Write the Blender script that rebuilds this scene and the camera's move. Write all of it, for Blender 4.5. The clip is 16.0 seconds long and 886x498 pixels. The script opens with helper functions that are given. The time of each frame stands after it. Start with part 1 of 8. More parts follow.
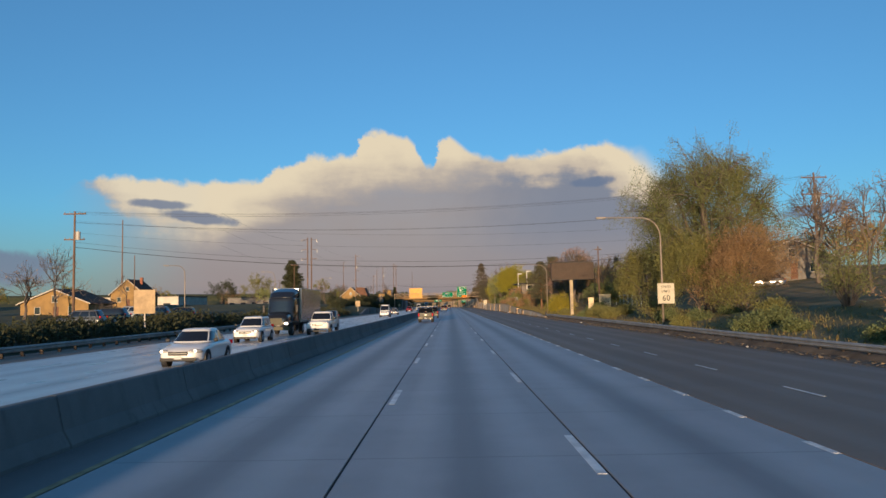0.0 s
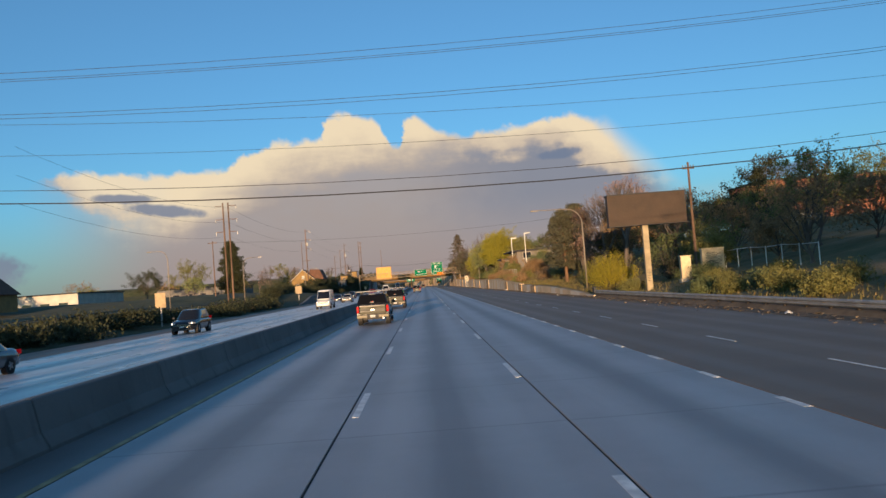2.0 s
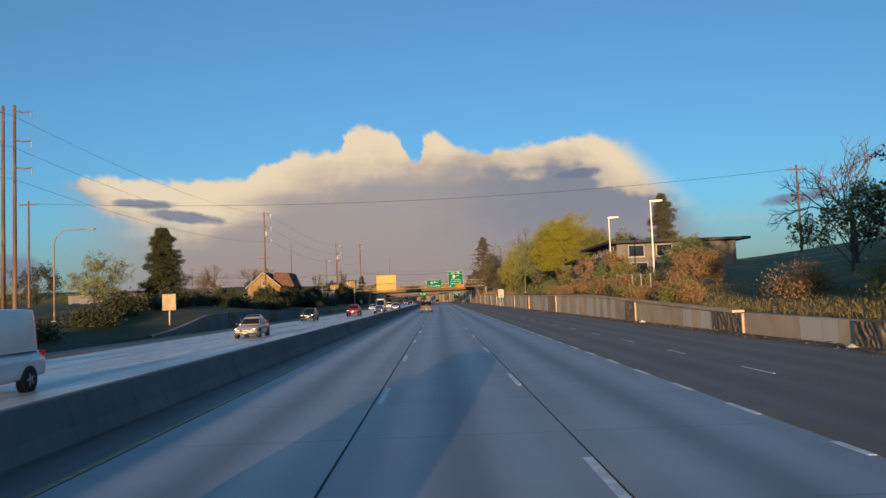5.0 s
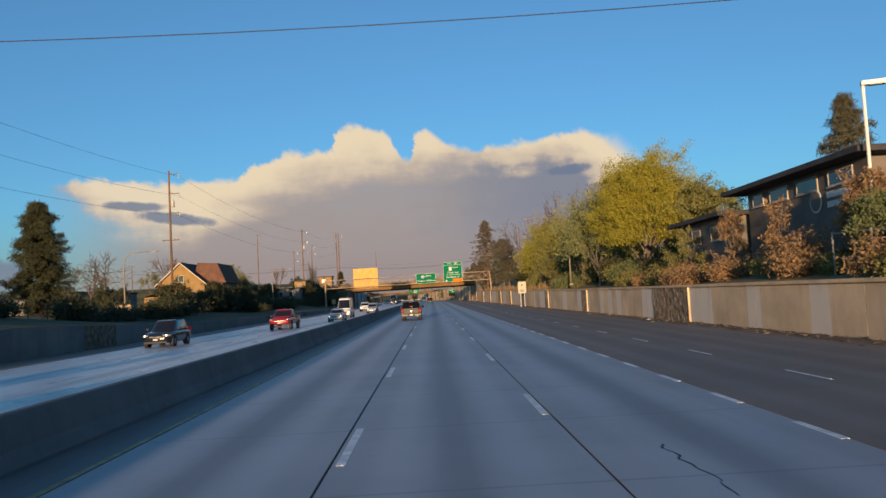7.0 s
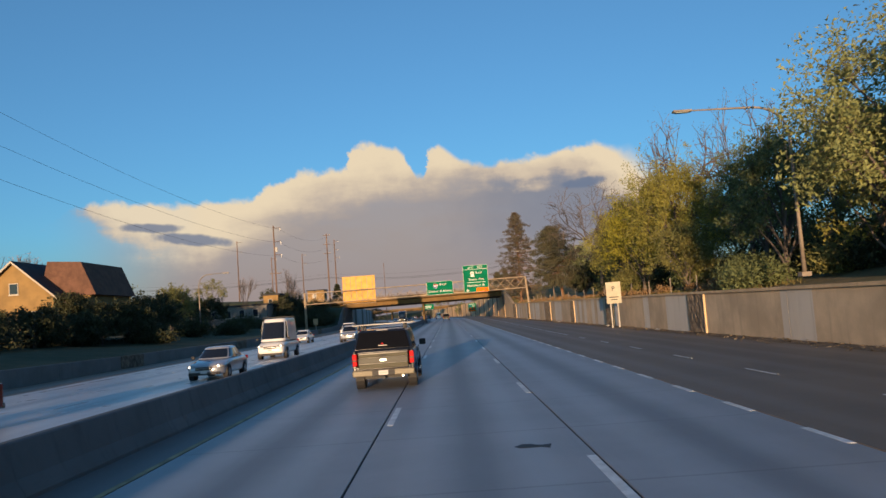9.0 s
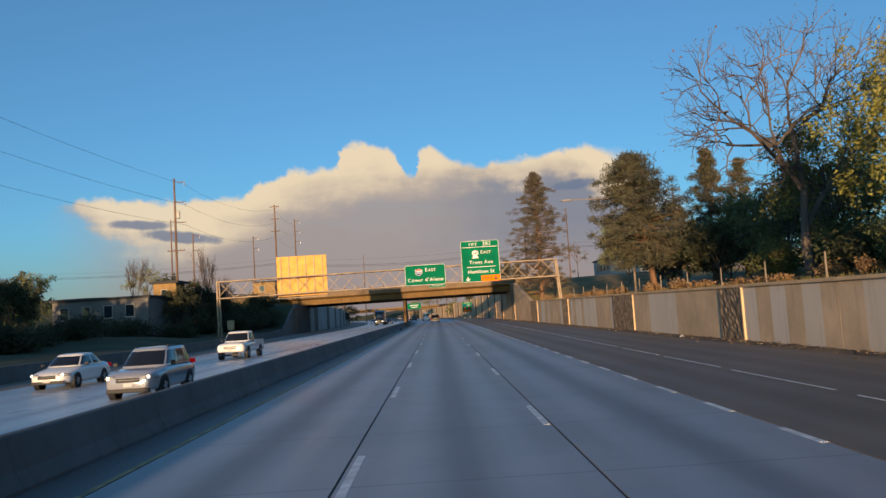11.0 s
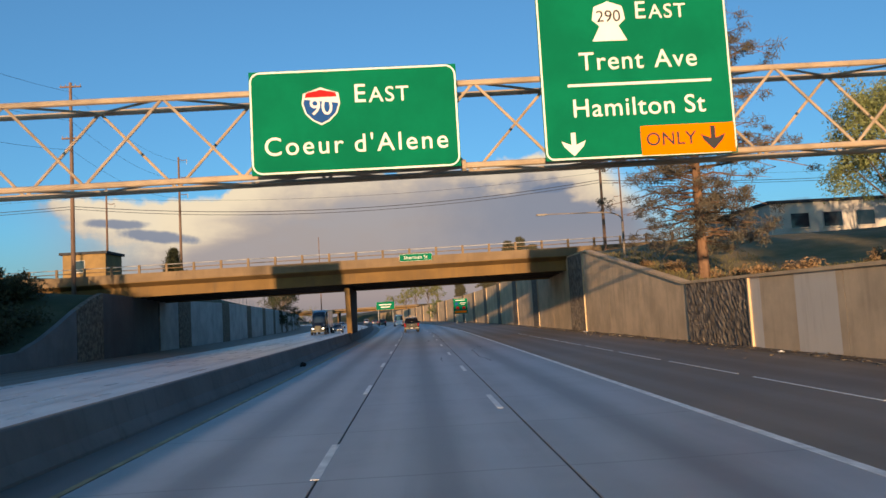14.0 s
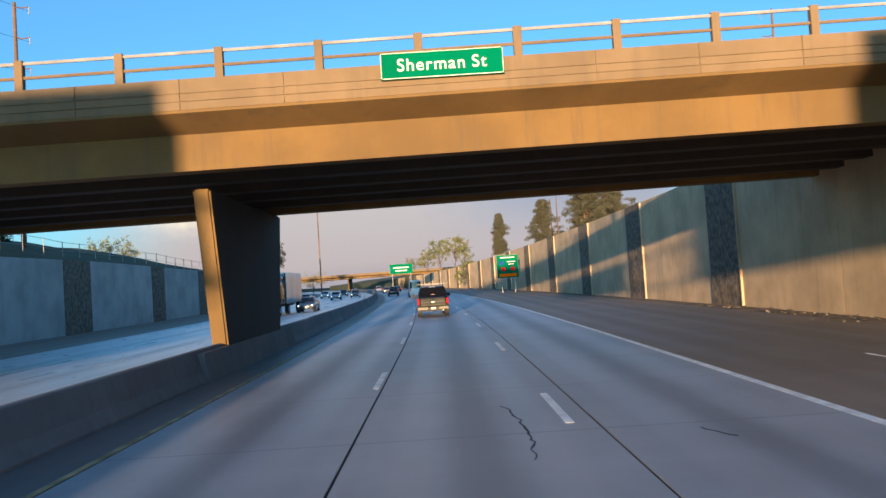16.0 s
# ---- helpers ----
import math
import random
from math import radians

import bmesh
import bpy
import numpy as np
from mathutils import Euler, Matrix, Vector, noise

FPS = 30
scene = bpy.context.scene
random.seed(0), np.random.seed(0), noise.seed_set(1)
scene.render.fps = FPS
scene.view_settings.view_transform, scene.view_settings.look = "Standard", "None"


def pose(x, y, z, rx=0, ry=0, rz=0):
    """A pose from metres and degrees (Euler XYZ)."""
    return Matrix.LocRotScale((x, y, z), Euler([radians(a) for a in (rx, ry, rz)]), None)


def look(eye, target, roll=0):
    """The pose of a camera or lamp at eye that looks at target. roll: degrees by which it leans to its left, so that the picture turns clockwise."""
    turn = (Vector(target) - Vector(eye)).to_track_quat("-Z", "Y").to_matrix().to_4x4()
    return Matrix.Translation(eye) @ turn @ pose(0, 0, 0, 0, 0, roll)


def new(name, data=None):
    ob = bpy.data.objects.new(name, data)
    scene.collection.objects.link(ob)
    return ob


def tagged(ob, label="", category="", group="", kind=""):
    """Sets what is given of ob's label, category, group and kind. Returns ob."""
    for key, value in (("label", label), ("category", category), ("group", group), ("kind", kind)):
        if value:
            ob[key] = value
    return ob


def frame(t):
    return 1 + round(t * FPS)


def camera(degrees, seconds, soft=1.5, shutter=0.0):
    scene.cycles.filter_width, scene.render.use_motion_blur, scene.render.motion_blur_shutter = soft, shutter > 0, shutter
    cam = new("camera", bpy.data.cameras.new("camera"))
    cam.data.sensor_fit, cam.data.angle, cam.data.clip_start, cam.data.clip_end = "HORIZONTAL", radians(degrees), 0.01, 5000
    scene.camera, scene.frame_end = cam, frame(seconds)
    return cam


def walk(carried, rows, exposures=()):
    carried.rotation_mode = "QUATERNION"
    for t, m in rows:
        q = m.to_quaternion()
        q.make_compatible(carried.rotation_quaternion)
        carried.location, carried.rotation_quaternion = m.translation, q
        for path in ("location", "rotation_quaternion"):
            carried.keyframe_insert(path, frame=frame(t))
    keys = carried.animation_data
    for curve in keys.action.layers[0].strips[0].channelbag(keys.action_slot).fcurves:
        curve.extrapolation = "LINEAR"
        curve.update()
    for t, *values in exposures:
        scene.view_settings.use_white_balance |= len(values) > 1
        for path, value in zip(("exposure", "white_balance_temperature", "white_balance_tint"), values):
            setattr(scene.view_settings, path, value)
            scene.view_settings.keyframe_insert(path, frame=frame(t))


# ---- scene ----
# ---- the drive: four lanes of freeway heading away from a low evening sun ----
cam = camera(59.8, 16.0, shutter=0.07)
SKY_SAT, SKY_VAL, SUN_POWER = 1.0, 0.225, 7.3
PATH = [
    (0, (-0.270, -0.338, 2.300), (-0.286, 1.657, 2.444), -1.02),
    (0.5, (-0.270, 13.412, 2.300), (-0.289, 15.408, 2.429), -1.94),
    (1, (-0.270, 27.140, 2.300), (-0.255, 29.137, 2.403), -3.15),
    (1.5, (-0.270, 40.847, 2.300), (-0.220, 42.845, 2.381), -4.33),
    (2, (-0.270, 54.536, 2.300), (-0.215, 56.533, 2.386), -4.33),
    (2.5, (-0.270, 68.207, 2.300), (-0.222, 70.205, 2.383), -3.58),
    (3, (-0.270, 81.864, 2.300), (-0.221, 83.863, 2.358), -3.78),
    (3.5, (-0.270, 95.507, 2.300), (-0.213, 97.504, 2.390), -3.73),
    (4, (-0.270, 109.138, 2.300), (-0.197, 111.134, 2.415), -3.38),
    (4.5, (-0.270, 122.759, 2.300), (-0.252, 124.755, 2.429), -2.03),
    (7, (-0.270, 190.773, 2.300), (-0.234, 192.769, 2.422), -3.15),
    (7.5, (-0.270, 204.369, 2.300), (-0.248, 206.363, 2.457), -2.54),
    (8, (-0.270, 217.967, 2.300), (-0.263, 219.957, 2.501), -2.11),
    (8.5, (-0.270, 231.568, 2.300), (-0.275, 233.559, 2.497), -2.90),
    (9, (-0.270, 245.175, 2.300), (-0.271, 247.168, 2.465), -4.20),
    (11.5, (-0.270, 313.346, 2.300), (-0.236, 315.339, 2.464), -3.34),
    (12, (-0.270, 327.019, 2.300), (-0.245, 329.012, 2.467), -2.61),
    (12.5, (-0.270, 340.710, 2.300), (-0.265, 342.701, 2.492), -1.86),
    (13, (-0.270, 354.419, 2.300), (-0.270, 356.411, 2.488), -1.55),
    (13.5, (-0.270, 368.149, 2.300), (-0.246, 370.141, 2.477), -1.91),
    (14, (-0.270, 381.902, 2.300), (-0.191, 383.893, 2.466), -3.26),
    (14.5, (-0.270, 395.678, 2.300), (-0.187, 397.670, 2.458), -4.67),
    (15, (-0.270, 409.480, 2.300), (-0.174, 411.472, 2.440), -5.05),
    (15.5, (-0.270, 423.309, 2.300), (-0.182, 425.305, 2.386), -5.07),
    (16, (-0.420, 437.167, 2.300), (-0.406, 439.165, 2.380), -3.70),
]
walk(cam, [(t, look(eye, target, roll)) for t, eye, target, roll in PATH], [(0.0, -0.05, 6450, 10), (1.3, 0.06, 6700, 11), (3.6, 0.06, 6850, 12), (5.0, 0.0, 6800, 12), (8.0, -0.02, 6720, 12), (11.0, 0.0, 6800, 12), (13.5, 0.08, 6750, 12), (14.5, 0.18, 6700, 11), (15.4, 0.34, 6500, 10), (16.0, 0.78, 6350, 8)])

# ---- sky, cloud bank and sun ----
SUN_ELEV, SUN_AZ = 3.4, 187.9      # degrees; the sun stands behind the camera, a little to its left


def nd(tree, kind, **inputs):
    n = tree.nodes.new(kind)
    for key, value in inputs.items():
        key = int(key[1:]) if key[0] == "i" and key[1:].isdigit() else key
        if isinstance(value, bpy.types.NodeSocket):
            tree.links.new(value, n.inputs[key])
        else:
            n.inputs[key].default_value = value
    return n


def op(tree, what, a, b=0.0, c=0.0, clamp=False):
    n = nd(tree, "ShaderNodeMath", i0=a, i1=b, i2=c)
    n.operation, n.use_clamp = what, clamp
    return n.outputs[0]


def step(tree, value, low, high):
    """0 below low, 1 above high, smooth between."""
    n = nd(tree, "ShaderNodeMapRange", i0=value, i1=low, i2=high, i3=0.0, i4=1.0)
    n.interpolation_type = "SMOOTHSTEP"
    return n.outputs[0]


def blend(tree, fac, a, b, how="MIX"):
    n = tree.nodes.new("ShaderNodeMix")
    n.data_type, n.blend_type = "RGBA", how
    for sock, value in ((n.inputs[0], fac), (n.inputs[6], a), (n.inputs[7], b)):
        if isinstance(value, bpy.types.NodeSocket):
            tree.links.new(value, sock)
        else:
            sock.default_value = value if not isinstance(value, tuple) or len(value) == 4 else (*value, 1.0)
    return n.outputs[2]


def ramp(tree, fac, stops, interpolation="LINEAR"):
    n = nd(tree, "ShaderNodeValToRGB", Fac=fac)
    n.color_ramp.interpolation = interpolation
    e = n.color_ramp.elements
    while len(e) < len(stops):
        e.new(0.5)
    for el, (p, c) in zip(e, stops):
        el.position = p
        el.color = (c, c, c, 1.0) if isinstance(c, (int, float)) else (*c, 1.0)
    return n.outputs["Color"]


def make_world():
    world = bpy.data.worlds.new("evening_sky")
    scene.world = world
    world.use_nodes = True
    t = world.node_tree
    t.nodes.clear()
    sky = t.nodes.new("ShaderNodeTexSky")
    sky.sky_type, sky.sun_disc = "NISHITA", False
    sky.sun_elevation, sky.sun_rotation = radians(SUN_ELEV + 6), radians(SUN_AZ)
    sky.air_density, sky.dust_density, sky.ozone_density = 1.0, 0.6, 2.2
    sky_col = nd(t, "ShaderNodeHueSaturation", Hue=0.5, Saturation=SKY_SAT, Value=SKY_VAL, Color=sky.outputs[0]).outputs[0]
    way = t.nodes.new("ShaderNodeTexCoord").outputs["Generated"]
    clear = ramp(t, op(t, "MULTIPLY", nd(t, "ShaderNodeSeparateXYZ", i0=way).outputs[2], 1.6), [(0.0, (0.20, 0.38, 0.53)), (0.2, (0.24, 0.49, 0.68)), (0.6, (0.33, 0.58, 0.74)), (1.0, (0.34, 0.58, 0.74))])
    sky_col = blend(t, 1.0, sky_col, clear, "MULTIPLY")
    xyz = nd(t, "ShaderNodeSeparateXYZ", i0=way)
    deg = 180 / math.pi
    az = op(t, "MULTIPLY", op(t, "ARCTAN2", xyz.outputs[0], xyz.outputs[1]), deg)
    el = op(t, "MULTIPLY", op(t, "ARCSINE", xyz.outputs[2]), deg)
    coarse = nd(t, "ShaderNodeTexNoise", Vector=way, Scale=14.0, Detail=2.0, Roughness=0.5).outputs[0]
    fine = nd(t, "ShaderNodeTexNoise", Vector=way, Scale=42.0, Detail=5.0, Roughness=0.6).outputs[0]
    wisp = nd(t, "ShaderNodeTexNoise", Vector=nd(t, "ShaderNodeVectorMath", i0=way, i1=(1.0, 1.0, 4.0)).outputs[0], Scale=9.0, Detail=4.0, Roughness=0.55)
    wisp.inputs["Vector"].links[0].from_node.operation = "MULTIPLY"
    wisp = wisp.outputs[0]
    nz = op(t, "SUBTRACT", op(t, "ADD", op(t, "MULTIPLY", fine, 1.5), op(t, "MULTIPLY", coarse, 0.5)), 1.0)
    pos = op(t, "DIVIDE", op(t, "ADD", op(t, "ADD", az, 35.0), op(t, "MULTIPLY", nz, 0.9)), 70.0)
    # crest of the cumulus bank, in degrees of bearing and height
    crest = [(-35, 6.2), (-28.5, 6.6), (-26.2, 8.7), (-24.4, 9.2), (-17.8, 9.2), (-13.6, 9.2), (-12.0, 10.4), (-10.4, 11.1), (-6.9, 11.3), (-6.4, 12.7),
             (-5.0, 13.0), (-3.0, 12.6), (-2.2, 11.8), (-1.8, 10.5), (-1.0, 10.5), (-0.7, 12.1), (0.2, 12.6), (1.6, 11.5), (3.7, 10.8),
             (8.0, 11.2), (12.0, 11.7), (14.4, 11.3), (15.6, 10.3), (17.4, 8.5), (19.5, 6.0), (35, 4.0)]
    foot = [(-35, 7.5), (-26.5, 9.2), (-25.0, 8.2), (-22.8, 6.2), (-20.4, 4.9), (-16.7, 4.5), (-13.9, 6.1), (-11.0, 7.7), (-5.7, 8.6), (-1.4, 9.1), (4.1, 9.6), (7.0, 8.7),
            (8.7, 9.2), (10.8, 9.2), (12.1, 8.0), (16.0, 6.6), (20, 4.5), (35, 3.0)]
    top = op(t, "MULTIPLY", ramp(t, pos, [((a + 35) / 70, e / 20) for a, e in crest]), 20.0)
    low = op(t, "MULTIPLY", ramp(t, pos, [((a + 35) / 70, e / 20) for a, e in foot]), 20.0)
    lift = op(t, "ADD", op(t, "SUBTRACT", top, el), op(t, "MULTIPLY", nz, 0.9))
    bank = step(t, lift, -0.05, op(t, "ADD", 0.5, op(t, "MULTIPLY", step(t, az, 12.0, 16.5), 3.2)))
    side = op(t, "MULTIPLY", step(t, az, -28.0, -17.0), op(t, "SUBTRACT", 1.0, step(t, az, 15.5, 22.0)))
    puff = op(t, "ADD", op(t, "SUBTRACT", el, low), op(t, "MULTIPLY", op(t, "SUBTRACT", wisp, 0.5), 3.2))
    crisp = step(t, az, 1.0, 6.0)
    lit = step(t, op(t, "ADD", puff, op(t, "MULTIPLY", nz, 1.15)), op(t, "ADD", -1.15, op(t, "MULTIPLY", crisp, 0.7)), op(t, "SUBTRACT", 1.25, op(t, "MULTIPLY", crisp, 0.6)))
    # under the lit crest the bank is a grey curtain of rain that thins out to both sides
    shade = ramp(t, op(t, "DIVIDE", el, 12.0), [(0.0, (0.23, 0.19, 0.18)), (0.14, (0.37, 0.285, 0.24)), (0.34, (0.36, 0.32, 0.31)), (0.75, (0.34, 0.335, 0.36))])
    cream = blend(t, step(t, op(t, "ADD", puff, op(t, "MULTIPLY", nz, 1.3)), -0.4, 2.6), (0.52, 0.44, 0.37), (0.80, 0.68, 0.49))
    shade = blend(t, op(t, "MULTIPLY", step(t, op(t, "ADD", wisp, op(t, "MULTIPLY", nz, 0.25)), 0.35, 0.68), 0.45), shade, (0.36, 0.31, 0.29))
    blue = op(t, "MULTIPLY", step(t, op(t, "ADD", az, op(t, "MULTIPLY", nz, 3.0)), -3.0, 9.0), step(t, el, 1.0, 6.5))
    shade = blend(t, op(t, "MULTIPLY", blue, 0.8), shade, (0.20, 0.235, 0.31))
    inner = blend(t, lit, shade, cream)
    opaque = op(t, "MULTIPLY", bank, op(t, "MAXIMUM", side, op(t, "MULTIPLY", lit, 0.96)))
    col = blend(t, opaque, sky_col, inner)
    # small dark streaks of cloud in front
    def streak(a0, e0, wide, tall, tilt):
        u = op(t, "DIVIDE", op(t, "SUBTRACT", az, a0), wide)
        v = op(t, "DIVIDE", op(t, "ADD", op(t, "SUBTRACT", el, e0), op(t, "MULTIPLY", op(t, "SUBTRACT", az, a0), tilt)), tall)
        r = op(t, "ADD", op(t, "MULTIPLY", u, u), op(t, "MULTIPLY", v, v))
        return op(t, "SUBTRACT", 1.0, step(t, op(t, "ADD", r, op(t, "MULTIPLY", nz, 1.4)), 0.3, 1.3))
    for a0, e0, wide, tall, tilt in ((-20.8, 7.35, 2.2, 0.34, 0.03), (-17.9, 6.45, 2.6, 0.42, 0.12), (25.6, 5.9, 2.4, 0.45, -0.1), (10.7, 8.75, 1.5, 0.38, -0.05), (-31.0, 2.8, 4.5, 1.3, 0.0)):
        col = blend(t, op(t, "MULTIPLY", streak(a0, e0, wide, tall, tilt), 0.85), col, (0.15, 0.20, 0.30))
    # haze low over the land
    haze = op(t, "MULTIPLY", op(t, "SUBTRACT", 1.0, step(t, el, 0.0, 7.0)), op(t, "SUBTRACT", 1.0, step(t, op(t, "ABSOLUTE", az), 60.0, 110.0)))
    col = blend(t, op(t, "MULTIPLY", haze, 0.45), col, (0.27, 0.27, 0.33))
    bg = nd(t, "ShaderNodeBackground", Color=col, Strength=1.0)
    t.links.new(bg.outputs[0], t.nodes.new("ShaderNodeOutputWorld").inputs[0])


make_world()
sun = new("sun", bpy.data.lights.new("sun", "SUN"))
sun.data.energy, sun.data.angle, sun.data.color = SUN_POWER, radians(0.6), (1.0, 0.67, 0.38)
sun_way = Vector((math.sin(radians(SUN_AZ - 180)) * math.cos(radians(SUN_ELEV)), math.cos(radians(SUN_AZ - 180)) * math.cos(radians(SUN_ELEV)), -math.sin(radians(SUN_ELEV))))
sun.matrix_world = look((0, 0, 60), Vector((0, 0, 60)) + sun_way)


# ---- materials ----
def material(name, col, rough=0.7, metal=0.0, vary=0.25, grain=3.0, fine=40.0, bump=0.15, col2=None, stretch=(1, 1, 1), specular=0.4, per=0.0, coat=0.0):
    """Paint, stone, soil and the like: a base colour that drifts at two scales, fine relief, and a drift from piece to piece (per)."""
    m = bpy.data.materials.new(name)
    m.use_nodes = True
    t = m.node_tree
    p = t.nodes["Principled BSDF"]
    where = nd(t, "ShaderNodeVectorMath", i0=t.nodes.new("ShaderNodeNewGeometry").outputs["Position"], i1=stretch)
    where.operation = "MULTIPLY"
    big = nd(t, "ShaderNodeTexNoise", Vector=where.outputs[0], Scale=1 / grain, Detail=4.0, Roughness=0.6).outputs[0]
    small = nd(t, "ShaderNodeTexNoise", Vector=where.outputs[0], Scale=fine, Detail=3.0, Roughness=0.7).outputs[0]
    other = col2 or tuple(c * (1 - vary) for c in col)
    light = tuple(min(1.0, c * (1 + vary * 0.7)) for c in col)
    c = blend(t, step(t, big, 0.3, 0.7), other, light if not col2 else col)
    c = blend(t, op(t, "MULTIPLY", step(t, small, 0.3, 0.75), vary * 0.8), c, tuple(v * 0.5 for v in col))
    if per:
        rnd = t.nodes.new("ShaderNodeObjectInfo").outputs["Random"]
        c = blend(t, op(t, "MULTIPLY", rnd, per), c, tuple(v * 0.55 for v in col))
    t.links.new(c, p.inputs["Base Color"])
    r = op(t, "ADD", rough - 0.08, op(t, "MULTIPLY", big, 0.16), clamp=True)
    t.links.new(r, p.inputs["Roughness"])
    p.inputs["Metallic"].default_value = metal
    p.inputs["Specular IOR Level"].default_value = specular
    p.inputs["Coat Weight"].default_value = coat
    if bump:
        b = nd(t, "ShaderNodeBump", Strength=bump, Distance=0.02, Height=op(t, "ADD", small, op(t, "MULTIPLY", big, 0.5)))
        t.links.new(b.outputs[0], p.inputs["Normal"])
    return m


def road_material(name, col, band, lane0, lane_w, rough, tyre=0.35):
    """Worn paving: darker oil band down the middle of each lane, paler polished wheel tracks, blotches and fine grit."""
    m = bpy.data.materials.new(name)
    m.use_nodes = True
    t = m.node_tree
    p = t.nodes["Principled BSDF"]
    where = t.nodes.new("ShaderNodeNewGeometry").outputs["Position"]
    x, along = nd(t, "ShaderNodeSeparateXYZ", i0=where).outputs[:2]
    far = nd(t, "ShaderNodeVectorMath", i0=where, i1=(1.0, 0.05, 1.0))
    far.operation = "MULTIPLY"
    streaks = nd(t, "ShaderNodeTexNoise", Vector=far.outputs[0], Scale=1.6, Detail=4.0, Roughness=0.65).outputs[0]
    blotch = nd(t, "ShaderNodeTexNoise", Vector=where, Scale=0.23, Detail=5.0, Roughness=0.65).outputs[0]
    grit = nd(t, "ShaderNodeTexNoise", Vector=where, Scale=55.0, Detail=3.0, Roughness=0.7).outputs[0]
    u = op(t, "FRACT", op(t, "DIVIDE", op(t, "SUBTRACT", x, lane0), lane_w))
    mid = op(t, "ABSOLUTE", op(t, "SUBTRACT", u, 0.5))
    oil = op(t, "SUBTRACT", 1.0, step(t, op(t, "ADD", mid, op(t, "MULTIPLY", op(t, "SUBTRACT", streaks, 0.5), 0.12)), 0.02, 0.16))
    wheel = op(t, "SUBTRACT", 1.0, step(t, op(t, "ABSOLUTE", op(t, "SUBTRACT", mid, 0.25)), 0.03, 0.13))
    c = blend(t, step(t, blotch, 0.3, 0.7), tuple(v * 0.86 for v in col), tuple(v * 1.12 for v in col))
    c = blend(t, op(t, "MULTIPLY", oil, band), c, tuple(v * 0.45 for v in col))
    c = blend(t, op(t, "MULTIPLY", wheel, tyre * 0.4), c, tuple(min(1.0, v * 1.25) for v in col))
    c = blend(t, op(t, "MULTIPLY", step(t, streaks, 0.55, 0.8), 0.3), c, tuple(v * 0.6 for v in col))
    c = blend(t, op(t, "MULTIPLY", step(t, grit, 0.45, 0.8), 0.25), c, tuple(v * 0.55 for v in col))
    saw = op(t, "ABSOLUTE", op(t, "SUBTRACT", op(t, "FRACT", op(t, "DIVIDE", op(t, "ADD", along, op(t, "MULTIPLY", streaks, 0.06)), 4.6)), 0.5))
    cut = op(t, "SUBTRACT", 1.0, step(t, saw, 0.002, 0.009))
    c = blend(t, op(t, "MULTIPLY", cut, band), c, tuple(v * 0.4 for v in col))
    t.links.new(c, p.inputs["Base Color"])
    t.links.new(op(t, "SUBTRACT", op(t, "ADD", rough, op(t, "MULTIPLY", blotch, 0.12)), op(t, "MULTIPLY", wheel, 0.08)), p.inputs["Roughness"])
    p.inputs["Specular IOR Level"].default_value = 0.5
    b = nd(t, "ShaderNodeBump", Strength=0.25, Distance=0.01, Height=op(t, "ADD", grit, streaks))
    t.links.new(b.outputs[0], p.inputs["Normal"])
    return m


def stained_concrete(name, col, streak=0.5, per=0.25, warm=(0.22, 0.17, 0.12), patches=None):
    """Board-cast concrete with rain streaks that run down it and a little rust and soot."""
    m = material(name, col, 0.85, vary=0.22, grain=2.5, fine=25.0, bump=0.25, per=per)
    t = m.node_tree
    p = t.nodes["Principled BSDF"]
    where = nd(t, "ShaderNodeVectorMath", i0=t.nodes.new("ShaderNodeNewGeometry").outputs["Position"], i1=(1.0, 1.0, 0.09))
    where.operation = "MULTIPLY"
    run = nd(t, "ShaderNodeTexNoise", Vector=where.outputs[0], Scale=2.2, Detail=5.0, Roughness=0.7).outputs[0]
    was = p.inputs["Base Color"].links[0].from_socket
    if patches:
        # rectangles of paler paint rolled over old scrawls
        xyz = nd(t, "ShaderNodeSeparateXYZ", i0=t.nodes.new("ShaderNodeNewGeometry").outputs["Position"])
        cell = op(t, "FLOOR", op(t, "DIVIDE", op(t, "ADD", xyz.outputs[1], op(t, "MULTIPLY", run, 0.12)), 1.55))
        dice = t.nodes.new("ShaderNodeTexWhiteNoise")
        dice.noise_dimensions = "1D"
        t.links.new(cell, dice.inputs["W"])
        on = op(t, "MULTIPLY", op(t, "GREATER_THAN", dice.outputs[0], 0.62), op(t, "ADD", 0.45, op(t, "MULTIPLY", dice.outputs[0], 0.4)))
        was = blend(t, on, was, patches)
    t.links.new(blend(t, op(t, "MULTIPLY", step(t, run, 0.5, 0.75), streak), was, warm), p.inputs["Base Color"])
    return m


def glass(name, tint=(0.03, 0.04, 0.05), rough=0.04, specular=0.6):
    m = bpy.data.materials.new(name)
    m.use_nodes = True
    p = m.node_tree.nodes["Principled BSDF"]
    p.inputs["Base Color"].default_value = (*tint, 1)
    p.inputs["Roughness"].default_value, p.inputs["Specular IOR Level"].default_value = rough, specular
    return m


def glow(name, col, power):
    m = bpy.data.materials.new(name)
    m.use_nodes = True
    p = m.node_tree.nodes["Principled BSDF"]
    p.inputs["Base Color"].default_value = (*col, 1)
    p.inputs["Emission Color"].default_value, p.inputs["Emission Strength"].default_value = (*col, 1), power
    return m


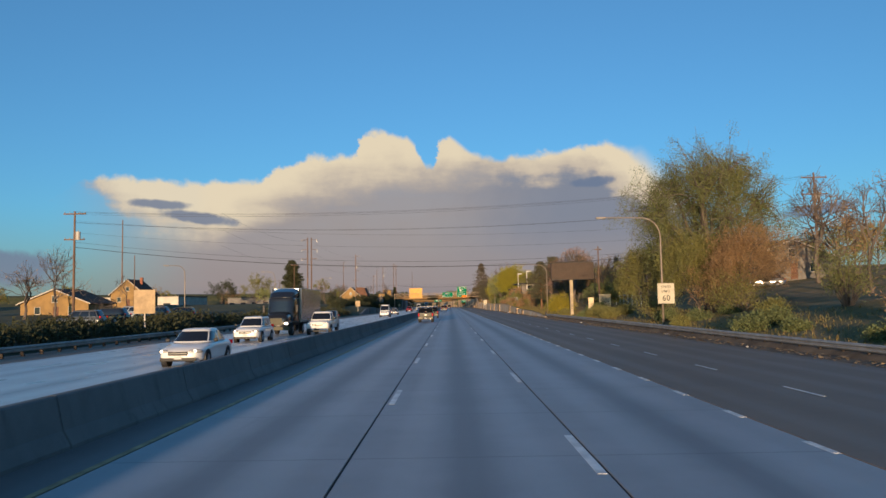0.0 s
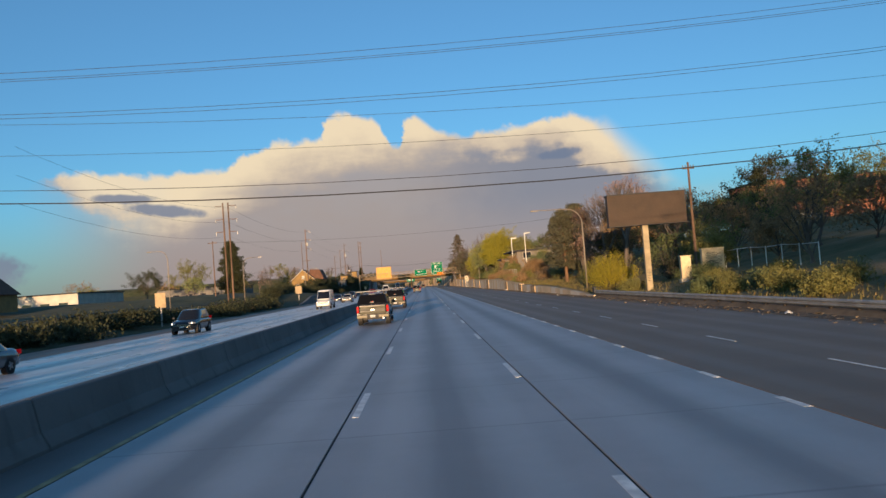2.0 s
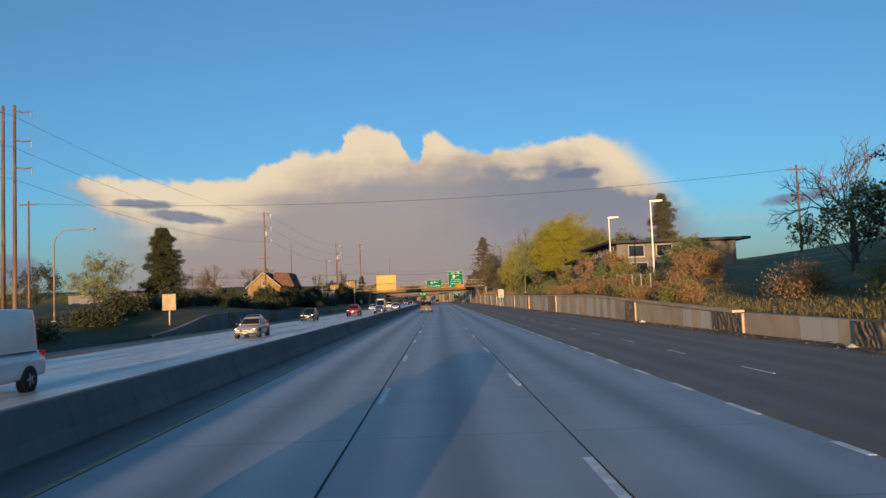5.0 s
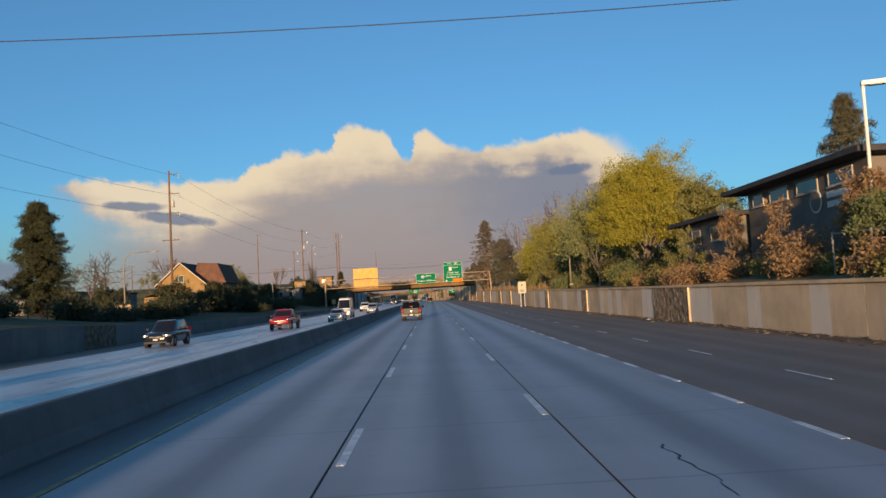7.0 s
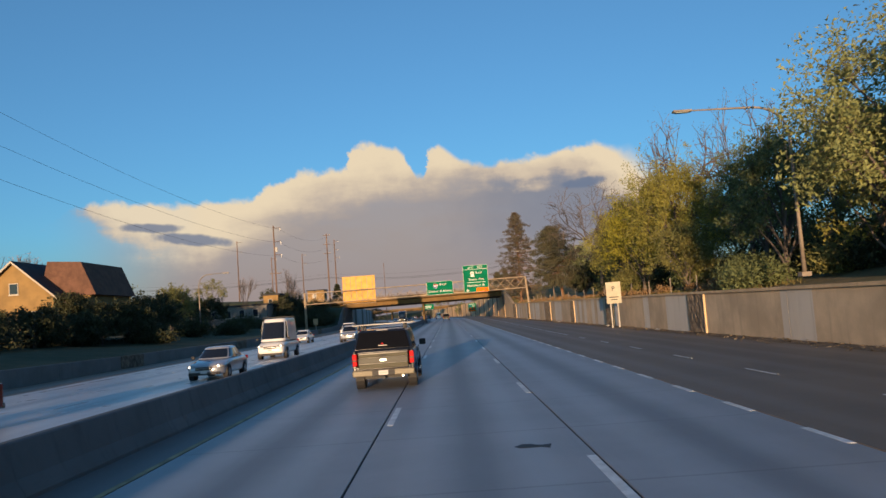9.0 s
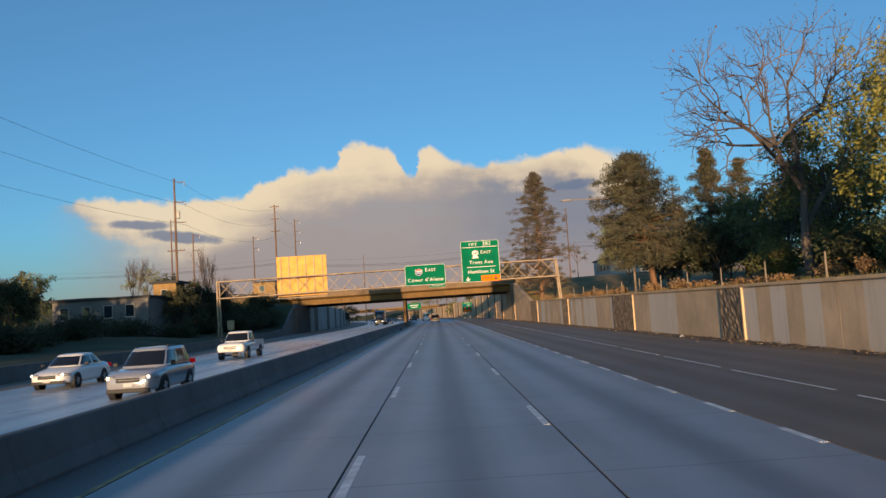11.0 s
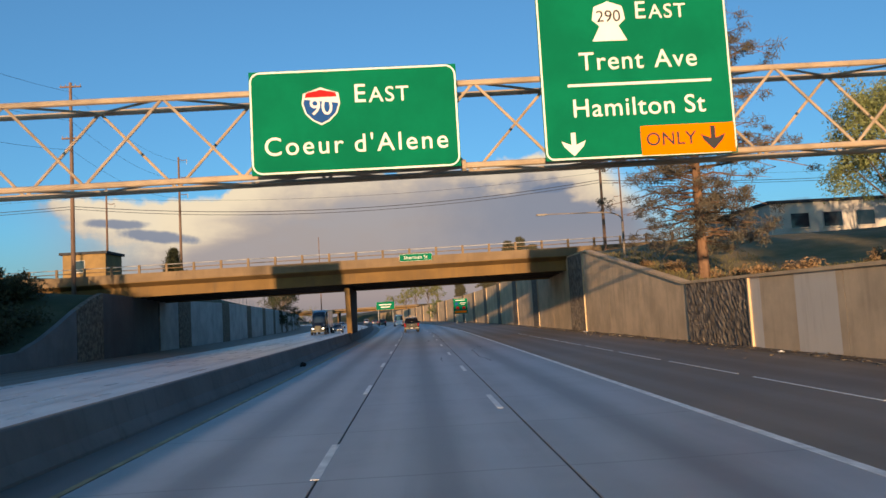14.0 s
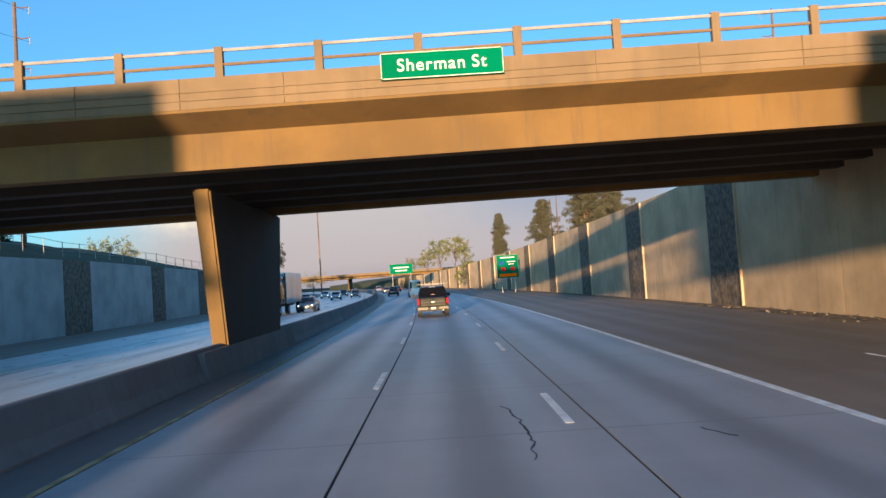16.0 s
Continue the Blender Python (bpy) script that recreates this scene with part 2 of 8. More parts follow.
def leaf_material(name, col, col2):
    m = bpy.data.materials.new(name)
    m.use_nodes = True
    t = m.node_tree
    p = t.nodes["Principled BSDF"]
    rnd = t.nodes.new("ShaderNodeNewGeometry").outputs["Random Per Island"]
    rnd = op(t, "MULTIPLY", rnd, 0.8)
    t.links.new(blend(t, rnd, col, col2), p.inputs["Base Color"])
    p.inputs["Roughness"].default_value = 0.65
    p.inputs["Specular IOR Level"].default_value = 0.2
    thin = nd(t, "ShaderNodeBsdfTranslucent", Color=blend(t, rnd, col, col2))
    out = t.nodes["Material Output"]
    mixed = nd(t, "ShaderNodeMixShader", Fac=0.28)
    t.links.new(p.outputs[0], mixed.inputs[1])
    t.links.new(thin.outputs[0], mixed.inputs[2])
    t.links.new(mixed.outputs[0], out.inputs[0])
    return m


LANE0, LANE = -5.49, 3.66
CONCRETE_ROAD = road_material("worn_concrete_paving", (0.335, 0.34, 0.355), 0.6, LANE0, LANE, 0.45)
CONCRETE_WEST = road_material("pale_concrete_paving", (0.60, 0.575, 0.56), 0.4, -18.4, LANE, 0.30)
ASPHALT = road_material("worn_asphalt", (0.21, 0.16, 0.12), 0.2, 5.49, 3.3, 0.62, 0.2)
SEALANT = material("black_joint_sealant", (0.012, 0.012, 0.013), 0.6, bump=0.0)
PAINT_WHITE = material("worn_white_road_paint", (0.80, 0.80, 0.78), 0.6, vary=0.25, grain=0.4)
LEFT_SHOULDER = road_material("dark_dirty_shoulder", (0.15, 0.14, 0.135), 0.1, -6.6, 3.3, 0.6, 0.1)
PAINT_YELLOW = material("worn_yellow_road_paint", (0.40, 0.30, 0.15), 0.65, vary=0.45, grain=0.5)
BARRIER = stained_concrete("barrier_concrete", (0.19, 0.182, 0.176), 0.6, 0.35, (0.09, 0.082, 0.075))
WALL_SMOOTH = stained_concrete("smooth_wall_concrete", (0.60, 0.455, 0.30), 0.35, 0.2, (0.26, 0.20, 0.14), patches=(0.62, 0.575, 0.51))
# darker copies of wall concrete: shade on the left wall, deeper below the overpass
WALL_SHADE_GREY = stained_concrete("shade_grey_wall_concrete", (0.19, 0.185, 0.18), 0.5, 0.25, (0.13, 0.11, 0.09))
WALL_SHADE_DARK = stained_concrete("shade_dark_wall_concrete", (0.10, 0.097, 0.095), 0.5, 0.25, (0.06, 0.05, 0.042))
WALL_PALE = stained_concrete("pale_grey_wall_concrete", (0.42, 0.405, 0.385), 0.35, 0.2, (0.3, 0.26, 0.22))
WALL_TAN = stained_concrete("tan_wall_concrete", (0.64, 0.455, 0.27), 0.4, 0.2, (0.24, 0.17, 0.11))
WALL_ROUGH = material("fractured_rib_concrete", (0.19, 0.15, 0.11), 0.95, vary=0.6, grain=0.35, fine=9.0, bump=1.0)
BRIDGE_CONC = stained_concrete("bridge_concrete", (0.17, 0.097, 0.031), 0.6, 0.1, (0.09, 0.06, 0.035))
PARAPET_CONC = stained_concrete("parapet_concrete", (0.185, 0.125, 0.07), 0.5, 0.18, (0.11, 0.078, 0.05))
# bridge concrete with the shade below the deck put into its colour
SHADE_CONC = stained_concrete("shade_dark_concrete", (0.045, 0.036, 0.03), 0.5, 0.1, (0.02, 0.017, 0.015))
GALV = material("galvanised_steel", (0.36, 0.34, 0.32), 0.55, 0.15, vary=0.25, grain=0.8, bump=0.05)
GANTRY_STEEL = material("weathered_tan_gantry_steel", (0.40, 0.30, 0.20), 0.6, 0.1, vary=0.25, grain=0.8, bump=0.05)
WOOD_POLE = material("weathered_pole_wood", (0.16, 0.10, 0.07), 0.9, vary=0.4, grain=0.6, fine=30.0, bump=0.4, stretch=(1, 1, 0.15))
WOOD_POST = material("rail_post_wood", (0.055, 0.042, 0.033), 0.9, vary=0.4, grain=0.5)
SOIL = material("dry_soil_and_litter", (0.17, 0.125, 0.085), 0.95, vary=0.45, grain=1.6, fine=12.0, bump=0.6)
GRASS_GROUND = material("rough_spring_grass", (0.15, 0.13, 0.05), 0.95, vary=0.4, grain=3.5, fine=9.0, bump=0.8, col2=(0.31, 0.215, 0.105))
def shaded_grass_beyond(m, edge, green, green2):
    """Green grass west of edge, shade put into its colour; dry grass east."""
    t = m.node_tree
    p = t.nodes["Principled BSDF"]
    where = t.nodes.new("ShaderNodeNewGeometry").outputs["Position"]
    patchy = nd(t, "ShaderNodeTexNoise", Vector=where, Scale=0.3, Detail=4.0, Roughness=0.6).outputs[0]
    shaded_grass = blend(t, step(t, patchy, 0.35, 0.7), green, green2)
    west = op(t, "SUBTRACT", 1.0, step(t, nd(t, "ShaderNodeSeparateXYZ", i0=where).outputs[0], edge - 1.0, edge + 1.0))
    t.links.new(blend(t, west, p.inputs["Base Color"].links[0].from_socket, shaded_grass), p.inputs["Base Color"])


# the far bank's green is darkened to stand for shade
shaded_grass_beyond(GRASS_GROUND, -10.0, (0.035, 0.048, 0.018), (0.075, 0.075, 0.035))


# ---- building helpers ----
def thing(name, place=(0, 0, 0), label="", category="", group="", kind="", turn=0.0):
    ob = new(name)
    ob.empty_display_size = 0.2
    ob.matrix_world = pose(*place, 0, 0, turn)
    return tagged(ob, label, category, group, kind)


def part(name, bm, mat, parent=None, label="", smooth=False):
    """Links a bmesh as one mesh object under a thing or a part; in the parent's own axes."""
    me = bpy.data.meshes.new(name)
    bm.to_mesh(me)
    bm.free()
    for m in (mat if isinstance(mat, (list, tuple)) else [mat]):
        me.materials.append(m)
    if smooth:
        me.polygons.foreach_set("use_smooth", [True] * len(me.polygons))
    ob = new(name, me)
    if parent:
        ob.parent = parent
    return tagged(ob, label)


def box(bm, x0, x1, y0, y1, z0, z1, bevel=0.0, mi=0):
    v = [bm.verts.new((x, y, z)) for z in (z0, z1) for x, y in ((x0, y0), (x1, y0), (x1, y1), (x0, y1))]
    fs = [bm.faces.new([v[i] for i in q]) for q in ((3, 2, 1, 0), (4, 5, 6, 7), (0, 1, 5, 4), (1, 2, 6, 5), (2, 3, 7, 6), (3, 0, 4, 7))]
    for f in fs:
        f.material_index = mi
    if bevel:
        bmesh.ops.bevel(bm, geom=list({e for f in fs for e in f.edges}), offset=bevel, segments=2, affect="EDGES", profile=0.6)
    return bm


def rod(bm, a, b, r0, r1=None, seg=8, caps=True):
    """A round bar from a to b."""
    a, b = Vector(a), Vector(b)
    r1 = r0 if r1 is None else r1
    turn = (b - a).to_track_quat("Z", "Y").to_matrix()
    rings = []
    for c, r in ((a, r0), (b, r1)):
        rings.append([bm.verts.new(c + turn @ Vector((r * math.cos(k * math.tau / seg), r * math.sin(k * math.tau / seg), 0))) for k in range(seg)])
    for k in range(seg):
        bm.faces.new((rings[0][k], rings[0][(k + 1) % seg], rings[1][(k + 1) % seg], rings[1][k]))
    if caps:
        bm.faces.new(rings[0][::-1])
        bm.faces.new(rings[1])
    return bm


def pipe(bm, pts, radii, seg=8):
    """A bent tube through the points."""
    pts = [Vector(p) for p in pts]
    rings = []
    for i, c in enumerate(pts):
        way = (pts[min(i + 1, len(pts) - 1)] - pts[max(i - 1, 0)]).normalized()
        side = way.cross(Vector((0.13, 0.99, 0.05))).normalized()
        if side.length < 0.5:
            side = way.cross(Vector((1, 0, 0))).normalized()
        up = side.cross(way)
        r = radii[i] if isinstance(radii, (list, tuple)) else radii
        rings.append([bm.verts.new(c + r * (math.cos(k * math.tau / seg) * side + math.sin(k * math.tau / seg) * up)) for k in range(seg)])
    for a, b in zip(rings, rings[1:]):
        for k in range(seg):
            bm.faces.new((a[k], b[k], b[(k + 1) % seg], a[(k + 1) % seg]))
    bm.faces.new(rings[0])
    bm.faces.new(rings[-1][::-1])
    return bm


def sweep(bm, profile, path, close=True):
    """A profile of (across, up) carried along path, rows of (x, y, z)."""
    rings = []
    for i, c in enumerate(path):
        c = Vector(c)
        way = (Vector(path[min(i + 1, len(path) - 1)]) - Vector(path[max(i - 1, 0)]))
        way.z = 0
        way.normalize()
        side = Vector((way.y, -way.x, 0))
        rings.append([bm.verts.new(c + side * u + Vector((0, 0, v))) for u, v in profile])
    n = len(profile)
    for a, b in zip(rings, rings[1:]):
        for k in range(n if close else n - 1):
            bm.faces.new((a[k], a[(k + 1) % n], b[(k + 1) % n], b[k]))
    if close:
        bm.faces.new(rings[0][::-1])
        bm.faces.new(rings[-1])
    bmesh.ops.recalc_face_normals(bm, faces=bm.faces)
    return bm


def B():
    return bmesh.new()


def prism(bm, outline, y0, y1):
    """An outline in x and z, pulled from y0 to y1."""
    a = [bm.verts.new((x, y0, z)) for x, z in outline]
    b = [bm.verts.new((x, y1, z)) for x, z in outline]
    n = len(outline)
    bm.faces.new(a)
    bm.faces.new(b[::-1])
    for k in range(n):
        bm.faces.new((a[k], b[k], b[(k + 1) % n], a[(k + 1) % n]))
    bmesh.ops.recalc_face_normals(bm, faces=bm.faces)
    return bm


def bend(y):
    """How far the freeway has swung to the left at y."""
    return -max(0.0, y - 458.0) ** 2 / 2800.0


def set_back(y):
    """How far the wall on the far side stands back towards the overpass."""
    return -float(np.interp(y, [360, 395, 425, 445, 900], [0, 1.6, 3.4, 4.0, 3.6]))


def lerp(table, y):
    return float(np.interp(y, [a for a, _ in table], [b for _, b in table]))


NEAR, FAR = -60.0, 900.0
STEPS = [NEAR, 455.0] + [455.0 + 12 * k for k in range(1, 37)]
RIGHT_TOP = [(-100, 0.0), (124, 0.0), (132, 0.35), (150, 0.8), (176, 1.0), (215, 2.0), (268, 2.15), (300, 2.4), (360, 2.8), (425, 3.2), (432, 4.3), (449, 7.0), (475, 7.2), (560, 6.2), (700, 4.6), (900, 3.0)]
LEFT_TOP = [(-100, 0.0), (195, 0.0), (205, 0.5), (215, 1.6), (235, 1.85), (247, 1.55), (268, 1.1), (300, 0.9), (404, 0.87), (425, 0.92), (436.5, 1.3), (440.5, 2.5), (445.4, 4.3), (448.5, 5.3), (450.5, 5.75), (456.9, 5.6), (469.2, 5.5), (473, 5.5), (500, 5.6), (520, 5.4), (560, 5.0), (700, 4.2), (900, 3.0)]
WALL_R, WALL_L = 14.9, -23.6


# ---- ground, road and walls ----
def ground_height(x, y):
    """Height of the land beside the cutting."""
    x -= bend(y)
    n = noise.noise((x * 0.05, y * 0.05, 0.0)) * 0.7 + noise.noise((x * 0.2, y * 0.2, 3.0)) * 0.2
    if x > WALL_R + 0.25:
        base, out = lerp(RIGHT_TOP, y), x - WALL_R
        rise = np.interp(out, [0, 1.2, 4, 14, 32, 60, 300], [0, 0.1, 0.45, 2.4, 5.2, 8.0, 11.0]) * lerp([(0, 1), (200, 1), (300, 0.8), (420, 0.35), (480, 0.2), (900, 0.6)], y)
        return base - 0.06 + rise + n * min(1, out / 6)
    if x < WALL_L + set_back(y) - 0.25:
        base, out = lerp(LEFT_TOP, y), WALL_L + set_back(y) - x
        rise = np.interp(out, [0, 1.5, 6, 14, 40, 300], [0, 0.1, 0.5, 1.2, 1.8, 2.5]) * lerp([(0, 0.5), (200, 1), (420, 1), (456, 0.4), (472, 0.5), (482, 3.0), (545, 3.0), (590, 0.8), (900, 0.5)], y)
        return base - 0.06 + rise + n * min(1, out / 6)
    return -0.3


def make_ground():
    bm = B()
    xs = [-4000, -1500, -600, -300, -180, -130, -100, -80, -66, -56, -48, -42, -37, -33, -30, -28, -26, -24.6, WALL_L - 0.30, WALL_L - 0.22,
          WALL_R + 0.22, WALL_R + 0.30, 15.6, 16.6, 18, 19.5, 21, 23, 25, 27, 30, 33, 37, 42, 48, 56, 70, 100, 160, 300, 600, 1500, 4000]
    ys = [-600, -150] + list(np.arange(-60, 420, 6.0)) + list(np.arange(420, 480, 3.0)) + list(np.arange(480, 700, 6.0)) + [760, 840, 960, 1200, 1700, 2600, 4600]
    rows = []
    for y in ys:
        rows.append([bm.verts.new((x + (bend(min(y, 960)) if abs(x) < 400 else 0) + (set_back(y) if -100 < x < 0 else 0), y, ground_height(x + bend(y) + (set_back(y) if -100 < x < 0 else 0), y) if y < 960 else ground_height(x + bend(960), 960) * max(0, 1 - (y - 960) / 800) - (0.3 if y > 960 else 0))) for x in xs])
    for a, b in zip(rows, rows[1:]):
        for k in range(len(xs) - 1):
            bm.faces.new((a[k], a[k + 1], b[k + 1], b[k]))
    ob = part("ground", bm, GRASS_GROUND, smooth=True)
    return tagged(ob, "rough grassy banks and open land beside the freeway", "ground", kind="structure")


ground = make_ground()
road = tagged(part("road", sweep(B(), [(WALL_L - 4.3, -0.25), (WALL_R, -0.25), (WALL_R, -0.03), (WALL_L - 4.3, -0.03)], [(bend(y), y, 0) for y in STEPS]), SEALANT),
              "grey concrete freeway with dashed white lane lines", "road", kind="structure")


def strip(name, x0, x1, mat, z=0.0, y0=NEAR, y1=FAR, thick=0.03, parent=road, label=""):
    path = [(bend(y), y, z) for y in STEPS if y0 < y < y1]
    path = [(bend(y0), y0, z)] + path + [(bend(y1), y1, z)]
    return part(name, sweep(B(), [(x0, -thick), (x1, -thick), (x1, 0), (x0, 0)], path), mat, parent, label)


for k in range(3):
    strip("concrete_lane", LANE0 + k * LANE + 0.022, LANE0 + (k + 1) * LANE - 0.022, CONCRETE_ROAD, thick=0.025)
strip("shoulder", -6.7, LANE0 - 0.012, LEFT_SHOULDER, thick=0.025)
strip("asphalt_lane", 5.51, 8.9, ASPHALT, thick=0.025)
strip("asphalt_shoulder", 8.91, WALL_R - 1.2, ASPHALT, -0.004, thick=0.02)
strip("gutter", WALL_R - 1.2, WALL_R - 0.05, SOIL, 0.0, thick=0.02, label="strip of dirt and litter along the wall")
for k in range(3):
    strip("concrete_lane", -20.2 + k * LANE + 0.012, -20.2 + (k + 1) * LANE - 0.012, CONCRETE_WEST, thick=0.025)
strip("shoulder", WALL_L + 0.1, -20.21, ASPHALT, thick=0.025, y1=359.9)
strip("shoulder", WALL_L - 4.2, -20.21, ASPHALT, thick=0.025, y0=360.0)

DASH = {}


def dash(x, y, length, width=0.14, mat=PAINT_WHITE):
    """One painted mark, 4 mm proud of the slab."""
    key = (length, width, mat.name)
    if key not in DASH:
        DASH[key] = part("lane_mark", box(B(), -width / 2, width / 2, 0, length, -0.006, 0.004), mat, road)
        ob = DASH[key]
    else:
        ob = new("lane_mark", DASH[key].data)
        ob.parent = road
    turn = math.degrees(math.atan2(-(bend(y + 2) - bend(y - 2)), 4.0))
    ob.matrix_basis = pose(x + bend(y), y, 0, 0, 0, turn)


for k in range(-4, 60):
    y = 10.2 + 12.19 * k
    drift = np.interp(y, [370, 440], [0, 0.3])
    dash(1.73 - drift, y + np.interp(y, [20, 50, 95, 130], [0, 1.2, 1.2, 0]), 3.05)
    dash(-1.68 - np.interp(y, [350, 410], [0, 0.3]), y + np.interp(y, [10, 60, 95, 330, 360, 390], [7.6, 9.6, 10.3, 6.6, 6.6, 5.2]), 3.05)
    dash(-16.54, y, 3.05, 0.1)
    dash(-12.88, y + 4, 3.05, 0.1)
for k in range(-6, 112):
    y = 4.0 + 3.66 * k
    if y < 384:
        dash(5.42, y, 1.0 if y < 150 else 1.5, 0.13)
strip("edge_line", 5.36, 5.54, PAINT_WHITE, 0.004, 384, 860, 0.01)
for k in range(-4, 60):
    y = 18.0 + 7.3 * k
    dash(8.45 if y < 300 else 8.45 + min(1, (y - 300) / 80) * 0.8, y, 2.2 if y < 300 else 6.2, 0.07)
strip("edge_line", -5.62, -5.50, PAINT_YELLOW, 0.004, NEAR, FAR, 0.01)
strip("shoulder", -9.19, -7.3, CONCRETE_WEST, thick=0.025)
strip("edge_line", -9.1, -8.98, PAINT_YELLOW, 0.004, NEAR, FAR, 0.01)
strip("edge_line", -20.16, -20.02, PAINT_WHITE, 0.004, NEAR, FAR, 0.01)


# median barrier in cast lengths
def barrier_profile(h, c=0.36):
    return [(-c, 0), (c, 0), (c, 0.08), (c - 0.14, 0.33), (0.1, h - 0.03), (0.07, h), (-0.07, h), (-0.1, h - 0.03), (-c + 0.14, 0.33), (-c, 0.08)]


median = thing("median_barrier", (0, 0, 0), "weathered grey concrete barrier between the carriageways", "barrier", kind="structure")
pieces = {}
for k in range(150):
    y0 = -30 + 6.1 * k
    tall = y0 > 135
    if y0 < 474:
        if tall not in pieces:
            pieces[tall] = part("barrier_length", sweep(B(), barrier_profile(0.88 if tall else 0.91), [(0, 0, 0), (0, 6.05 if not tall else 6.09, 0)]), BARRIER, median)
            ob = pieces[tall]
        else:
            ob = new("barrier_length", pieces[tall].data)
            ob.parent = median
        ob.matrix_basis = pose(-7.0, y0, -0.02)
    elif y0 < 760:
        part("barrier_length", sweep(B(), barrier_profile(0.88), [(bend(y0) - 7.0, y0, -0.02), (bend(y0 + 6.1) - 7.0, y0 + 6.095, -0.02)]), BARRIER, median)


part("pier_casing", sweep(B(), [(-0.42, 0), (0.42, 0), (0.29, 0.80), (-0.29, 0.80)], [(-7.0, 457.5, -0.02), (-7.0, 469.5, -0.02)]), BARRIER, median)


# cutting walls: smooth cast panels with ribbed dark panels between
def wall_panel(name, y0, y1, side, mat, parent, proud=0.0, rough=False):
    tab, xw = (RIGHT_TOP, WALL_R) if side > 0 else (LEFT_TOP, WALL_L)
    off = bend if side > 0 else (lambda v: bend(v) + set_back(v))
    bm = B()
    n = max(2, int((y1 - y0) / ((0.16 if y0 < 470 else 0.6) if rough else 3.0)) + 1)
    ys = np.linspace(y0, y1, n)
    front = []
    zs = 2 if not rough else max(6, int(lerp(tab, y0) / 0.17)) if y0 < 470 else 8
    for i, y in enumerate(ys):
        top = max(0.12, lerp(tab, y))
        col = []
        for j in range(zs):
            z = -0.05 + (top + 0.05) * j / (zs - 1)
            p = proud + (random.uniform(-0.038, 0.038) if rough and 0 < i < n - 1 else 0)
            col.append(bm.verts.new((xw - side * p + off(y), y, z)))
        front.append(col)
    back = [[bm.verts.new((xw + side * 0.45 + off(y), y, z)) for z in (-0.05, max(0.12, lerp(tab, y)))] for y in ys]
    for i in range(n - 1):
        for j in range(zs - 1):
            bm.faces.new((front[i][j], front[i + 1][j], front[i + 1][j + 1], front[i][j + 1]))
        bm.faces.new((front[i][-1], front[i + 1][-1], back[i + 1][1], back[i][1]))
        bm.faces.new((back[i][0], back[i][1], back[i + 1][1], back[i + 1][0]))
    for i in (0, n - 1):
        bm.faces.new(front[i] + back[i][::-1])
    bmesh.ops.recalc_face_normals(bm, faces=bm.faces)
    return part(name, bm, mat, parent)


wall_right = thing("wall_right", (0, 0, 0), "cutting wall of cast concrete panels and dark ribbed panels", "wall", kind="structure")
wall_left = thing("wall_left", (0, 0, 0), "shaded cutting wall of pale concrete and dark ribbed panels", "wall", kind="structure")
RIGHT_DARK = [(160.5, 164.5), (175.0, 179.0), (196, 199), (236.2, 243.4), (266.0, 268.6), (291, 294), (316, 319.5), (338, 341), (359.4, 366.3), (389.0, 393.0), (416.5, 424.5), (450.6, 456.9)]
RIGHT_DARK += [(y, y + 4) for y in range(476, 740, 17)]
y = 124.0
for a, b in RIGHT_DARK + [(760, 760)]:
    cuts = max(1, round((a - y) / 9.0))
    for k in range(cuts):
        wall_panel("wall_panel", y + (a - y) * k / cuts + 0.012, y + (a - y) * (k + 1) / cuts - 0.012, 1, WALL_SMOOTH if y < 424 else WALL_TAN, wall_right)
    if b > a:
        part("panel_edge", box(B(), WALL_R - 0.10 + bend(a), WALL_R + 0.1 + bend(a), a - 0.16, a - 0.002, -0.05, lerp(RIGHT_TOP, a) - 0.03, 0.01), WALL_TAN, wall_right)
        wall_panel("ribbed_panel", a, b, 1, WALL_ROUGH, wall_right, 0.06, True)
    y = b
LEFT_DARK = [(222, 225), (243, 248), (300, 304), (330, 334), (392, 397), (445.3, 450.5), (465.2, 465.5), (472.2, 477.2), (494.0, 498.6), (513.0, 516.8), (530.0, 533.4)] + [(y, y + 3.0) for y in range(546, 740, 15)]
y = 200.0
for a, b in LEFT_DARK:
    cuts = max(1, round((a - y) / 9.0))
    for k in range(cuts):
        # panel colour carries the wall's shade, darkest beneath the deck
        wall_panel("wall_panel", y + (a - y) * k / cuts + 0.012, y + (a - y) * (k + 1) / cuts - 0.012, -1, WALL_SHADE_GREY if y < 440 else WALL_SHADE_DARK if y < 460 else WALL_PALE, wall_left)
    wall_panel("ribbed_panel", a, b, -1, WALL_ROUGH, wall_left, 0.05, True)
    y = b
# coping along the right wall
part("coping", sweep(B(), [(-0.12, 0), (0.5, 0), (0.5, 0.14), (-0.12, 0.14)], [(WALL_R + bend(y), y, lerp(RIGHT_TOP, y) - 0.02) for y in (176, 195, 215, 268, 300, 360, 400, 425, 432, 440, 449, 456.9)]), WALL_TAN, wall_right)


# ---- overpass ----
def bridge_z(x):
    return 8.0 + 0.008 * x


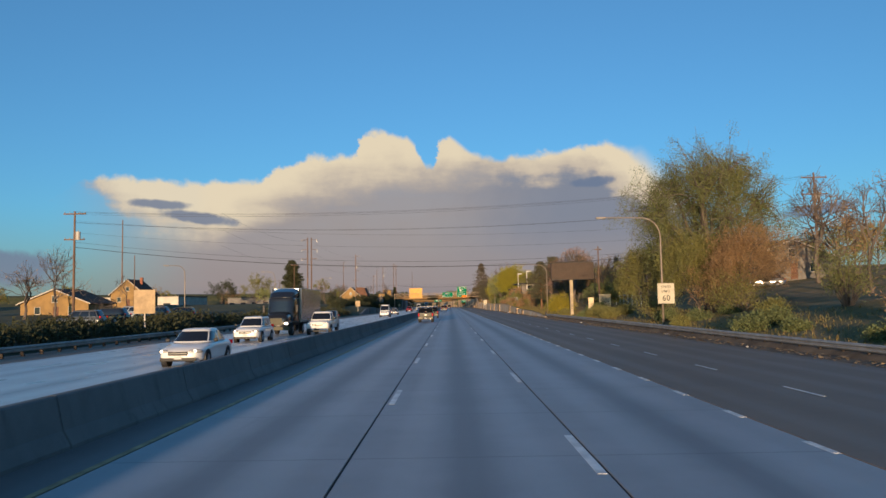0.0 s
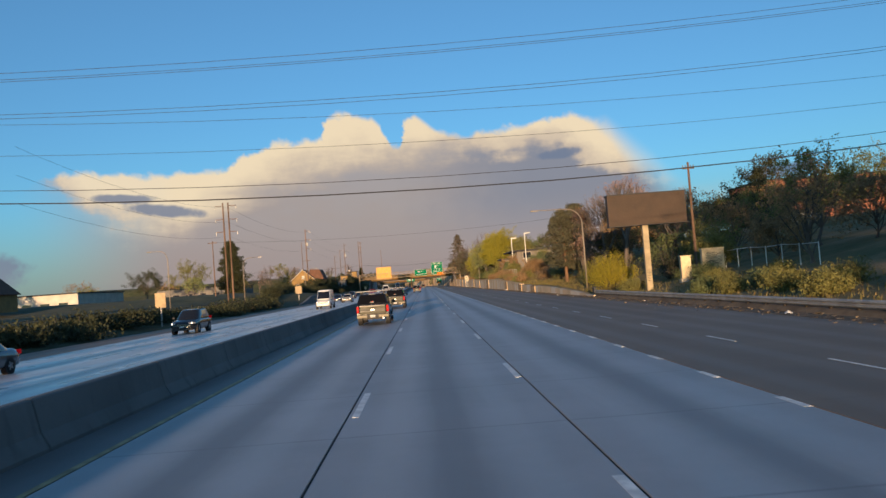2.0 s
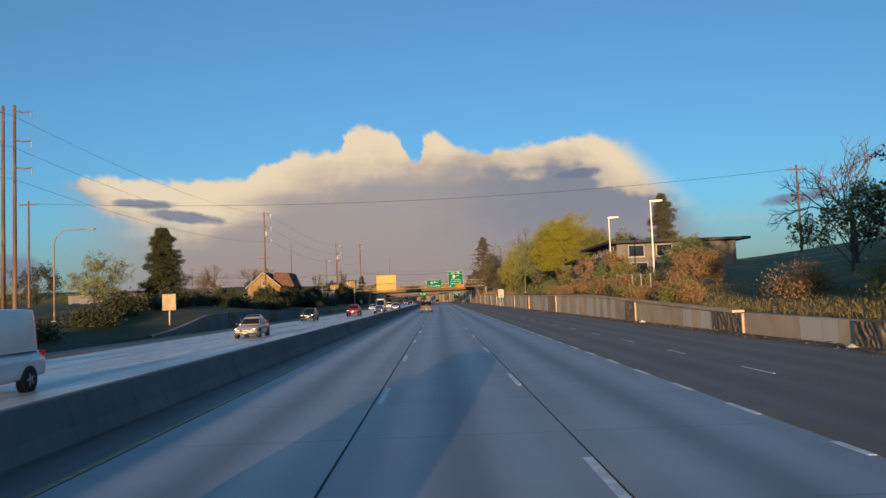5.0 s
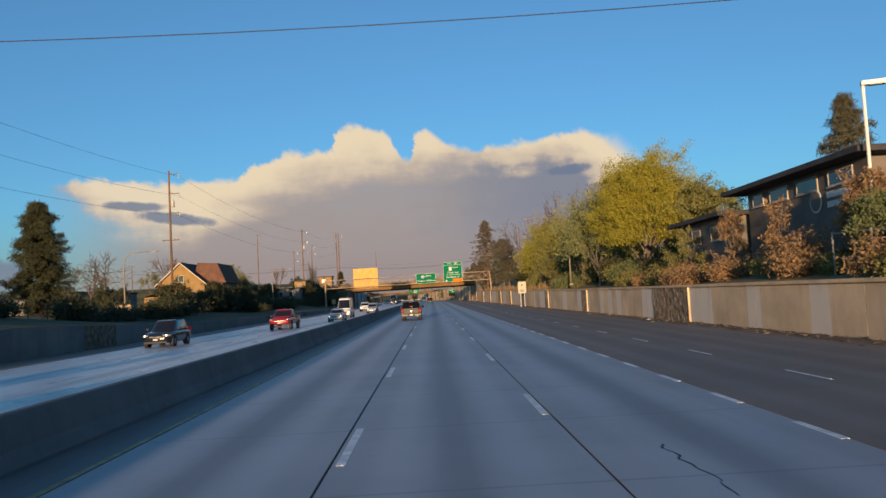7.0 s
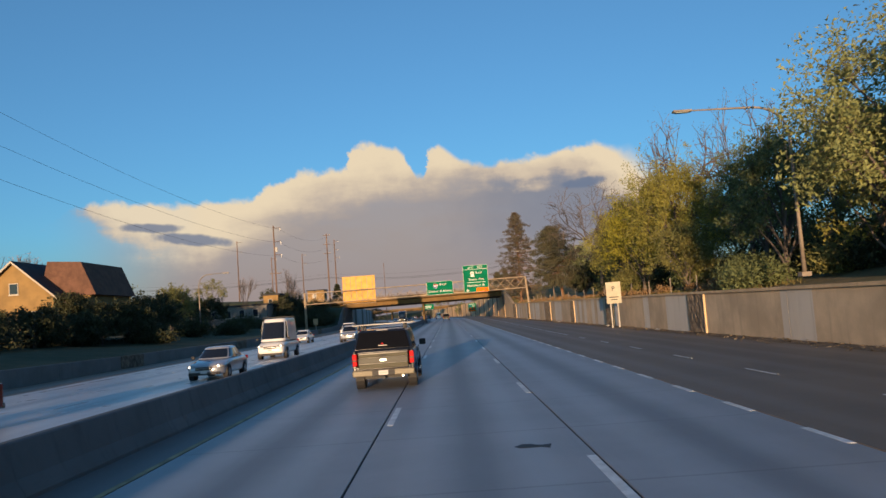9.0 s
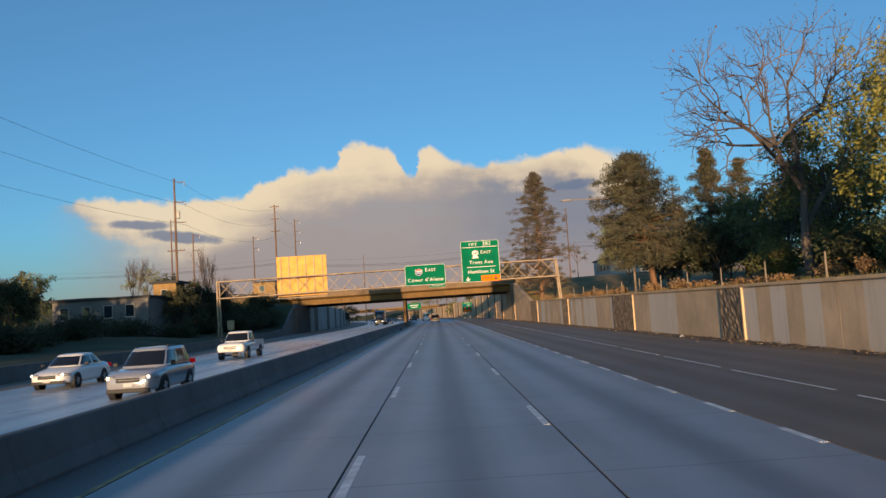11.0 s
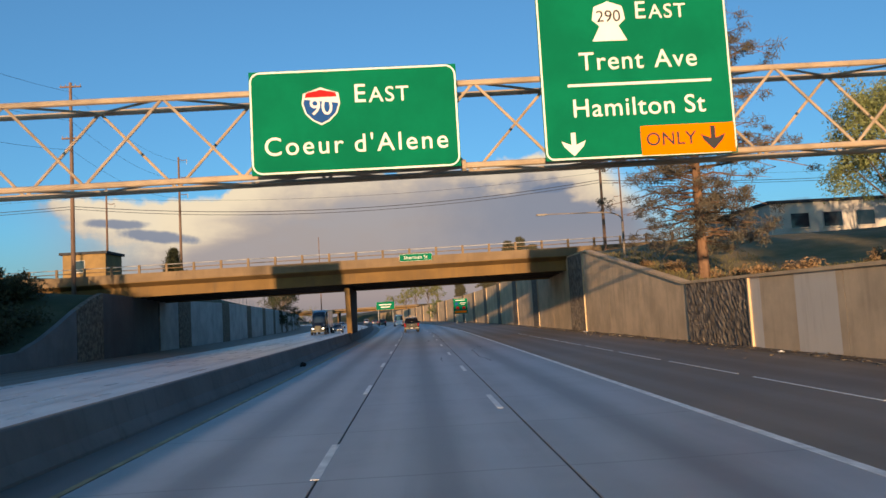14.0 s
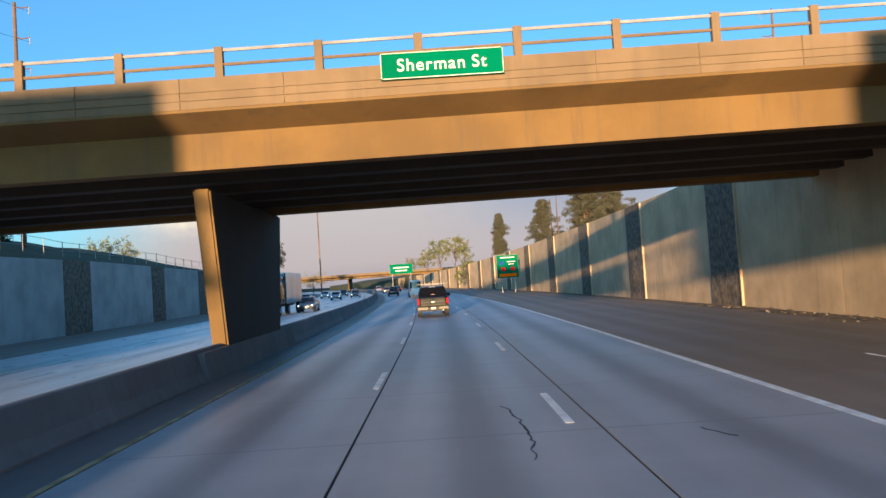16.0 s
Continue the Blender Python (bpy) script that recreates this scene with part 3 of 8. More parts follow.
def make_bridge(name, y0, y1, x0, x1, drop, pier, label, mat, rails=True, lift=0.0, pier_y=None, fall=0.0, flare=0.3):
    ob = thing(name, (0, 0, 0), label, "bridge", kind="structure")
    xs = np.linspace(x0, x1, 14)

    def beam(nm, ya, yb, top, bottom, m):
        bm = B()
        a = [(x, bridge_z(x) + lift + top) for x in xs]
        b = [(x, bridge_z(x) + lift + bottom) for x in xs[::-1]]
        return part(nm, prism(bm, a + b, ya, yb), m, ob)
    beam("deck", y0 + 0.3, y1 - 0.3, -0.62, -0.95, SHADE_CONC)
    beam("parapet", y0 + 0.03, y0 + 0.3, 0.0, -0.82, PARAPET_CONC)
    beam("parapet", y1 - 0.3, y1, 0.0, -0.86, PARAPET_CONC)
    # cast facing in three courses with open joints
    if rails:
        cast = {}
        for x in np.arange(x0 + 1.67, x1 - 2.6, 2.71):
            for top, low in ((-0.012, -0.385), (-0.41, -0.60), (-0.625, -0.82)):
                if top not in cast:
                    cast[top] = part("facing_panel", prism(B(), [(0.012, top), (0.012, low), (2.70, low + 0.0216), (2.70, top + 0.0216)], -0.035, 0.0), PARAPET_CONC, ob)
                    o = cast[top]
                else:
                    o = new("facing_panel", cast[top].data)
                    o.parent = ob
                o.matrix_basis = pose(x, y0 + 0.032, bridge_z(x) + lift)
    else:
        beam("facing", y0, y0 + 0.028, 0.0, -0.82, PARAPET_CONC)
    # sloping underside of the overhang, then the girders
    bm = B()
    for x in (x0, x1):
        zz = bridge_z(x) + lift
        for dy, dz in ((0.0, -0.825), (0.0, -0.90), (1.05, -1.28), (1.05, -0.825)):
            bm.verts.new((x, y0 + dy, zz + dz))
    bm.verts.ensure_lookup_table()
    v = list(bm.verts)
    for k in range(4):
        bm.faces.new((v[k], v[(k + 1) % 4], v[4 + (k + 1) % 4], v[4 + k]))
    bm.faces.new(v[:4])
    bm.faces.new(v[4:])
    bmesh.ops.recalc_face_normals(bm, faces=bm.faces)
    part("overhang", bm, mat, ob)
    n = 6
    for k in range(n):
        y = y0 + 1.0 + (y1 - y0 - 2.5) * k / (n - 1)
        # inner girders are coloured dark to imitate shade, outer ones keep mat
        beam("girder", y, y + 0.6, -0.955, -drop - fall * k / (n - 1), mat if k in (0, n - 1) else SHADE_CONC)
    if rails:
        for y in (y0 + 0.15, y1 - 0.15):
            for h in (0.34, 0.72):
                part("rail", rod(B(), (x0, y, bridge_z(x0) + lift + h), (x1, y, bridge_z(x1) + lift + h), 0.045, seg=6), PARAPET_CONC if h < 0.5 else GALV, ob)
            post = None
            for x in np.arange(-0.59 - 22 * 2.61, x1, 2.61):
                if post is None:
                    bm = box(B(), -0.11, 0.11, -0.09, 0.09, -0.02, 0.80, 0.015)
                    post = part("rail_post", bm, PARAPET_CONC, ob)
                    o = post
                else:
                    o = new("rail_post", post.data)
                    o.parent = ob
                o.matrix_basis = pose(x, y, bridge_z(x) + lift)
    if pier:
        ya, yb = pier_y or (y0 + 0.2, y1 - 0.2)
        z = bridge_z(pier) + lift - drop - fall
        bm = B()
        v = []
        for zz, w, ext in ((0.0, 0.24, 0.0), (z, 0.25, flare)):
            v.append([bm.verts.new(c) for c in ((pier - w, ya - ext, zz), (pier + w, ya - ext, zz), (pier + w, yb + ext, zz), (pier - w, yb + ext, zz))])
        for k in range(4):
            bm.faces.new((v[0][k], v[0][(k + 1) % 4], v[1][(k + 1) % 4], v[1][k]))
        bm.faces.new(v[0][::-1])
        bm.faces.new(v[1])
        bmesh.ops.bevel(bm, geom=list(bm.edges), offset=0.06, segments=2, affect="EDGES")
        bmesh.ops.recalc_face_normals(bm, faces=bm.faces)
        # the pier's unlit long sides get their shade from the dark concrete
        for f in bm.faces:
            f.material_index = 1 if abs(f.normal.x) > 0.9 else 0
        part("pier", bm, [mat, SHADE_CONC], ob, "wall-like median pier, its long sides coloured dark as in shade")
    return ob


overpass = make_bridge("overpass", 457.0, 469.0, -60, 26, 2.26, -7.0, "tan concrete overpass with steel rail and median pier", BRIDGE_CONC, pier_y=(460.2, 467.3), fall=0.38, flare=1.3)
far_overpass = make_bridge("far_overpass", 742.0, 754.0, -110, 40, 1.9, bend(745) - 7.0, "distant tan concrete overpass across the freeway", BRIDGE_CONC, False, -0.8)


# ---- plants ----
LEAF_WILLOW = leaf_material("willow_spring_leaf", (0.205, 0.215, 0.085), (0.105, 0.12, 0.05))
LEAF_MAPLE = leaf_material("maple_spring_leaf", (0.39, 0.345, 0.045), (0.19, 0.19, 0.03))
LEAF_LIGHT = leaf_material("pale_spring_leaf", (0.3, 0.32, 0.13), (0.15, 0.175, 0.07))
LEAF_OLIVE = leaf_material("olive_leaf", (0.25, 0.235, 0.08), (0.12, 0.125, 0.045))
# shade of thickets, hedges and undergrowth is put into this colour; conifers share it
LEAF_DARK = leaf_material("evergreen_and_shade_leaf", (0.075, 0.08, 0.04), (0.035, 0.042, 0.024))
LEAF_GOLD = leaf_material("golden_willow_leaf", (0.36, 0.33, 0.075), (0.17, 0.17, 0.05))
LEAF_DEEP = leaf_material("deep_green_leaf", (0.17, 0.2, 0.085), (0.085, 0.105, 0.05))
LEAF_PINE = leaf_material("pine_needles", (0.135, 0.128, 0.08), (0.07, 0.072, 0.05))
LEAF_PONDEROSA = leaf_material("dry_pine_needles", (0.17, 0.14, 0.10), (0.085, 0.08, 0.065))
LEAF_YELLOW = leaf_material("yellow_blossom", (0.44, 0.36, 0.04), (0.16, 0.16, 0.03))
LEAF_PINK = leaf_material("pink_buds", (0.42, 0.27, 0.22), (0.24, 0.15, 0.11))
LEAF_RUST = leaf_material("dry_rust_leaf", (0.36, 0.23, 0.12), (0.19, 0.125, 0.065))
LEAF_PLUM = leaf_material("plum_leaf", (0.20, 0.12, 0.10), (0.10, 0.065, 0.055))
BARK = material("grey_brown_bark", (0.13, 0.105, 0.09), 0.95, vary=0.4, grain=0.7, fine=25, bump=0.5, stretch=(1, 1, 0.25))
BARK_RED = material("orange_pine_bark", (0.17, 0.095, 0.055), 0.95, vary=0.45, grain=0.4, fine=18, bump=0.6, stretch=(1, 1, 0.3))


def mesh_part(name, verts, faces, mat, parent, label=""):
    me = bpy.data.meshes.new(name)
    me.from_pydata(verts, [], faces)
    me.materials.append(mat)
    ob = new(name, me)
    ob.parent = parent
    return tagged(ob, label)


class Wood:
    """Gathers tapered limbs into one mesh."""

    def __init__(self):
        self.v, self.f = [], []

    def limb(self, pts, radii, seg=5):
        start = len(self.v)
        for i, c in enumerate(pts):
            way = (Vector(pts[min(i + 1, len(pts) - 1)]) - Vector(pts[max(i - 1, 0)])).normalized()
            side = way.cross(Vector((0.31, 0.85, 0.43))).normalized()
            up = side.cross(way)
            for k in range(seg):
                a = k * math.tau / seg
                self.v.append(tuple(Vector(c) + radii[i] * (math.cos(a) * side + math.sin(a) * up)))
        for i in range(len(pts) - 1):
            for k in range(seg):
                a, b = start + i * seg + k, start + i * seg + (k + 1) % seg
                self.f.append((a, b, b + seg, a + seg))


def leaves(rng, centres, spread, count, size, flat=1.0, droop=0.0, slim=0.55):
    """count leaf blades scattered round each centre. Returns verts and faces."""
    c = np.repeat(np.asarray(centres, float), count, axis=0)
    s = np.repeat(np.asarray(spread, float).reshape(-1, 1), count, axis=0) if np.ndim(spread) else spread
    n = len(c)
    off = np.clip(rng.normal(0, 1, (n, 3)), -1.7, 1.7) * s * np.array([1, 1, flat])
    if droop:
        off[:, 2] -= np.abs(rng.normal(0, droop, n))
    c = c + off
    a = rng.normal(0, 1, (n, 3))
    a /= np.linalg.norm(a, axis=1)[:, None]
    b = np.cross(a, rng.normal(0, 1, (n, 3)))
    b /= np.linalg.norm(b, axis=1)[:, None] + 1e-9
    k = size * rng.uniform(0.5, 1.3, (n, 1))
    a, b = a * k, b * k * slim
    v = np.stack([c - a - b, c - a + b, c + a * 1.2], 1).reshape(-1, 3)
    f = np.arange(3 * n).reshape(-1, 3)
    return v, f


def curve_pts(a, b, lift, n, rng, wob=0.06):
    a, b = Vector(a), Vector(b)
    mid = a.lerp(b, 0.45) + Vector((0, 0, lift))
    out = []
    for k in range(n + 1):
        u = k / n
        p = a.lerp(mid, u).lerp(mid.lerp(b, u), u)
        if 0 < k < n:
            p += Vector(rng.normal(0, wob * (b - a).length * 0.5, 3))
        out.append(p)
    return out


def broadleaf(name, x, y, h, w, leaf, label, seed, density=1.0, base=0.22, size=0.16, limbs=46, twigs=3, bark=None, trunk=None, flat=0.9, lean=0.0, category="tree", z=None, group="", droop=0.0, tight=1.0, gaps=-0.06, thin=0.35):
    """A tree: tapered trunk, main boughs that fork into limbs, and uneven clumps of twigs and leaves with gaps between.
    gaps: how much of the crown stays open (a level of coherent noise); thin: how far the leaves thin out towards the top."""
    rng = np.random.default_rng(seed)
    if name == "thicket_tree":
        density, size, twigs = density * 0.6, size * 1.25, 3
    z0 = (ground_height(x, y) if z is None else z) - 0.12
    ob = thing(name, (x, y, z0), label, category, group)
    wood = Wood()
    tr = trunk or max(0.06, h * 0.018)
    zc, rz = h * (base + 1) / 2, h * (1 - base) / 2
    stem = curve_pts((0, 0, 0), (lean, rng.normal(0, 0.02 * h), h * 0.62), 0, 6, rng, 0.04)
    wood.limb(stem, [tr * (1.3 if i == 0 else 1 - 0.13 * i) for i in range(7)], 7)
    nodes = []
    n = 12
    for k in range(n):
        a, up = k * 2.39996 + rng.normal(0, 0.2), -0.35 + 1.3 * (k + 0.5) / n
        flat_r = math.sqrt(max(0.05, 1 - min(0.98, abs(up)) ** 2))
        c = Vector((math.cos(a) * flat_r * w * 0.28 + lean * 0.6, math.sin(a) * flat_r * w * 0.28, zc + up * rz * 0.62))
        fork = stem[int(np.clip(round(c.z / h * 5) - 1, 1, 6))]
        pts = curve_pts(fork, c, 0.04 * h, 4, rng)
        rr = tr * rng.uniform(0.38, 0.58)
        wood.limb(pts, [rr, rr * 0.85, rr * 0.7, rr * 0.58, rr * 0.45], 5)
        nodes += [(pts[4], rr * 0.42), (pts[2], rr * 0.5)]
    centres, spreads = [], []
    cell = 0.14 * w + 0.35
    for k in range(int(limbs * 1.35)):
        d = rng.normal(0, 1, 3)
        d /= np.linalg.norm(d)
        if d[2] < -0.6:
            d[2] = -d[2]
        r = 0.42 + 0.58 * math.sqrt(rng.random())
        r *= 0.92 + 0.42 * noise.noise(Vector(d * 2.3) + Vector((seed * 3.1, 0, 0)))
        c = Vector((d[0] * r * w / 2 + lean * 0.6, d[1] * r * w / 2, max(0.06 * h, zc + d[2] * r * rz)))
        open_air = noise.noise(c / cell + Vector((seed * 1.7, 5.0, 0))) < gaps
        if open_air and rng.random() < 0.75:
            continue
        q, qr = min(nodes, key=lambda m: (m[0] - c).length)
        pts = curve_pts(q, c, 0.05 * h * rng.random(), 3, rng, 0.09)
        wood.limb(pts, [qr * 0.6, qr * 0.42, qr * 0.28, qr * 0.12], 4)
        u = c.z / h
        for _ in range(twigs):
            g = pts[rng.integers(1, 4)]
            e = g + Vector(np.clip(rng.normal(0, 1, 3), -1.5, 1.5)) * (0.06 * w + 0.16) + Vector((0, 0, 0.02 * h))
            wood.limb([g, g.lerp(e, 0.5) + Vector(rng.normal(0, 0.05, 3)), e], [qr * 0.24, qr * 0.16, qr * 0.07], 3)
            if rng.random() > thin * u:
                centres += [e, g.lerp(e, 0.55)]
                spreads += [0.020 * w + 0.07] * 2
        if rng.random() > thin * u:
            centres.append(c)
            spreads.append(0.026 * w + 0.08)
    mesh_part("trunk", wood.v, wood.f, bark or BARK, ob, "branching bark-covered trunk and limbs")
    if density > 0:
        v, f = leaves(rng, centres, np.array(spreads) * tight, max(1, int(19 * density)), size * 0.8, flat, droop)
        mesh_part("crown", v.tolist(), f.tolist(), leaf, ob)
    return ob


def twig_tree(name, x, y, h, w, label, seed, leaf=None, density=0.0, columnar=False, z=None, bark=None, levels=5):
    """A leafless tree of forking limbs, down to fine twigs."""
    rng = np.random.default_rng(seed)
    z0 = (ground_height(x, y) if z is None else z) - 0.1
    ob = thing(name, (x, y, z0), label, "tree")
    wood, tips = Wood(), []

    def grow(p, way, length, r, level):
        e = p + way * length
        m = p.lerp(e, 0.5) + Vector(rng.normal(0, length * 0.06, 3))
        wood.limb([p, m, e], [r, r * 0.82, r * 0.62], 6 if level == 0 else 3)
        if level >= levels:
            tips.append(e)
            return
        for _ in range(4 if level == 0 else 3 if level < levels - 1 else 2):
            spread = (0.35 if columnar else 0.62) * rng.uniform(0.6, 1.3)
            d = (way + Vector(rng.normal(0, spread, 3)) + Vector((0, 0, 0.35 if columnar else 0.12))).normalized()
            grow(p.lerp(e, rng.uniform(0.6, 1.0)), d, length * rng.uniform(0.6, 0.85), r * (0.56 if level < 2 else 0.66), level + 1)
    grow(Vector((0, 0, 0)), Vector((0, 0, 1)), h * 0.27, h * 0.016, 0)
    k = np.array(wood.v)
    sx = w / max(1e-3, np.ptp(k[:, 0]))
    k[:, :2] *= np.clip(sx, 0.4, 1.6)
    k[:, 2] *= h / k[:, 2].max()
    mesh_part("trunk", k.tolist(), wood.f, bark or BARK, ob, "bare forking branches")
    if leaf:
        c = np.array([tuple(t) for t in tips]) * [np.clip(sx, 0.4, 1.6), np.clip(sx, 0.4, 1.6), h / max(1e-3, max(t.z for t in tips))]
        v, f = leaves(rng, c, 0.2, max(1, int(density)), 0.075)
        mesh_part("crown", v.tolist(), f.tolist(), leaf, ob)
    return ob


def pine(name, x, y, h, w, label, seed, leaf=None, base=0.25, bark=None, gaps=0.35, tuft=0.42, dense=1.0, z=None, cone=0.85, size=0.2, lean=0.0, fill=1.0, girth=1.0):
    """A conifer: straight trunk, whorls of drooping limbs that end in tufts of needles."""
    rng = np.random.default_rng(seed)
    z0 = (ground_height(x, y) if z is None else z) - 0.1
    ob = thing(name, (x, y, z0), label, "tree")
    wood = Wood()
    tr = (h * 0.016 + 0.05) * girth
    wood.limb([(0, 0, 0), (0.03 + lean * 0.3, 0, h * 0.3), (lean * 0.65 - 0.03, 0.04, h * 0.65), (lean, 0, h)], [tr * 1.2, tr * 0.9, tr * 0.5, 0.03], 8)
    cs, sp = [], []
    n = int(h * 5.5 * dense)
    for k in range(n):
        v = (k + rng.random()) / n
        u = base + (1 - base) * v
        lobe = 0.62 + 0.30 * rng.random() + 0.75 * noise.noise((math.cos(k * 2.4) * 1.2, math.sin(k * 2.4) * 1.2, u * h * 0.45 + seed))
        reach = w / 2 * ((1 - v) ** cone + 0.03) * min(1.0, 0.5 + 2.2 * v) * lobe * 1.12
        a = k * 2.4 + rng.normal(0, 0.35)
        p = Vector((lean * u, 0, u * h))
        e = p + Vector((math.cos(a) * reach, math.sin(a) * reach, rng.normal(0.02, 0.04) * h * 0.3 + (0.25 * v - 0.12) * reach))
        pts = curve_pts(p, e, 0.07 * reach, 4, rng, 0.06)
        r = 0.025 + 0.012 * reach
        wood.limb(pts, [r, r * 0.75, r * 0.55, r * 0.35, r * 0.15], 3)
        for j, q in enumerate(pts[1:]):
            if rng.random() < (0.15, 0.55, 0.85, 1.0)[j] * (1.25 - gaps):
                cs.append(q)
                sp.append(tuft * rng.uniform(0.5, 0.8))
            if j > 0 and rng.random() > gaps:
                b = q + Vector(np.clip(rng.normal(0, 1, 3), -1.4, 1.4)) * (0.18 * reach + 0.12) * Vector((1, 1, 0.45))
                wood.limb([q, b], [r * 0.35, r * 0.12], 3)
                cs.append(b)
                sp.append(tuft * rng.uniform(0.4, 0.7))
    for k in range(5):
        cs.append(Vector((lean + rng.normal(0, 0.12), rng.normal(0, 0.12), h - 0.35 * k)))
        sp.append(tuft * 0.4)
    mesh_part("trunk", wood.v, wood.f, bark or BARK_RED, ob, "straight orange-brown trunk with bare lower limbs")
    v, f = leaves(rng, cs, sp, int(50 * fill), size * 1.15, 0.6, slim=0.13)
    mesh_part("crown", v.tolist(), f.tolist(), leaf or LEAF_PINE, ob)
    return ob


def shrub(name, x, y, h, w, leaf, label, seed, density=1.0, stems=22, size=0.1, z=None, group=""):
    rng = np.random.default_rng(seed)
    if leaf is LEAF_DARK:
        density, size = density * 0.42, size * 1.5
    z0 = (ground_height(x, y) if z is None else z) - 0.08
    ob = thing(name, (x, y, z0), label, "shrub", group)
    wood, cs, sp = Wood(), [], []
    for k in range(stems):
        a, r = rng.uniform(0, math.tau), math.sqrt(rng.random())
        e = Vector((math.cos(a) * r * w / 2, math.sin(a) * r * w / 2, h * (1 - 0.55 * r * r) * rng.uniform(0.6, 1.0)))
        pts = curve_pts((e.x * 0.15, e.y * 0.15, 0), e, h * 0.1, 3, rng)
        wood.limb(pts, [0.035, 0.025, 0.016, 0.006], 3)
        for q in (pts[2], pts[3], pts[1].lerp(pts[2], 0.5)):
            cs.append(q)
            sp.append(0.10 * w * rng.uniform(0.6, 1.2) + 0.05)
    mesh_part("woody_stem", wood.v, wood.f, BARK, ob)
    if density:
        v, f = leaves(rng, cs, sp, int(26 * density), size, 0.8)
        v[:, 2] = np.abs(v[:, 2])
        mesh_part("foliage", v.tolist(), f.tolist(), leaf, ob)
    return ob


# ---- street furniture ----
LAMP_STEEL = material("weathered_lamp_steel", (0.24, 0.20, 0.165), 0.6, 0.1, vary=0.3, grain=1.0, bump=0.05)
LAMP_GLASS = glass("lamp_lens", (0.35, 0.35, 0.33), 0.2)
WIRE = material("black_cable", (0.02, 0.02, 0.022), 0.6, bump=0.0)
CERAMIC = material("grey_insulator", (0.25, 0.25, 0.26), 0.3, bump=0.0)
WHITE_STEEL = material("white_painted_steel", (0.75, 0.72, 0.66), 0.45, vary=0.12)
# bare aluminium with the low sun's orange glow put into its base colour
SIGN_BACK = material("sun_tinted_aluminium_back", (0.66, 0.37, 0.095), 0.75, 0.0, vary=0.15, grain=1.2, specular=0.1)


def lamp_post(x, y, z, h, reach, label, turn=180, mat=None):
    """A freeway lamp: tapered pole whose top bends over into an arm with a flat lamp head."""
    ob = thing("street_lamp", (x, y, z), label, "street lamp", "freeway lamps", turn=turn)
    mat = mat or LAMP_STEEL
    part("base_plate", box(B(), -0.22, 0.22, -0.22, 0.22, -0.15, 0.06, 0.02), mat, ob)
    pts = [(0, 0, 0), (0, 0, h * 0.5), (0, 0, h * 0.82)]
    r = min(1.6, reach * 0.35)
    for k in range(1, 7):
        a = k / 6 * math.pi / 2
        pts.append((r - r * math.cos(a), 0, h * 0.82 + (h * 0.18) * math.sin(a)))
    pts.append((reach - 0.5, 0, h + 0.06))
    part("pole", pipe(B(), pts, [0.10, 0.085, 0.07] + [0.055] * 6 + [0.035], 8), mat, ob, "tapered steel pole bent into an arm", True)
    head = part("lamp_head", box(B(), reach - 0.62, reach + 0.25, -0.16, 0.16, h + 0.0, h + 0.10, 0.03), mat, ob)
    part("lens", box(B(), reach - 0.45, reach + 0.15, -0.12, 0.12, h - 0.03, h - 0.001, 0.008), LAMP_GLASS, head)
    part("hand_hole", box(B(), -0.06, 0.06, -0.125, -0.09, 0.6, 0.85, 0.01), mat, ob)
    return ob


def box_lamp(x, y, z, h, label, turn):
    ob = thing("parking_lamp", (x, y, z), label, "street lamp", "white parking lamps", turn=turn)
    part("base", box(B(), -0.25, 0.25, -0.25, 0.25, -0.3, 0.5, 0.03), WALL_SMOOTH, ob)
    part("pole", rod(B(), (0, 0, 0.5), (0, 0, h), 0.085, 0.07, 8), WHITE_STEEL, ob)
    head = part("lamp_head", box(B(), -0.08, 1.15, -0.2, 0.2, h - 0.06, h + 0.14, 0.03), WHITE_STEEL, ob)
    part("lens", box(B(), 0.3, 1.05, -0.15, 0.15, h - 0.085, h - 0.061, 0.005), LAMP_GLASS, head)
    return ob


def utility_pole(x, y, z, h, arms, label, lean=0.0, transformer=False, r=0.17, turn=0.0, mat=None):
    """arms: heights and half-lengths of cross arms; a half-length under zero makes davit arms on one side."""
    ob = thing("utility_pole", (x, y, z), label, "utility pole", "utility poles", turn=turn)
    m = mat or WOOD_POLE
    part("pole", rod(B(), (0, 0, -0.3), (lean, 0, h), r, r * 0.62, 9), m, ob)
    for zz, half in arms:
        if half > 0:
            arm = part("cross_arm", box(B(), -half, half, -0.07, 0.07, zz - 0.07, zz + 0.07, 0.01), m, ob)
            for k in (-0.92, -0.45, 0.45, 0.92):
                part("insulator", rod(B(), (k * half, 0, zz + 0.07), (k * half, 0, zz + 0.27), 0.05, 0.03, 6), CERAMIC, arm)
        else:
            arm = part("davit_arm", pipe(B(), [(0, 0, zz), (-half * 0.5, 0, zz - 0.16), (-half, 0, zz - 0.10)], 0.06, 6), m, ob)
            part("insulator", rod(B(), (-half, 0, zz - 0.12), (-half, 0, zz - 0.75), 0.06, 0.05, 6), CERAMIC, arm)
    if transformer:
        t = part("transformer", rod(B(), (0.42, 0, h * 0.74), (0.42, 0, h * 0.74 + 0.95), 0.27, 0.27, 12), material("transformer_grey_%d" % int(y), (0.45, 0.44, 0.42), 0.5), ob, "grey steel transformer can")
        part("bushing", rod(B(), (0.42, 0, h * 0.74 + 0.95), (0.42, 0, h * 0.74 + 1.2), 0.05, 0.03, 6), CERAMIC, t)
    return ob


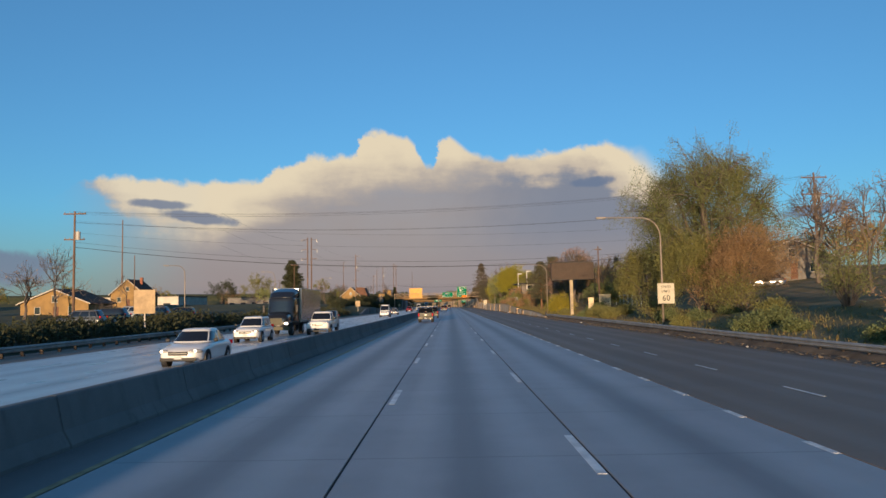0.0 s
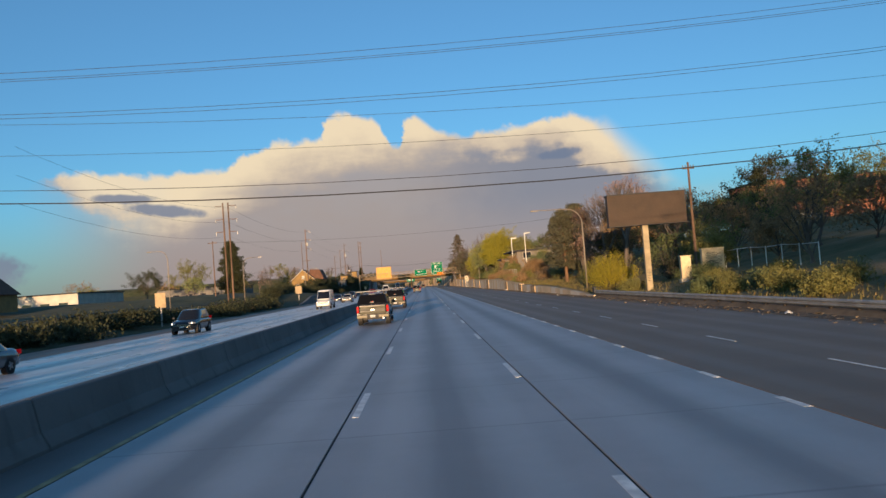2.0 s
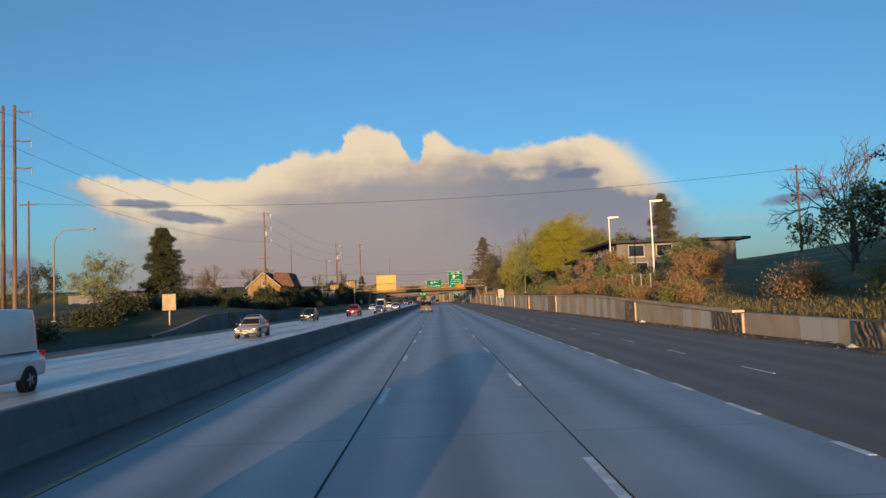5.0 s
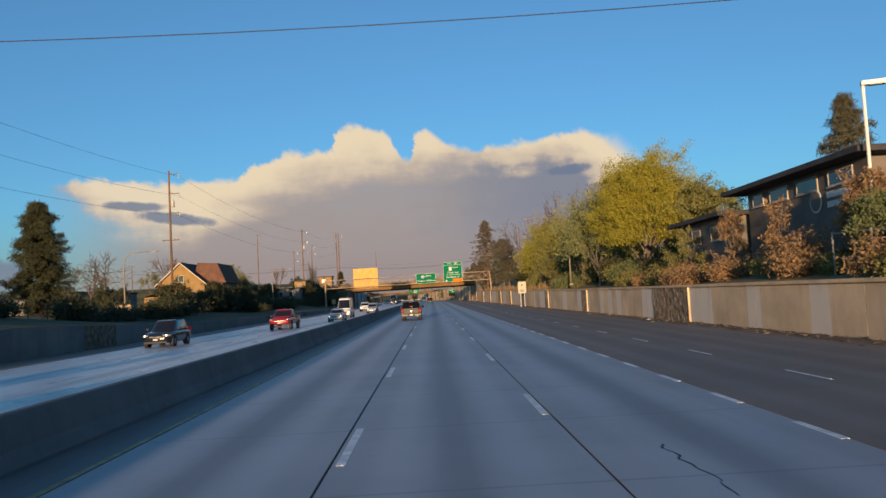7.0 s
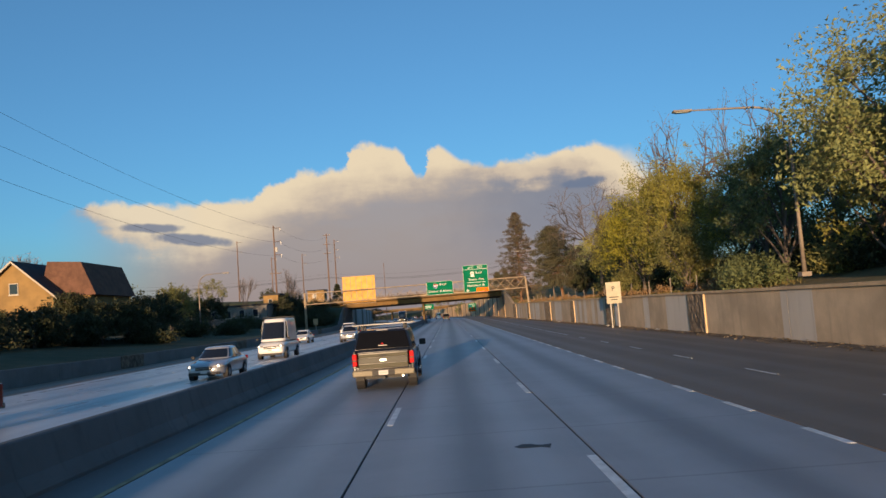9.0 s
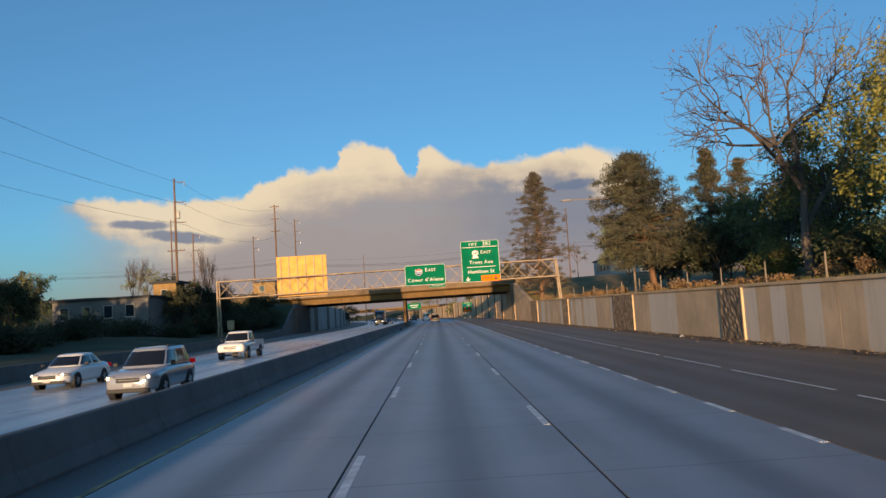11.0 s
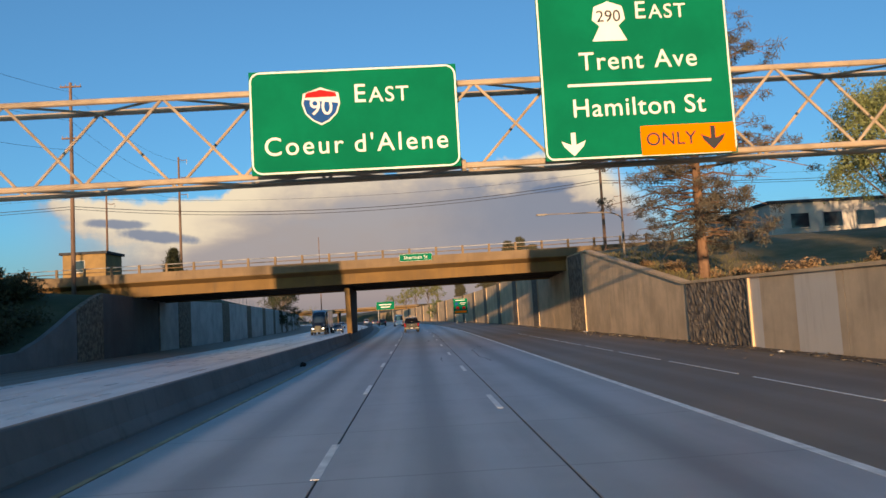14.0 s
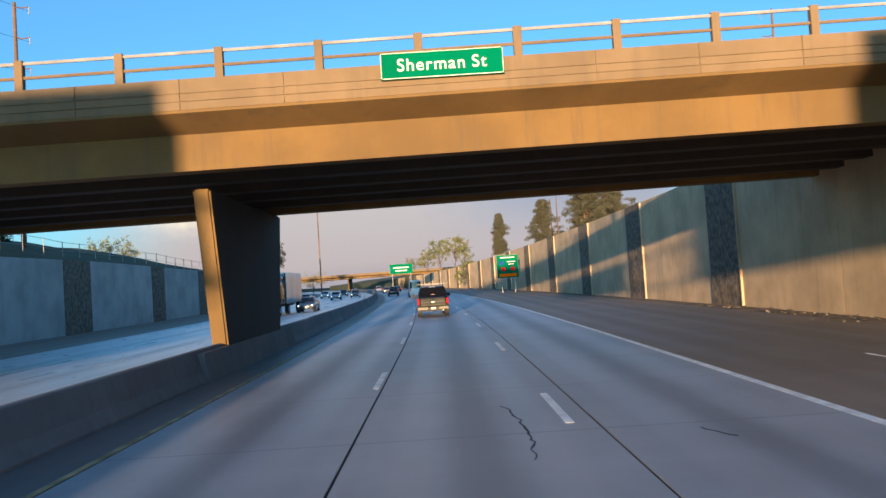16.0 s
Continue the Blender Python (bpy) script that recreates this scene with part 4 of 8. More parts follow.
def cable(ends, sag, r=0.018, label="black overhead cable between utility poles"):
    a, b = Vector(ends[0]), Vector(ends[1])
    pts = [a.lerp(b, k / 16) - Vector((0, 0, sag * 4 * (k / 16) * (1 - k / 16))) for k in range(17)]
    ob = part("overhead_cable", pipe(B(), pts, r, 5), WIRE)
    return tagged(ob, label, "cable", "overhead cables")


def letters_mesh(body, size, spacing):
    cu = bpy.data.curves.new("letters", "FONT")
    cu.body, cu.size, cu.align_x, cu.align_y = body, size, "LEFT", "CENTER"
    cu.extrude, cu.space_character, cu.offset = 0.004, spacing, size * 0.005
    tmp = new("letters", cu)
    me = bpy.data.meshes.new_from_object(tmp.evaluated_get(bpy.context.evaluated_depsgraph_get()))
    bpy.data.objects.remove(tmp)
    return me


def lettering(body, size, mat, parent, place, spacing=1.0, name="lettering"):
    """Words as flat mesh letters that face -y, each word a part, the line centred on place in the parent's axes."""
    made = []
    for word in body.split():
        me = letters_mesh(word, size, spacing)
        xs = [v.co.x for v in me.vertices]
        made.append((me, min(xs), max(xs)))
    gap = size * 0.42
    wide = sum(b - a for _, a, b in made) + gap * (len(made) - 1)
    x = place[0] - wide / 2
    for me, a, b in made:
        me.materials.clear()
        me.materials.append(mat)
        ob = new(name, me)
        ob.parent = parent
        ob.matrix_basis = pose(x - a, place[1], place[2], 90, 0, 0)
        x += b - a + gap


def small_caps(body, size, mat, parent, place):
    """A word whose first letter is taller than the rest."""
    a, b = letters_mesh(body[0], size * 1.22, 1.0), letters_mesh(body[1:], size, 1.12)
    spans = [(min(v.co.x for v in m.vertices), max(v.co.x for v in m.vertices)) for m in (a, b)]
    x = place[0] - (sum(q - p for p, q in spans) + size * 0.14) / 2
    for me, (p, q), up in ((a, spans[0], 0.0), (b, spans[1], -0.085 * size)):
        me.materials.clear()
        me.materials.append(mat)
        ob = new("lettering", me)
        ob.parent = parent
        ob.matrix_basis = pose(x - p, place[1], place[2] + up, 90, 0, 0)
        x += q - p + size * 0.14


def rounded(bm, x0, x1, z0, z1, y0, y1, r, seg=5):
    """A flat plate in x and z with round corners."""
    out = []
    for cx, cz, a0 in ((x1 - r, z1 - r, 0), (x0 + r, z1 - r, 90), (x0 + r, z0 + r, 180), (x1 - r, z0 + r, 270)):
        for k in range(seg + 1):
            a = radians(a0 + 90 * k / seg)
            out.append((cx + r * math.cos(a), cz + r * math.sin(a)))
    return prism(bm, out, y0, y1)


SIGN_GREEN = material("green_sign_sheeting", (0.0008, 0.135, 0.066), 0.8, vary=0.12, grain=1.5, bump=0.02, specular=0.03)
SIGN_WHITE = material("white_sign_sheeting", (0.66, 0.66, 0.62), 0.7, vary=0.08, bump=0.02, specular=0.1)
PLATE_WHITE = material("dull_white_plate_sheeting", (0.46, 0.42, 0.33), 0.7, vary=0.12, grain=0.5, bump=0.02, specular=0.1)
SIGN_YELLOW = material("amber_sign_sheeting", (0.92, 0.165, 0.0), 0.8, vary=0.1, bump=0.02, specular=0.03)
SIGN_BLACK = material("black_sign_ink", (0.01, 0.01, 0.012), 0.5, bump=0.0)
SIGN_BLUE = material("blue_shield_sheeting", (0.02, 0.08, 0.26), 0.8, bump=0.0, specular=0.05)
SIGN_RED = material("red_shield_sheeting", (0.42, 0.02, 0.02), 0.8, bump=0.0, specular=0.05)


def sign_panel(ob, name, x0, x1, z0, z1, y, face, border, r=0.25, edge=0.06):
    p = part(name, box(B(), x0, x1, y, y + 0.05, z0, z1, 0.006), face, ob)
    part("border", rounded(B(), x0 + 0.012, x1 - 0.012, z0 + 0.012, z1 - 0.012, y - 0.004, y + 0.002, r), border, p)
    part("face", rounded(B(), x0 + edge, x1 - edge, z0 + edge, z1 - edge, y - 0.008, y + 0.001, r - edge), face, p)
    return p


# ---- vehicles ----
def car_paint(name, col, metal=0.0):
    return material(name, col, 0.15, metal, vary=0.08, grain=2.0, fine=60, bump=0.0, specular=0.45, coat=0.25)


PAINT = {"white": car_paint("white_car_paint", (0.72, 0.71, 0.69)), "silver": car_paint("silver_car_paint", (0.42, 0.43, 0.45), 0.4),
         "black": car_paint("black_car_paint", (0.014, 0.015, 0.018)), "red": car_paint("dark_red_car_paint", (0.22, 0.012, 0.012)),
         "grey": car_paint("grey_car_paint", (0.10, 0.105, 0.115), 0.3), "navy": car_paint("near_black_blue_paint", (0.007, 0.010, 0.020), 0.0), "tan": car_paint("tan_car_paint", (0.42, 0.36, 0.27))}
CAR_GLASS = glass("car_glass", (0.010, 0.011, 0.013), 0.04, 0.9)
TINTED = glass("dark_tinted_glass", (0.006, 0.006, 0.007), 0.08, 0.12)
BUMPER = material("worn_chrome_bumper", (0.13, 0.115, 0.085), 0.5, 0.25, vary=0.25, grain=0.5, bump=0.0)
TYRE = material("tyre_rubber", (0.018, 0.018, 0.019), 0.85, bump=0.05)
RIM = material("alloy_rim", (0.42, 0.42, 0.43), 0.35, 0.8, vary=0.1, bump=0.0)
TRIM_BLACK = material("black_plastic_trim", (0.02, 0.02, 0.022), 0.6, bump=0.0)
CHROME = material("dull_chrome", (0.24, 0.235, 0.23), 0.22, 0.9, vary=0.1, bump=0.0)
HEAD_OFF = glass("headlamp_lens", (0.30, 0.30, 0.30), 0.12)
GATE_METAL = material("dull_olive_gate_metal", (0.07, 0.066, 0.045), 0.5, 0.0, vary=0.15, grain=0.6, bump=0.0, specular=0.15)
HEAD_ON = glow("lit_headlamp", (1.0, 0.88, 0.68), 3.0)
TAIL = glow("red_tail_lamp", (0.42, 0.006, 0.008), 0.35)
TAIL.node_tree.nodes["Principled BSDF"].inputs["Specular IOR Level"].default_value = 0.08
PLATE = material("licence_plate_white", (0.42, 0.42, 0.42), 0.5, vary=0.05, bump=0.0)


def wheel(parent, x, y, r, w=0.24):
    """A tyre with its rim, standing on z = 0."""
    s = 1 if x > 0 else -1
    bm = B()
    ring = []
    prof = [(-w / 2, r * 0.62), (-w / 2, r * 0.9), (-w * 0.36, r), (w * 0.36, r), (w / 2, r * 0.9), (w / 2, r * 0.62)]
    for k in range(18):
        a = k * math.tau / 18
        ring.append([bm.verts.new((x + u, y + rr * math.cos(a), r + rr * math.sin(a))) for u, rr in prof])
    for k in range(18):
        a, b = ring[k], ring[(k + 1) % 18]
        for j in range(len(prof) - 1):
            bm.faces.new((a[j], a[j + 1], b[j + 1], b[j]))
    bmesh.ops.recalc_face_normals(bm, faces=bm.faces)
    hub = thing("wheel", (0, 0, 0))
    hub.parent = parent
    part("tyre", bm, TYRE, hub, smooth=True)
    bm = B()
    rod(bm, (x + s * w * 0.18, y, r), (x + s * w * 0.40, y, r), r * 0.60, r * 0.56, 18)
    for k in range(5):
        a = k * math.tau / 5
        rod(bm, (x + s * w * 0.43, y + 0.1 * r * math.cos(a), r + 0.1 * r * math.sin(a)), (x + s * w * 0.42, y + 0.55 * r * math.cos(a), r + 0.55 * r * math.sin(a)), 0.05, 0.035, 5)
    part("rim", bm, RIM, hub, "alloy rim")


def loft(bm, stations):
    """stations: y, half width, bottom, shoulder height, top height; rounds them off into one smooth hull."""
    st = np.array(stations, float)
    ys = np.linspace(st[0, 0], st[-1, 0], 30)
    cols = [np.interp(ys, st[:, 0], st[:, k]) for k in range(1, 5)]
    soft = [np.concatenate([c[:1], (c[:-2] + 2 * c[1:-1] + c[2:]) / 4, c[-1:]]) for c in cols]
    rings = []
    for y, w, zb, zs, zt in zip(ys, *soft):
        d = zs - zb
        prof = [(0.84, zb), (0.95, zb + 0.06 * d), (0.985, zb + 0.25 * d), (1.0, zb + 0.5 * d), (1.0, zb + 0.72 * d), (0.985, zb + 0.9 * d), (0.955, zs), (0.90, zs + 0.45 * (zt - zs)), (0.78, zs + 0.85 * (zt - zs)), (0.45, zt + 0.012)]
        pts = [(-w * u, z) for u, z in prof] + [(0, zt + 0.02)] + [(w * u, z) for u, z in prof[::-1]]
        rings.append([bm.verts.new((x, y, z)) for x, z in pts])
    # round the nose and the tail
    for end, sign in ((0, -1), (-1, 1)):
        base = rings[end]
        mid = sum((v.co for v in base), Vector()) / len(base)
        last = []
        for v in base:
            c = mid + (v.co - mid) * 0.86
            c.y += sign * 0.035
            last.append(bm.verts.new(c))
        rings = [last] + rings if end == 0 else rings + [last]
    n = len(rings[0])
    for p, q in zip(rings, rings[1:]):
        for k in range(n):
            bm.faces.new((p[k], p[(k + 1) % n], q[(k + 1) % n], q[k]))
    bm.faces.new(rings[0][::-1])
    bm.faces.new(rings[-1])
    bmesh.ops.recalc_face_normals(bm, faces=bm.faces)
    return bm


def quad_panel(bm, pts, lift):
    """A thin plate on four points, raised by lift along its normal."""
    p = [Vector(q) for q in pts]
    nrm = (p[1] - p[0]).cross(p[3] - p[0]).normalized()
    a = [bm.verts.new(q + nrm * lift) for q in p]
    b = [bm.verts.new(q - nrm * 0.01) for q in p]
    bm.faces.new(a)
    bm.faces.new(b[::-1])
    for k in range(4):
        bm.faces.new((a[k], b[k], b[(k + 1) % 4], a[(k + 1) % 4]))
    return bm


def cabin(ob, paint, y0, y1, ry0, ry1, z0, z1, w0, w1, doors=2, rear_glass=True, side_split=None):
    """Greenhouse with bowed glass and rounded roof: y0, y1 rear and front foot; ry0, ry1 rear and front of the roof."""
    n_round, power = 96, 5.5
    ang = np.linspace(0, math.tau, 4001)[:-1]

    def ring_at(v, a):
        c, q = np.cos(a), np.sin(a)
        back, front = y0 + (ry0 - y0) * v, y1 + (ry1 - y1) * v
        w = w0 + (w1 - w0) * v ** 1.35
        x = w * np.sign(c) * np.abs(c) ** (2 / power)
        y = (back + front) / 2 + (front - back) / 2 * np.sign(q) * np.abs(q) ** (2 / power)
        y = y + 0.10 * (1 - (x / w) ** 2) * (y > (back + front) / 2) * np.clip((y - (back + front) / 2) / ((front - back) / 2), 0, 1) ** 6
        return x, y
    x, y = ring_at(0.5, ang)
    run = np.concatenate([[0], np.cumsum(np.hypot(np.diff(x), np.diff(y)))])
    use = np.interp(np.linspace(0, run[-1], n_round, endpoint=False), run, ang)
    levels = [(v, 1.0, z0 + (z1 - z0) * v) for v in (0.0, 0.11, 0.3, 0.5, 0.7, 0.85, 0.93)]
    levels += [(0.97, 0.985, z1 - 0.015), (1.0, 0.95, z1 + 0.008), (1.0, 0.8, z1 + 0.028), (1.0, 0.45, z1 + 0.042)]
    groups, rings = {}, []
    for v, k, z in levels:
        x, y = ring_at(v, use)
        mid = (y.min() + y.max()) / 2
        rings.append([(px * k, mid + (py - mid) * k, z) for px, py in zip(x, y)])
    cuts = side_split or [0.06, 0.5, 0.94]

    def kind(i, k):
        v = (levels[i][0] + levels[i + 1][0]) / 2
        if not 0.11 < v < 0.85:
            return "cabin"
        p = (Vector(rings[i][k]) + Vector(rings[i + 1][(k + 1) % n_round])) / 2
        back, front = y0 + (ry0 - y0) * v, y1 + (ry1 - y1) * v
        w = w0 + (w1 - w0) * v ** 1.35
        u = (p.y - back) / (front - back)
        if abs(p.x) < 0.86 * w:
            if u > 0.5:
                return "windscreen"
            return "rear_window" if rear_glass else "cabin"
        for j, (a0, a1) in enumerate(zip(cuts, cuts[1:])):
            if a0 + 0.012 < u < a1 - 0.012 and 0.03 < u < 0.965:
                return ("side_window", j, p.x > 0)
        return "cabin"
    for i in range(len(levels) - 1):
        for k in range(n_round):
            groups.setdefault(kind(i, k), []).append((i, k))
    for name, cells in groups.items():
        bm, seen = B(), {}

        def vert(i, k):
            k %= n_round
            if (i, k) not in seen:
                seen[(i, k)] = bm.verts.new(rings[i][k])
            return seen[(i, k)]
        for i, k in cells:
            bm.faces.new((vert(i, k), vert(i, k + 1), vert(i + 1, k + 1), vert(i + 1, k)))
        if name == "cabin":
            bm.faces.new([vert(len(levels) - 1, k) for k in range(n_round)])
        part(name if isinstance(name, str) else "side_window", bm, paint if name == "cabin" else CAR_GLASS, ob, smooth=True)


def loft_lamp(s, W, L, z, h):
    """A headlamp lens that wraps from the nose round to the wing."""
    bm, rows = B(), []
    for k in range(7):
        u = k / 6
        x, y = s * W * (0.25 + 0.235 * u), L / 2 + 0.03 - 0.30 * u ** 2.6
        hh = h * (0.55 + 0.45 * math.sin(math.pi * min(1, 0.25 + 0.6 * u)))
        rows.append([bm.verts.new((x, y - 0.02, z)), bm.verts.new((x, y + 0.012, z + hh * 0.3)), bm.verts.new((x, y, z + hh * 0.75)), bm.verts.new((x, y - 0.05, z + hh)), bm.verts.new((x * 0.96, y - 0.14, z + hh * 0.5))])
    for p, q in zip(rows, rows[1:]):
        for k in range(5):
            bm.faces.new((p[k], p[(k + 1) % 5], q[(k + 1) % 5], q[k]))
    bm.faces.new(rows[0])
    bm.faces.new(rows[-1][::-1])
    bmesh.ops.recalc_face_normals(bm, faces=bm.faces)
    return bm


def finish(ob, L, W, r, track, axles, nose_z, tail_z, head=HEAD_OFF, plate=True, mirror_y=None, mirror_z=1.0, grille=True, lamp_h=0.14):
    for y in axles:
        for s in (-1, 1):
            part("wheel_arch", rod(B(), (s * (W / 2 - 0.22), y, r), (s * (W / 2 + 0.006), y, r), r * 1.16, seg=18), TRIM_BLACK, ob)
            wheel(ob, s * (W / 2 - 0.10), y, r)
    for s in (-1, 1):
        # lamp that wraps round the corner, chrome bowl behind a small lit core
        bm = loft_lamp(s, W, L, nose_z, lamp_h)
        lampm = part("headlight", bm, HEAD_OFF, ob, smooth=True)
        if head is HEAD_ON:
            part("lamp_core", rod(B(), (s * W * 0.365, L / 2 - 0.10, nose_z + lamp_h * 0.5), (s * W * 0.365, L / 2 + 0.004, nose_z + lamp_h * 0.5), 0.055, seg=10), HEAD_ON, lampm)
        part("tail_light", box(B(), s * W * 0.40 - 0.11, s * W * 0.40 + 0.11, -L / 2 - 0.045, -L / 2 + 0.08, tail_z, tail_z + 0.18, 0.02), TAIL, ob)
        if mirror_y is not None:
            part("mirror", box(B(), s * (W / 2 + 0.10) - 0.09, s * (W / 2 + 0.10) + 0.09, mirror_y - 0.06, mirror_y + 0.06, mirror_z, mirror_z + 0.15, 0.05), TRIM_BLACK, ob)
    part("bumper", box(B(), -W * 0.40, W * 0.40, L / 2 - 0.03, L / 2 + 0.045, 0.26, 0.40, 0.03), TRIM_BLACK, ob, "black lower air intake")
    if grille:
        part("grille", box(B(), -W * 0.22, W * 0.22, L / 2 - 0.03, L / 2 + 0.048, nose_z - 0.10, nose_z + 0.06, 0.025), TRIM_BLACK, ob)
        part("grille_bar", box(B(), -W * 0.20, W * 0.20, L / 2 + 0.03, L / 2 + 0.055, nose_z - 0.03, nose_z + 0.0, 0.008), CHROME, ob)
    part("front_plate", box(B(), -0.15, 0.15, L / 2 + 0.03, L / 2 + 0.06, nose_z - 0.24, nose_z - 0.12, 0.006), PLATE, ob)
    if plate:
        part("licence_plate", box(B(), -0.16, 0.16, -L / 2 - 0.03, -L / 2 + 0.02, tail_z - 0.10, tail_z + 0.05, 0.01), PLATE, ob)


def sedan(x, y, turn, paint, label, lit=True, category="car"):
    ob = thing("sedan_car", (x, y, 0.0), label, category, "cars on the freeway", turn=turn)
    L, W = 4.65, 1.80
    part("body", loft(B(), [(-L / 2, 0.78, 0.34, 0.72, 0.90), (-L / 2 + 0.25, 0.88, 0.26, 0.80, 1.0), (-0.9, 0.9, 0.22, 0.86, 0.98), (0.6, 0.9, 0.22, 0.86, 0.95), (1.2, 0.89, 0.22, 0.80, 0.90), (L / 2 - 0.3, 0.84, 0.26, 0.68, 0.76), (L / 2, 0.66, 0.34, 0.58, 0.64)]), PAINT[paint], ob, smooth=True)
    cabin(ob, PAINT[paint], -1.75, 1.05, -0.95, 0.25, 0.93, 1.45, 0.80, 0.60)
    finish(ob, L, W, 0.32, 0, (-1.35, 1.38), 0.58, 0.72, HEAD_ON if lit else HEAD_OFF, mirror_y=0.72, mirror_z=0.95)
    return ob


def suv(x, y, turn, paint, label, lit=True, category="car"):
    ob = thing("sport_utility_car", (x, y, 0.0), label, category, "cars on the freeway", turn=turn)
    L, W = 4.6, 1.86
    part("body", loft(B(), [(-L / 2, 0.84, 0.40, 0.85, 1.02), (-L / 2 + 0.2, 0.91, 0.30, 0.92, 1.06), (-0.9, 0.93, 0.26, 0.96, 1.06), (0.7, 0.93, 0.26, 0.96, 1.06), (1.3, 0.92, 0.26, 0.92, 1.02), (L / 2 - 0.25, 0.87, 0.30, 0.82, 0.92), (L / 2, 0.72, 0.38, 0.70, 0.78)]), PAINT[paint], ob, smooth=True)
    cabin(ob, PAINT[paint], -2.2, 1.15, -1.85, 0.35, 1.03, 1.68, 0.84, 0.66, side_split=[0.05, 0.30, 0.62, 0.94])
    for s in (-1, 1):
        part("roof_rail", box(B(), s * 0.58 - 0.02, s * 0.58 + 0.02, -1.6, 0.1, 1.68, 1.73, 0.01), TRIM_BLACK, ob)
    finish(ob, L, W, 0.36, 0, (-1.32, 1.36), 0.70, 0.95, HEAD_ON if lit else HEAD_OFF, mirror_y=0.8, mirror_z=1.08)
    return ob


def cargo_van(x, y, turn, paint, label, tall=2.45, lit=True, rack=False):
    ob = thing("cargo_van", (x, y, 0.0), label, "van", "vans on the freeway", turn=turn)
    L, W = 5.6, 2.0
    part("body", loft(B(), [(-L / 2, 0.93, 0.42, 1.0, 1.22), (-1.0, 0.98, 0.34, 1.05, 1.25), (1.5, 0.98, 0.34, 1.05, 1.25), (2.1, 0.95, 0.34, 1.0, 1.16), (L / 2 - 0.15, 0.90, 0.36, 0.86, 1.0), (L / 2, 0.80, 0.42, 0.75, 0.85)]), PAINT[paint], ob, smooth=True)
    cabin(ob, PAINT[paint], -L / 2 + 0.03, 2.1, -L / 2 + 0.10, 1.15, 1.2, tall, 0.95, 0.82, side_split=[0.74, 0.95])
    for s in (-1, 1):
        part("sliding_door", quad_panel(B(), [(s * 0.955, -0.4, 1.25), (s * 0.955, 1.2, 1.25), (s * 0.85, 1.0, tall - 0.15), (s * 0.85, -0.4, tall - 0.15)][::s], 0.004), PAINT[paint], ob)
    if rack:
        for yy in (-1.8, -0.4, 0.8):
            part("roof_bar", box(B(), -0.85, 0.85, yy - 0.03, yy + 0.03, tall + 0.08, tall + 0.13, 0.01), TRIM_BLACK, ob)
    finish(ob, L, W, 0.36, 0, (-1.75, 1.85), 0.82, 1.0, HEAD_ON if lit else HEAD_OFF, mirror_y=1.75, mirror_z=1.3)
    return ob


def plain_pickup(x, y, turn, paint, label, lit=True):
    ob = thing("pickup_truck", (x, y, 0.0), label, "pickup truck", "pickups on the freeway", turn=turn)
    L, W = 5.8, 2.0
    part("body", loft(B(), [(-0.6, 0.98, 0.48, 1.05, 1.20), (0.9, 0.98, 0.46, 1.05, 1.2), (1.5, 0.98, 0.46, 1.02, 1.16), (L / 2 - 0.2, 0.95, 0.48, 0.98, 1.12), (L / 2, 0.86, 0.55, 0.92, 1.02)]), PAINT[paint], ob, smooth=True)
    cabin(ob, PAINT[paint], -0.75, 1.35, -0.55, 0.65, 1.17, 1.86, 0.92, 0.74)
    bed = B()
    for s in (-1, 1):
        box(bed, min(s * 0.98, s * 0.88), max(s * 0.98, s * 0.88), -L / 2, -0.62, 0.52, 1.20, 0.02)
    box(bed, -0.88, 0.88, -L / 2, -0.62, 0.52, 0.72)
    part("cargo_bed", bed, PAINT[paint], ob)
    part("tailgate", box(B(), -0.87, 0.87, -L / 2 - 0.02, -L / 2 + 0.06, 0.62, 1.19, 0.02), PAINT[paint], ob)
    part("rear_bumper", box(B(), -0.96, 0.96, -L / 2 - 0.14, -L / 2 - 0.03, 0.46, 0.62, 0.03), CHROME, ob)
    finish(ob, L, W, 0.40, 0, (-1.75, 1.85), 0.84, 0.85, HEAD_ON if lit else HEAD_OFF, mirror_y=0.95, mirror_z=1.2, lamp_h=0.2)
    return ob


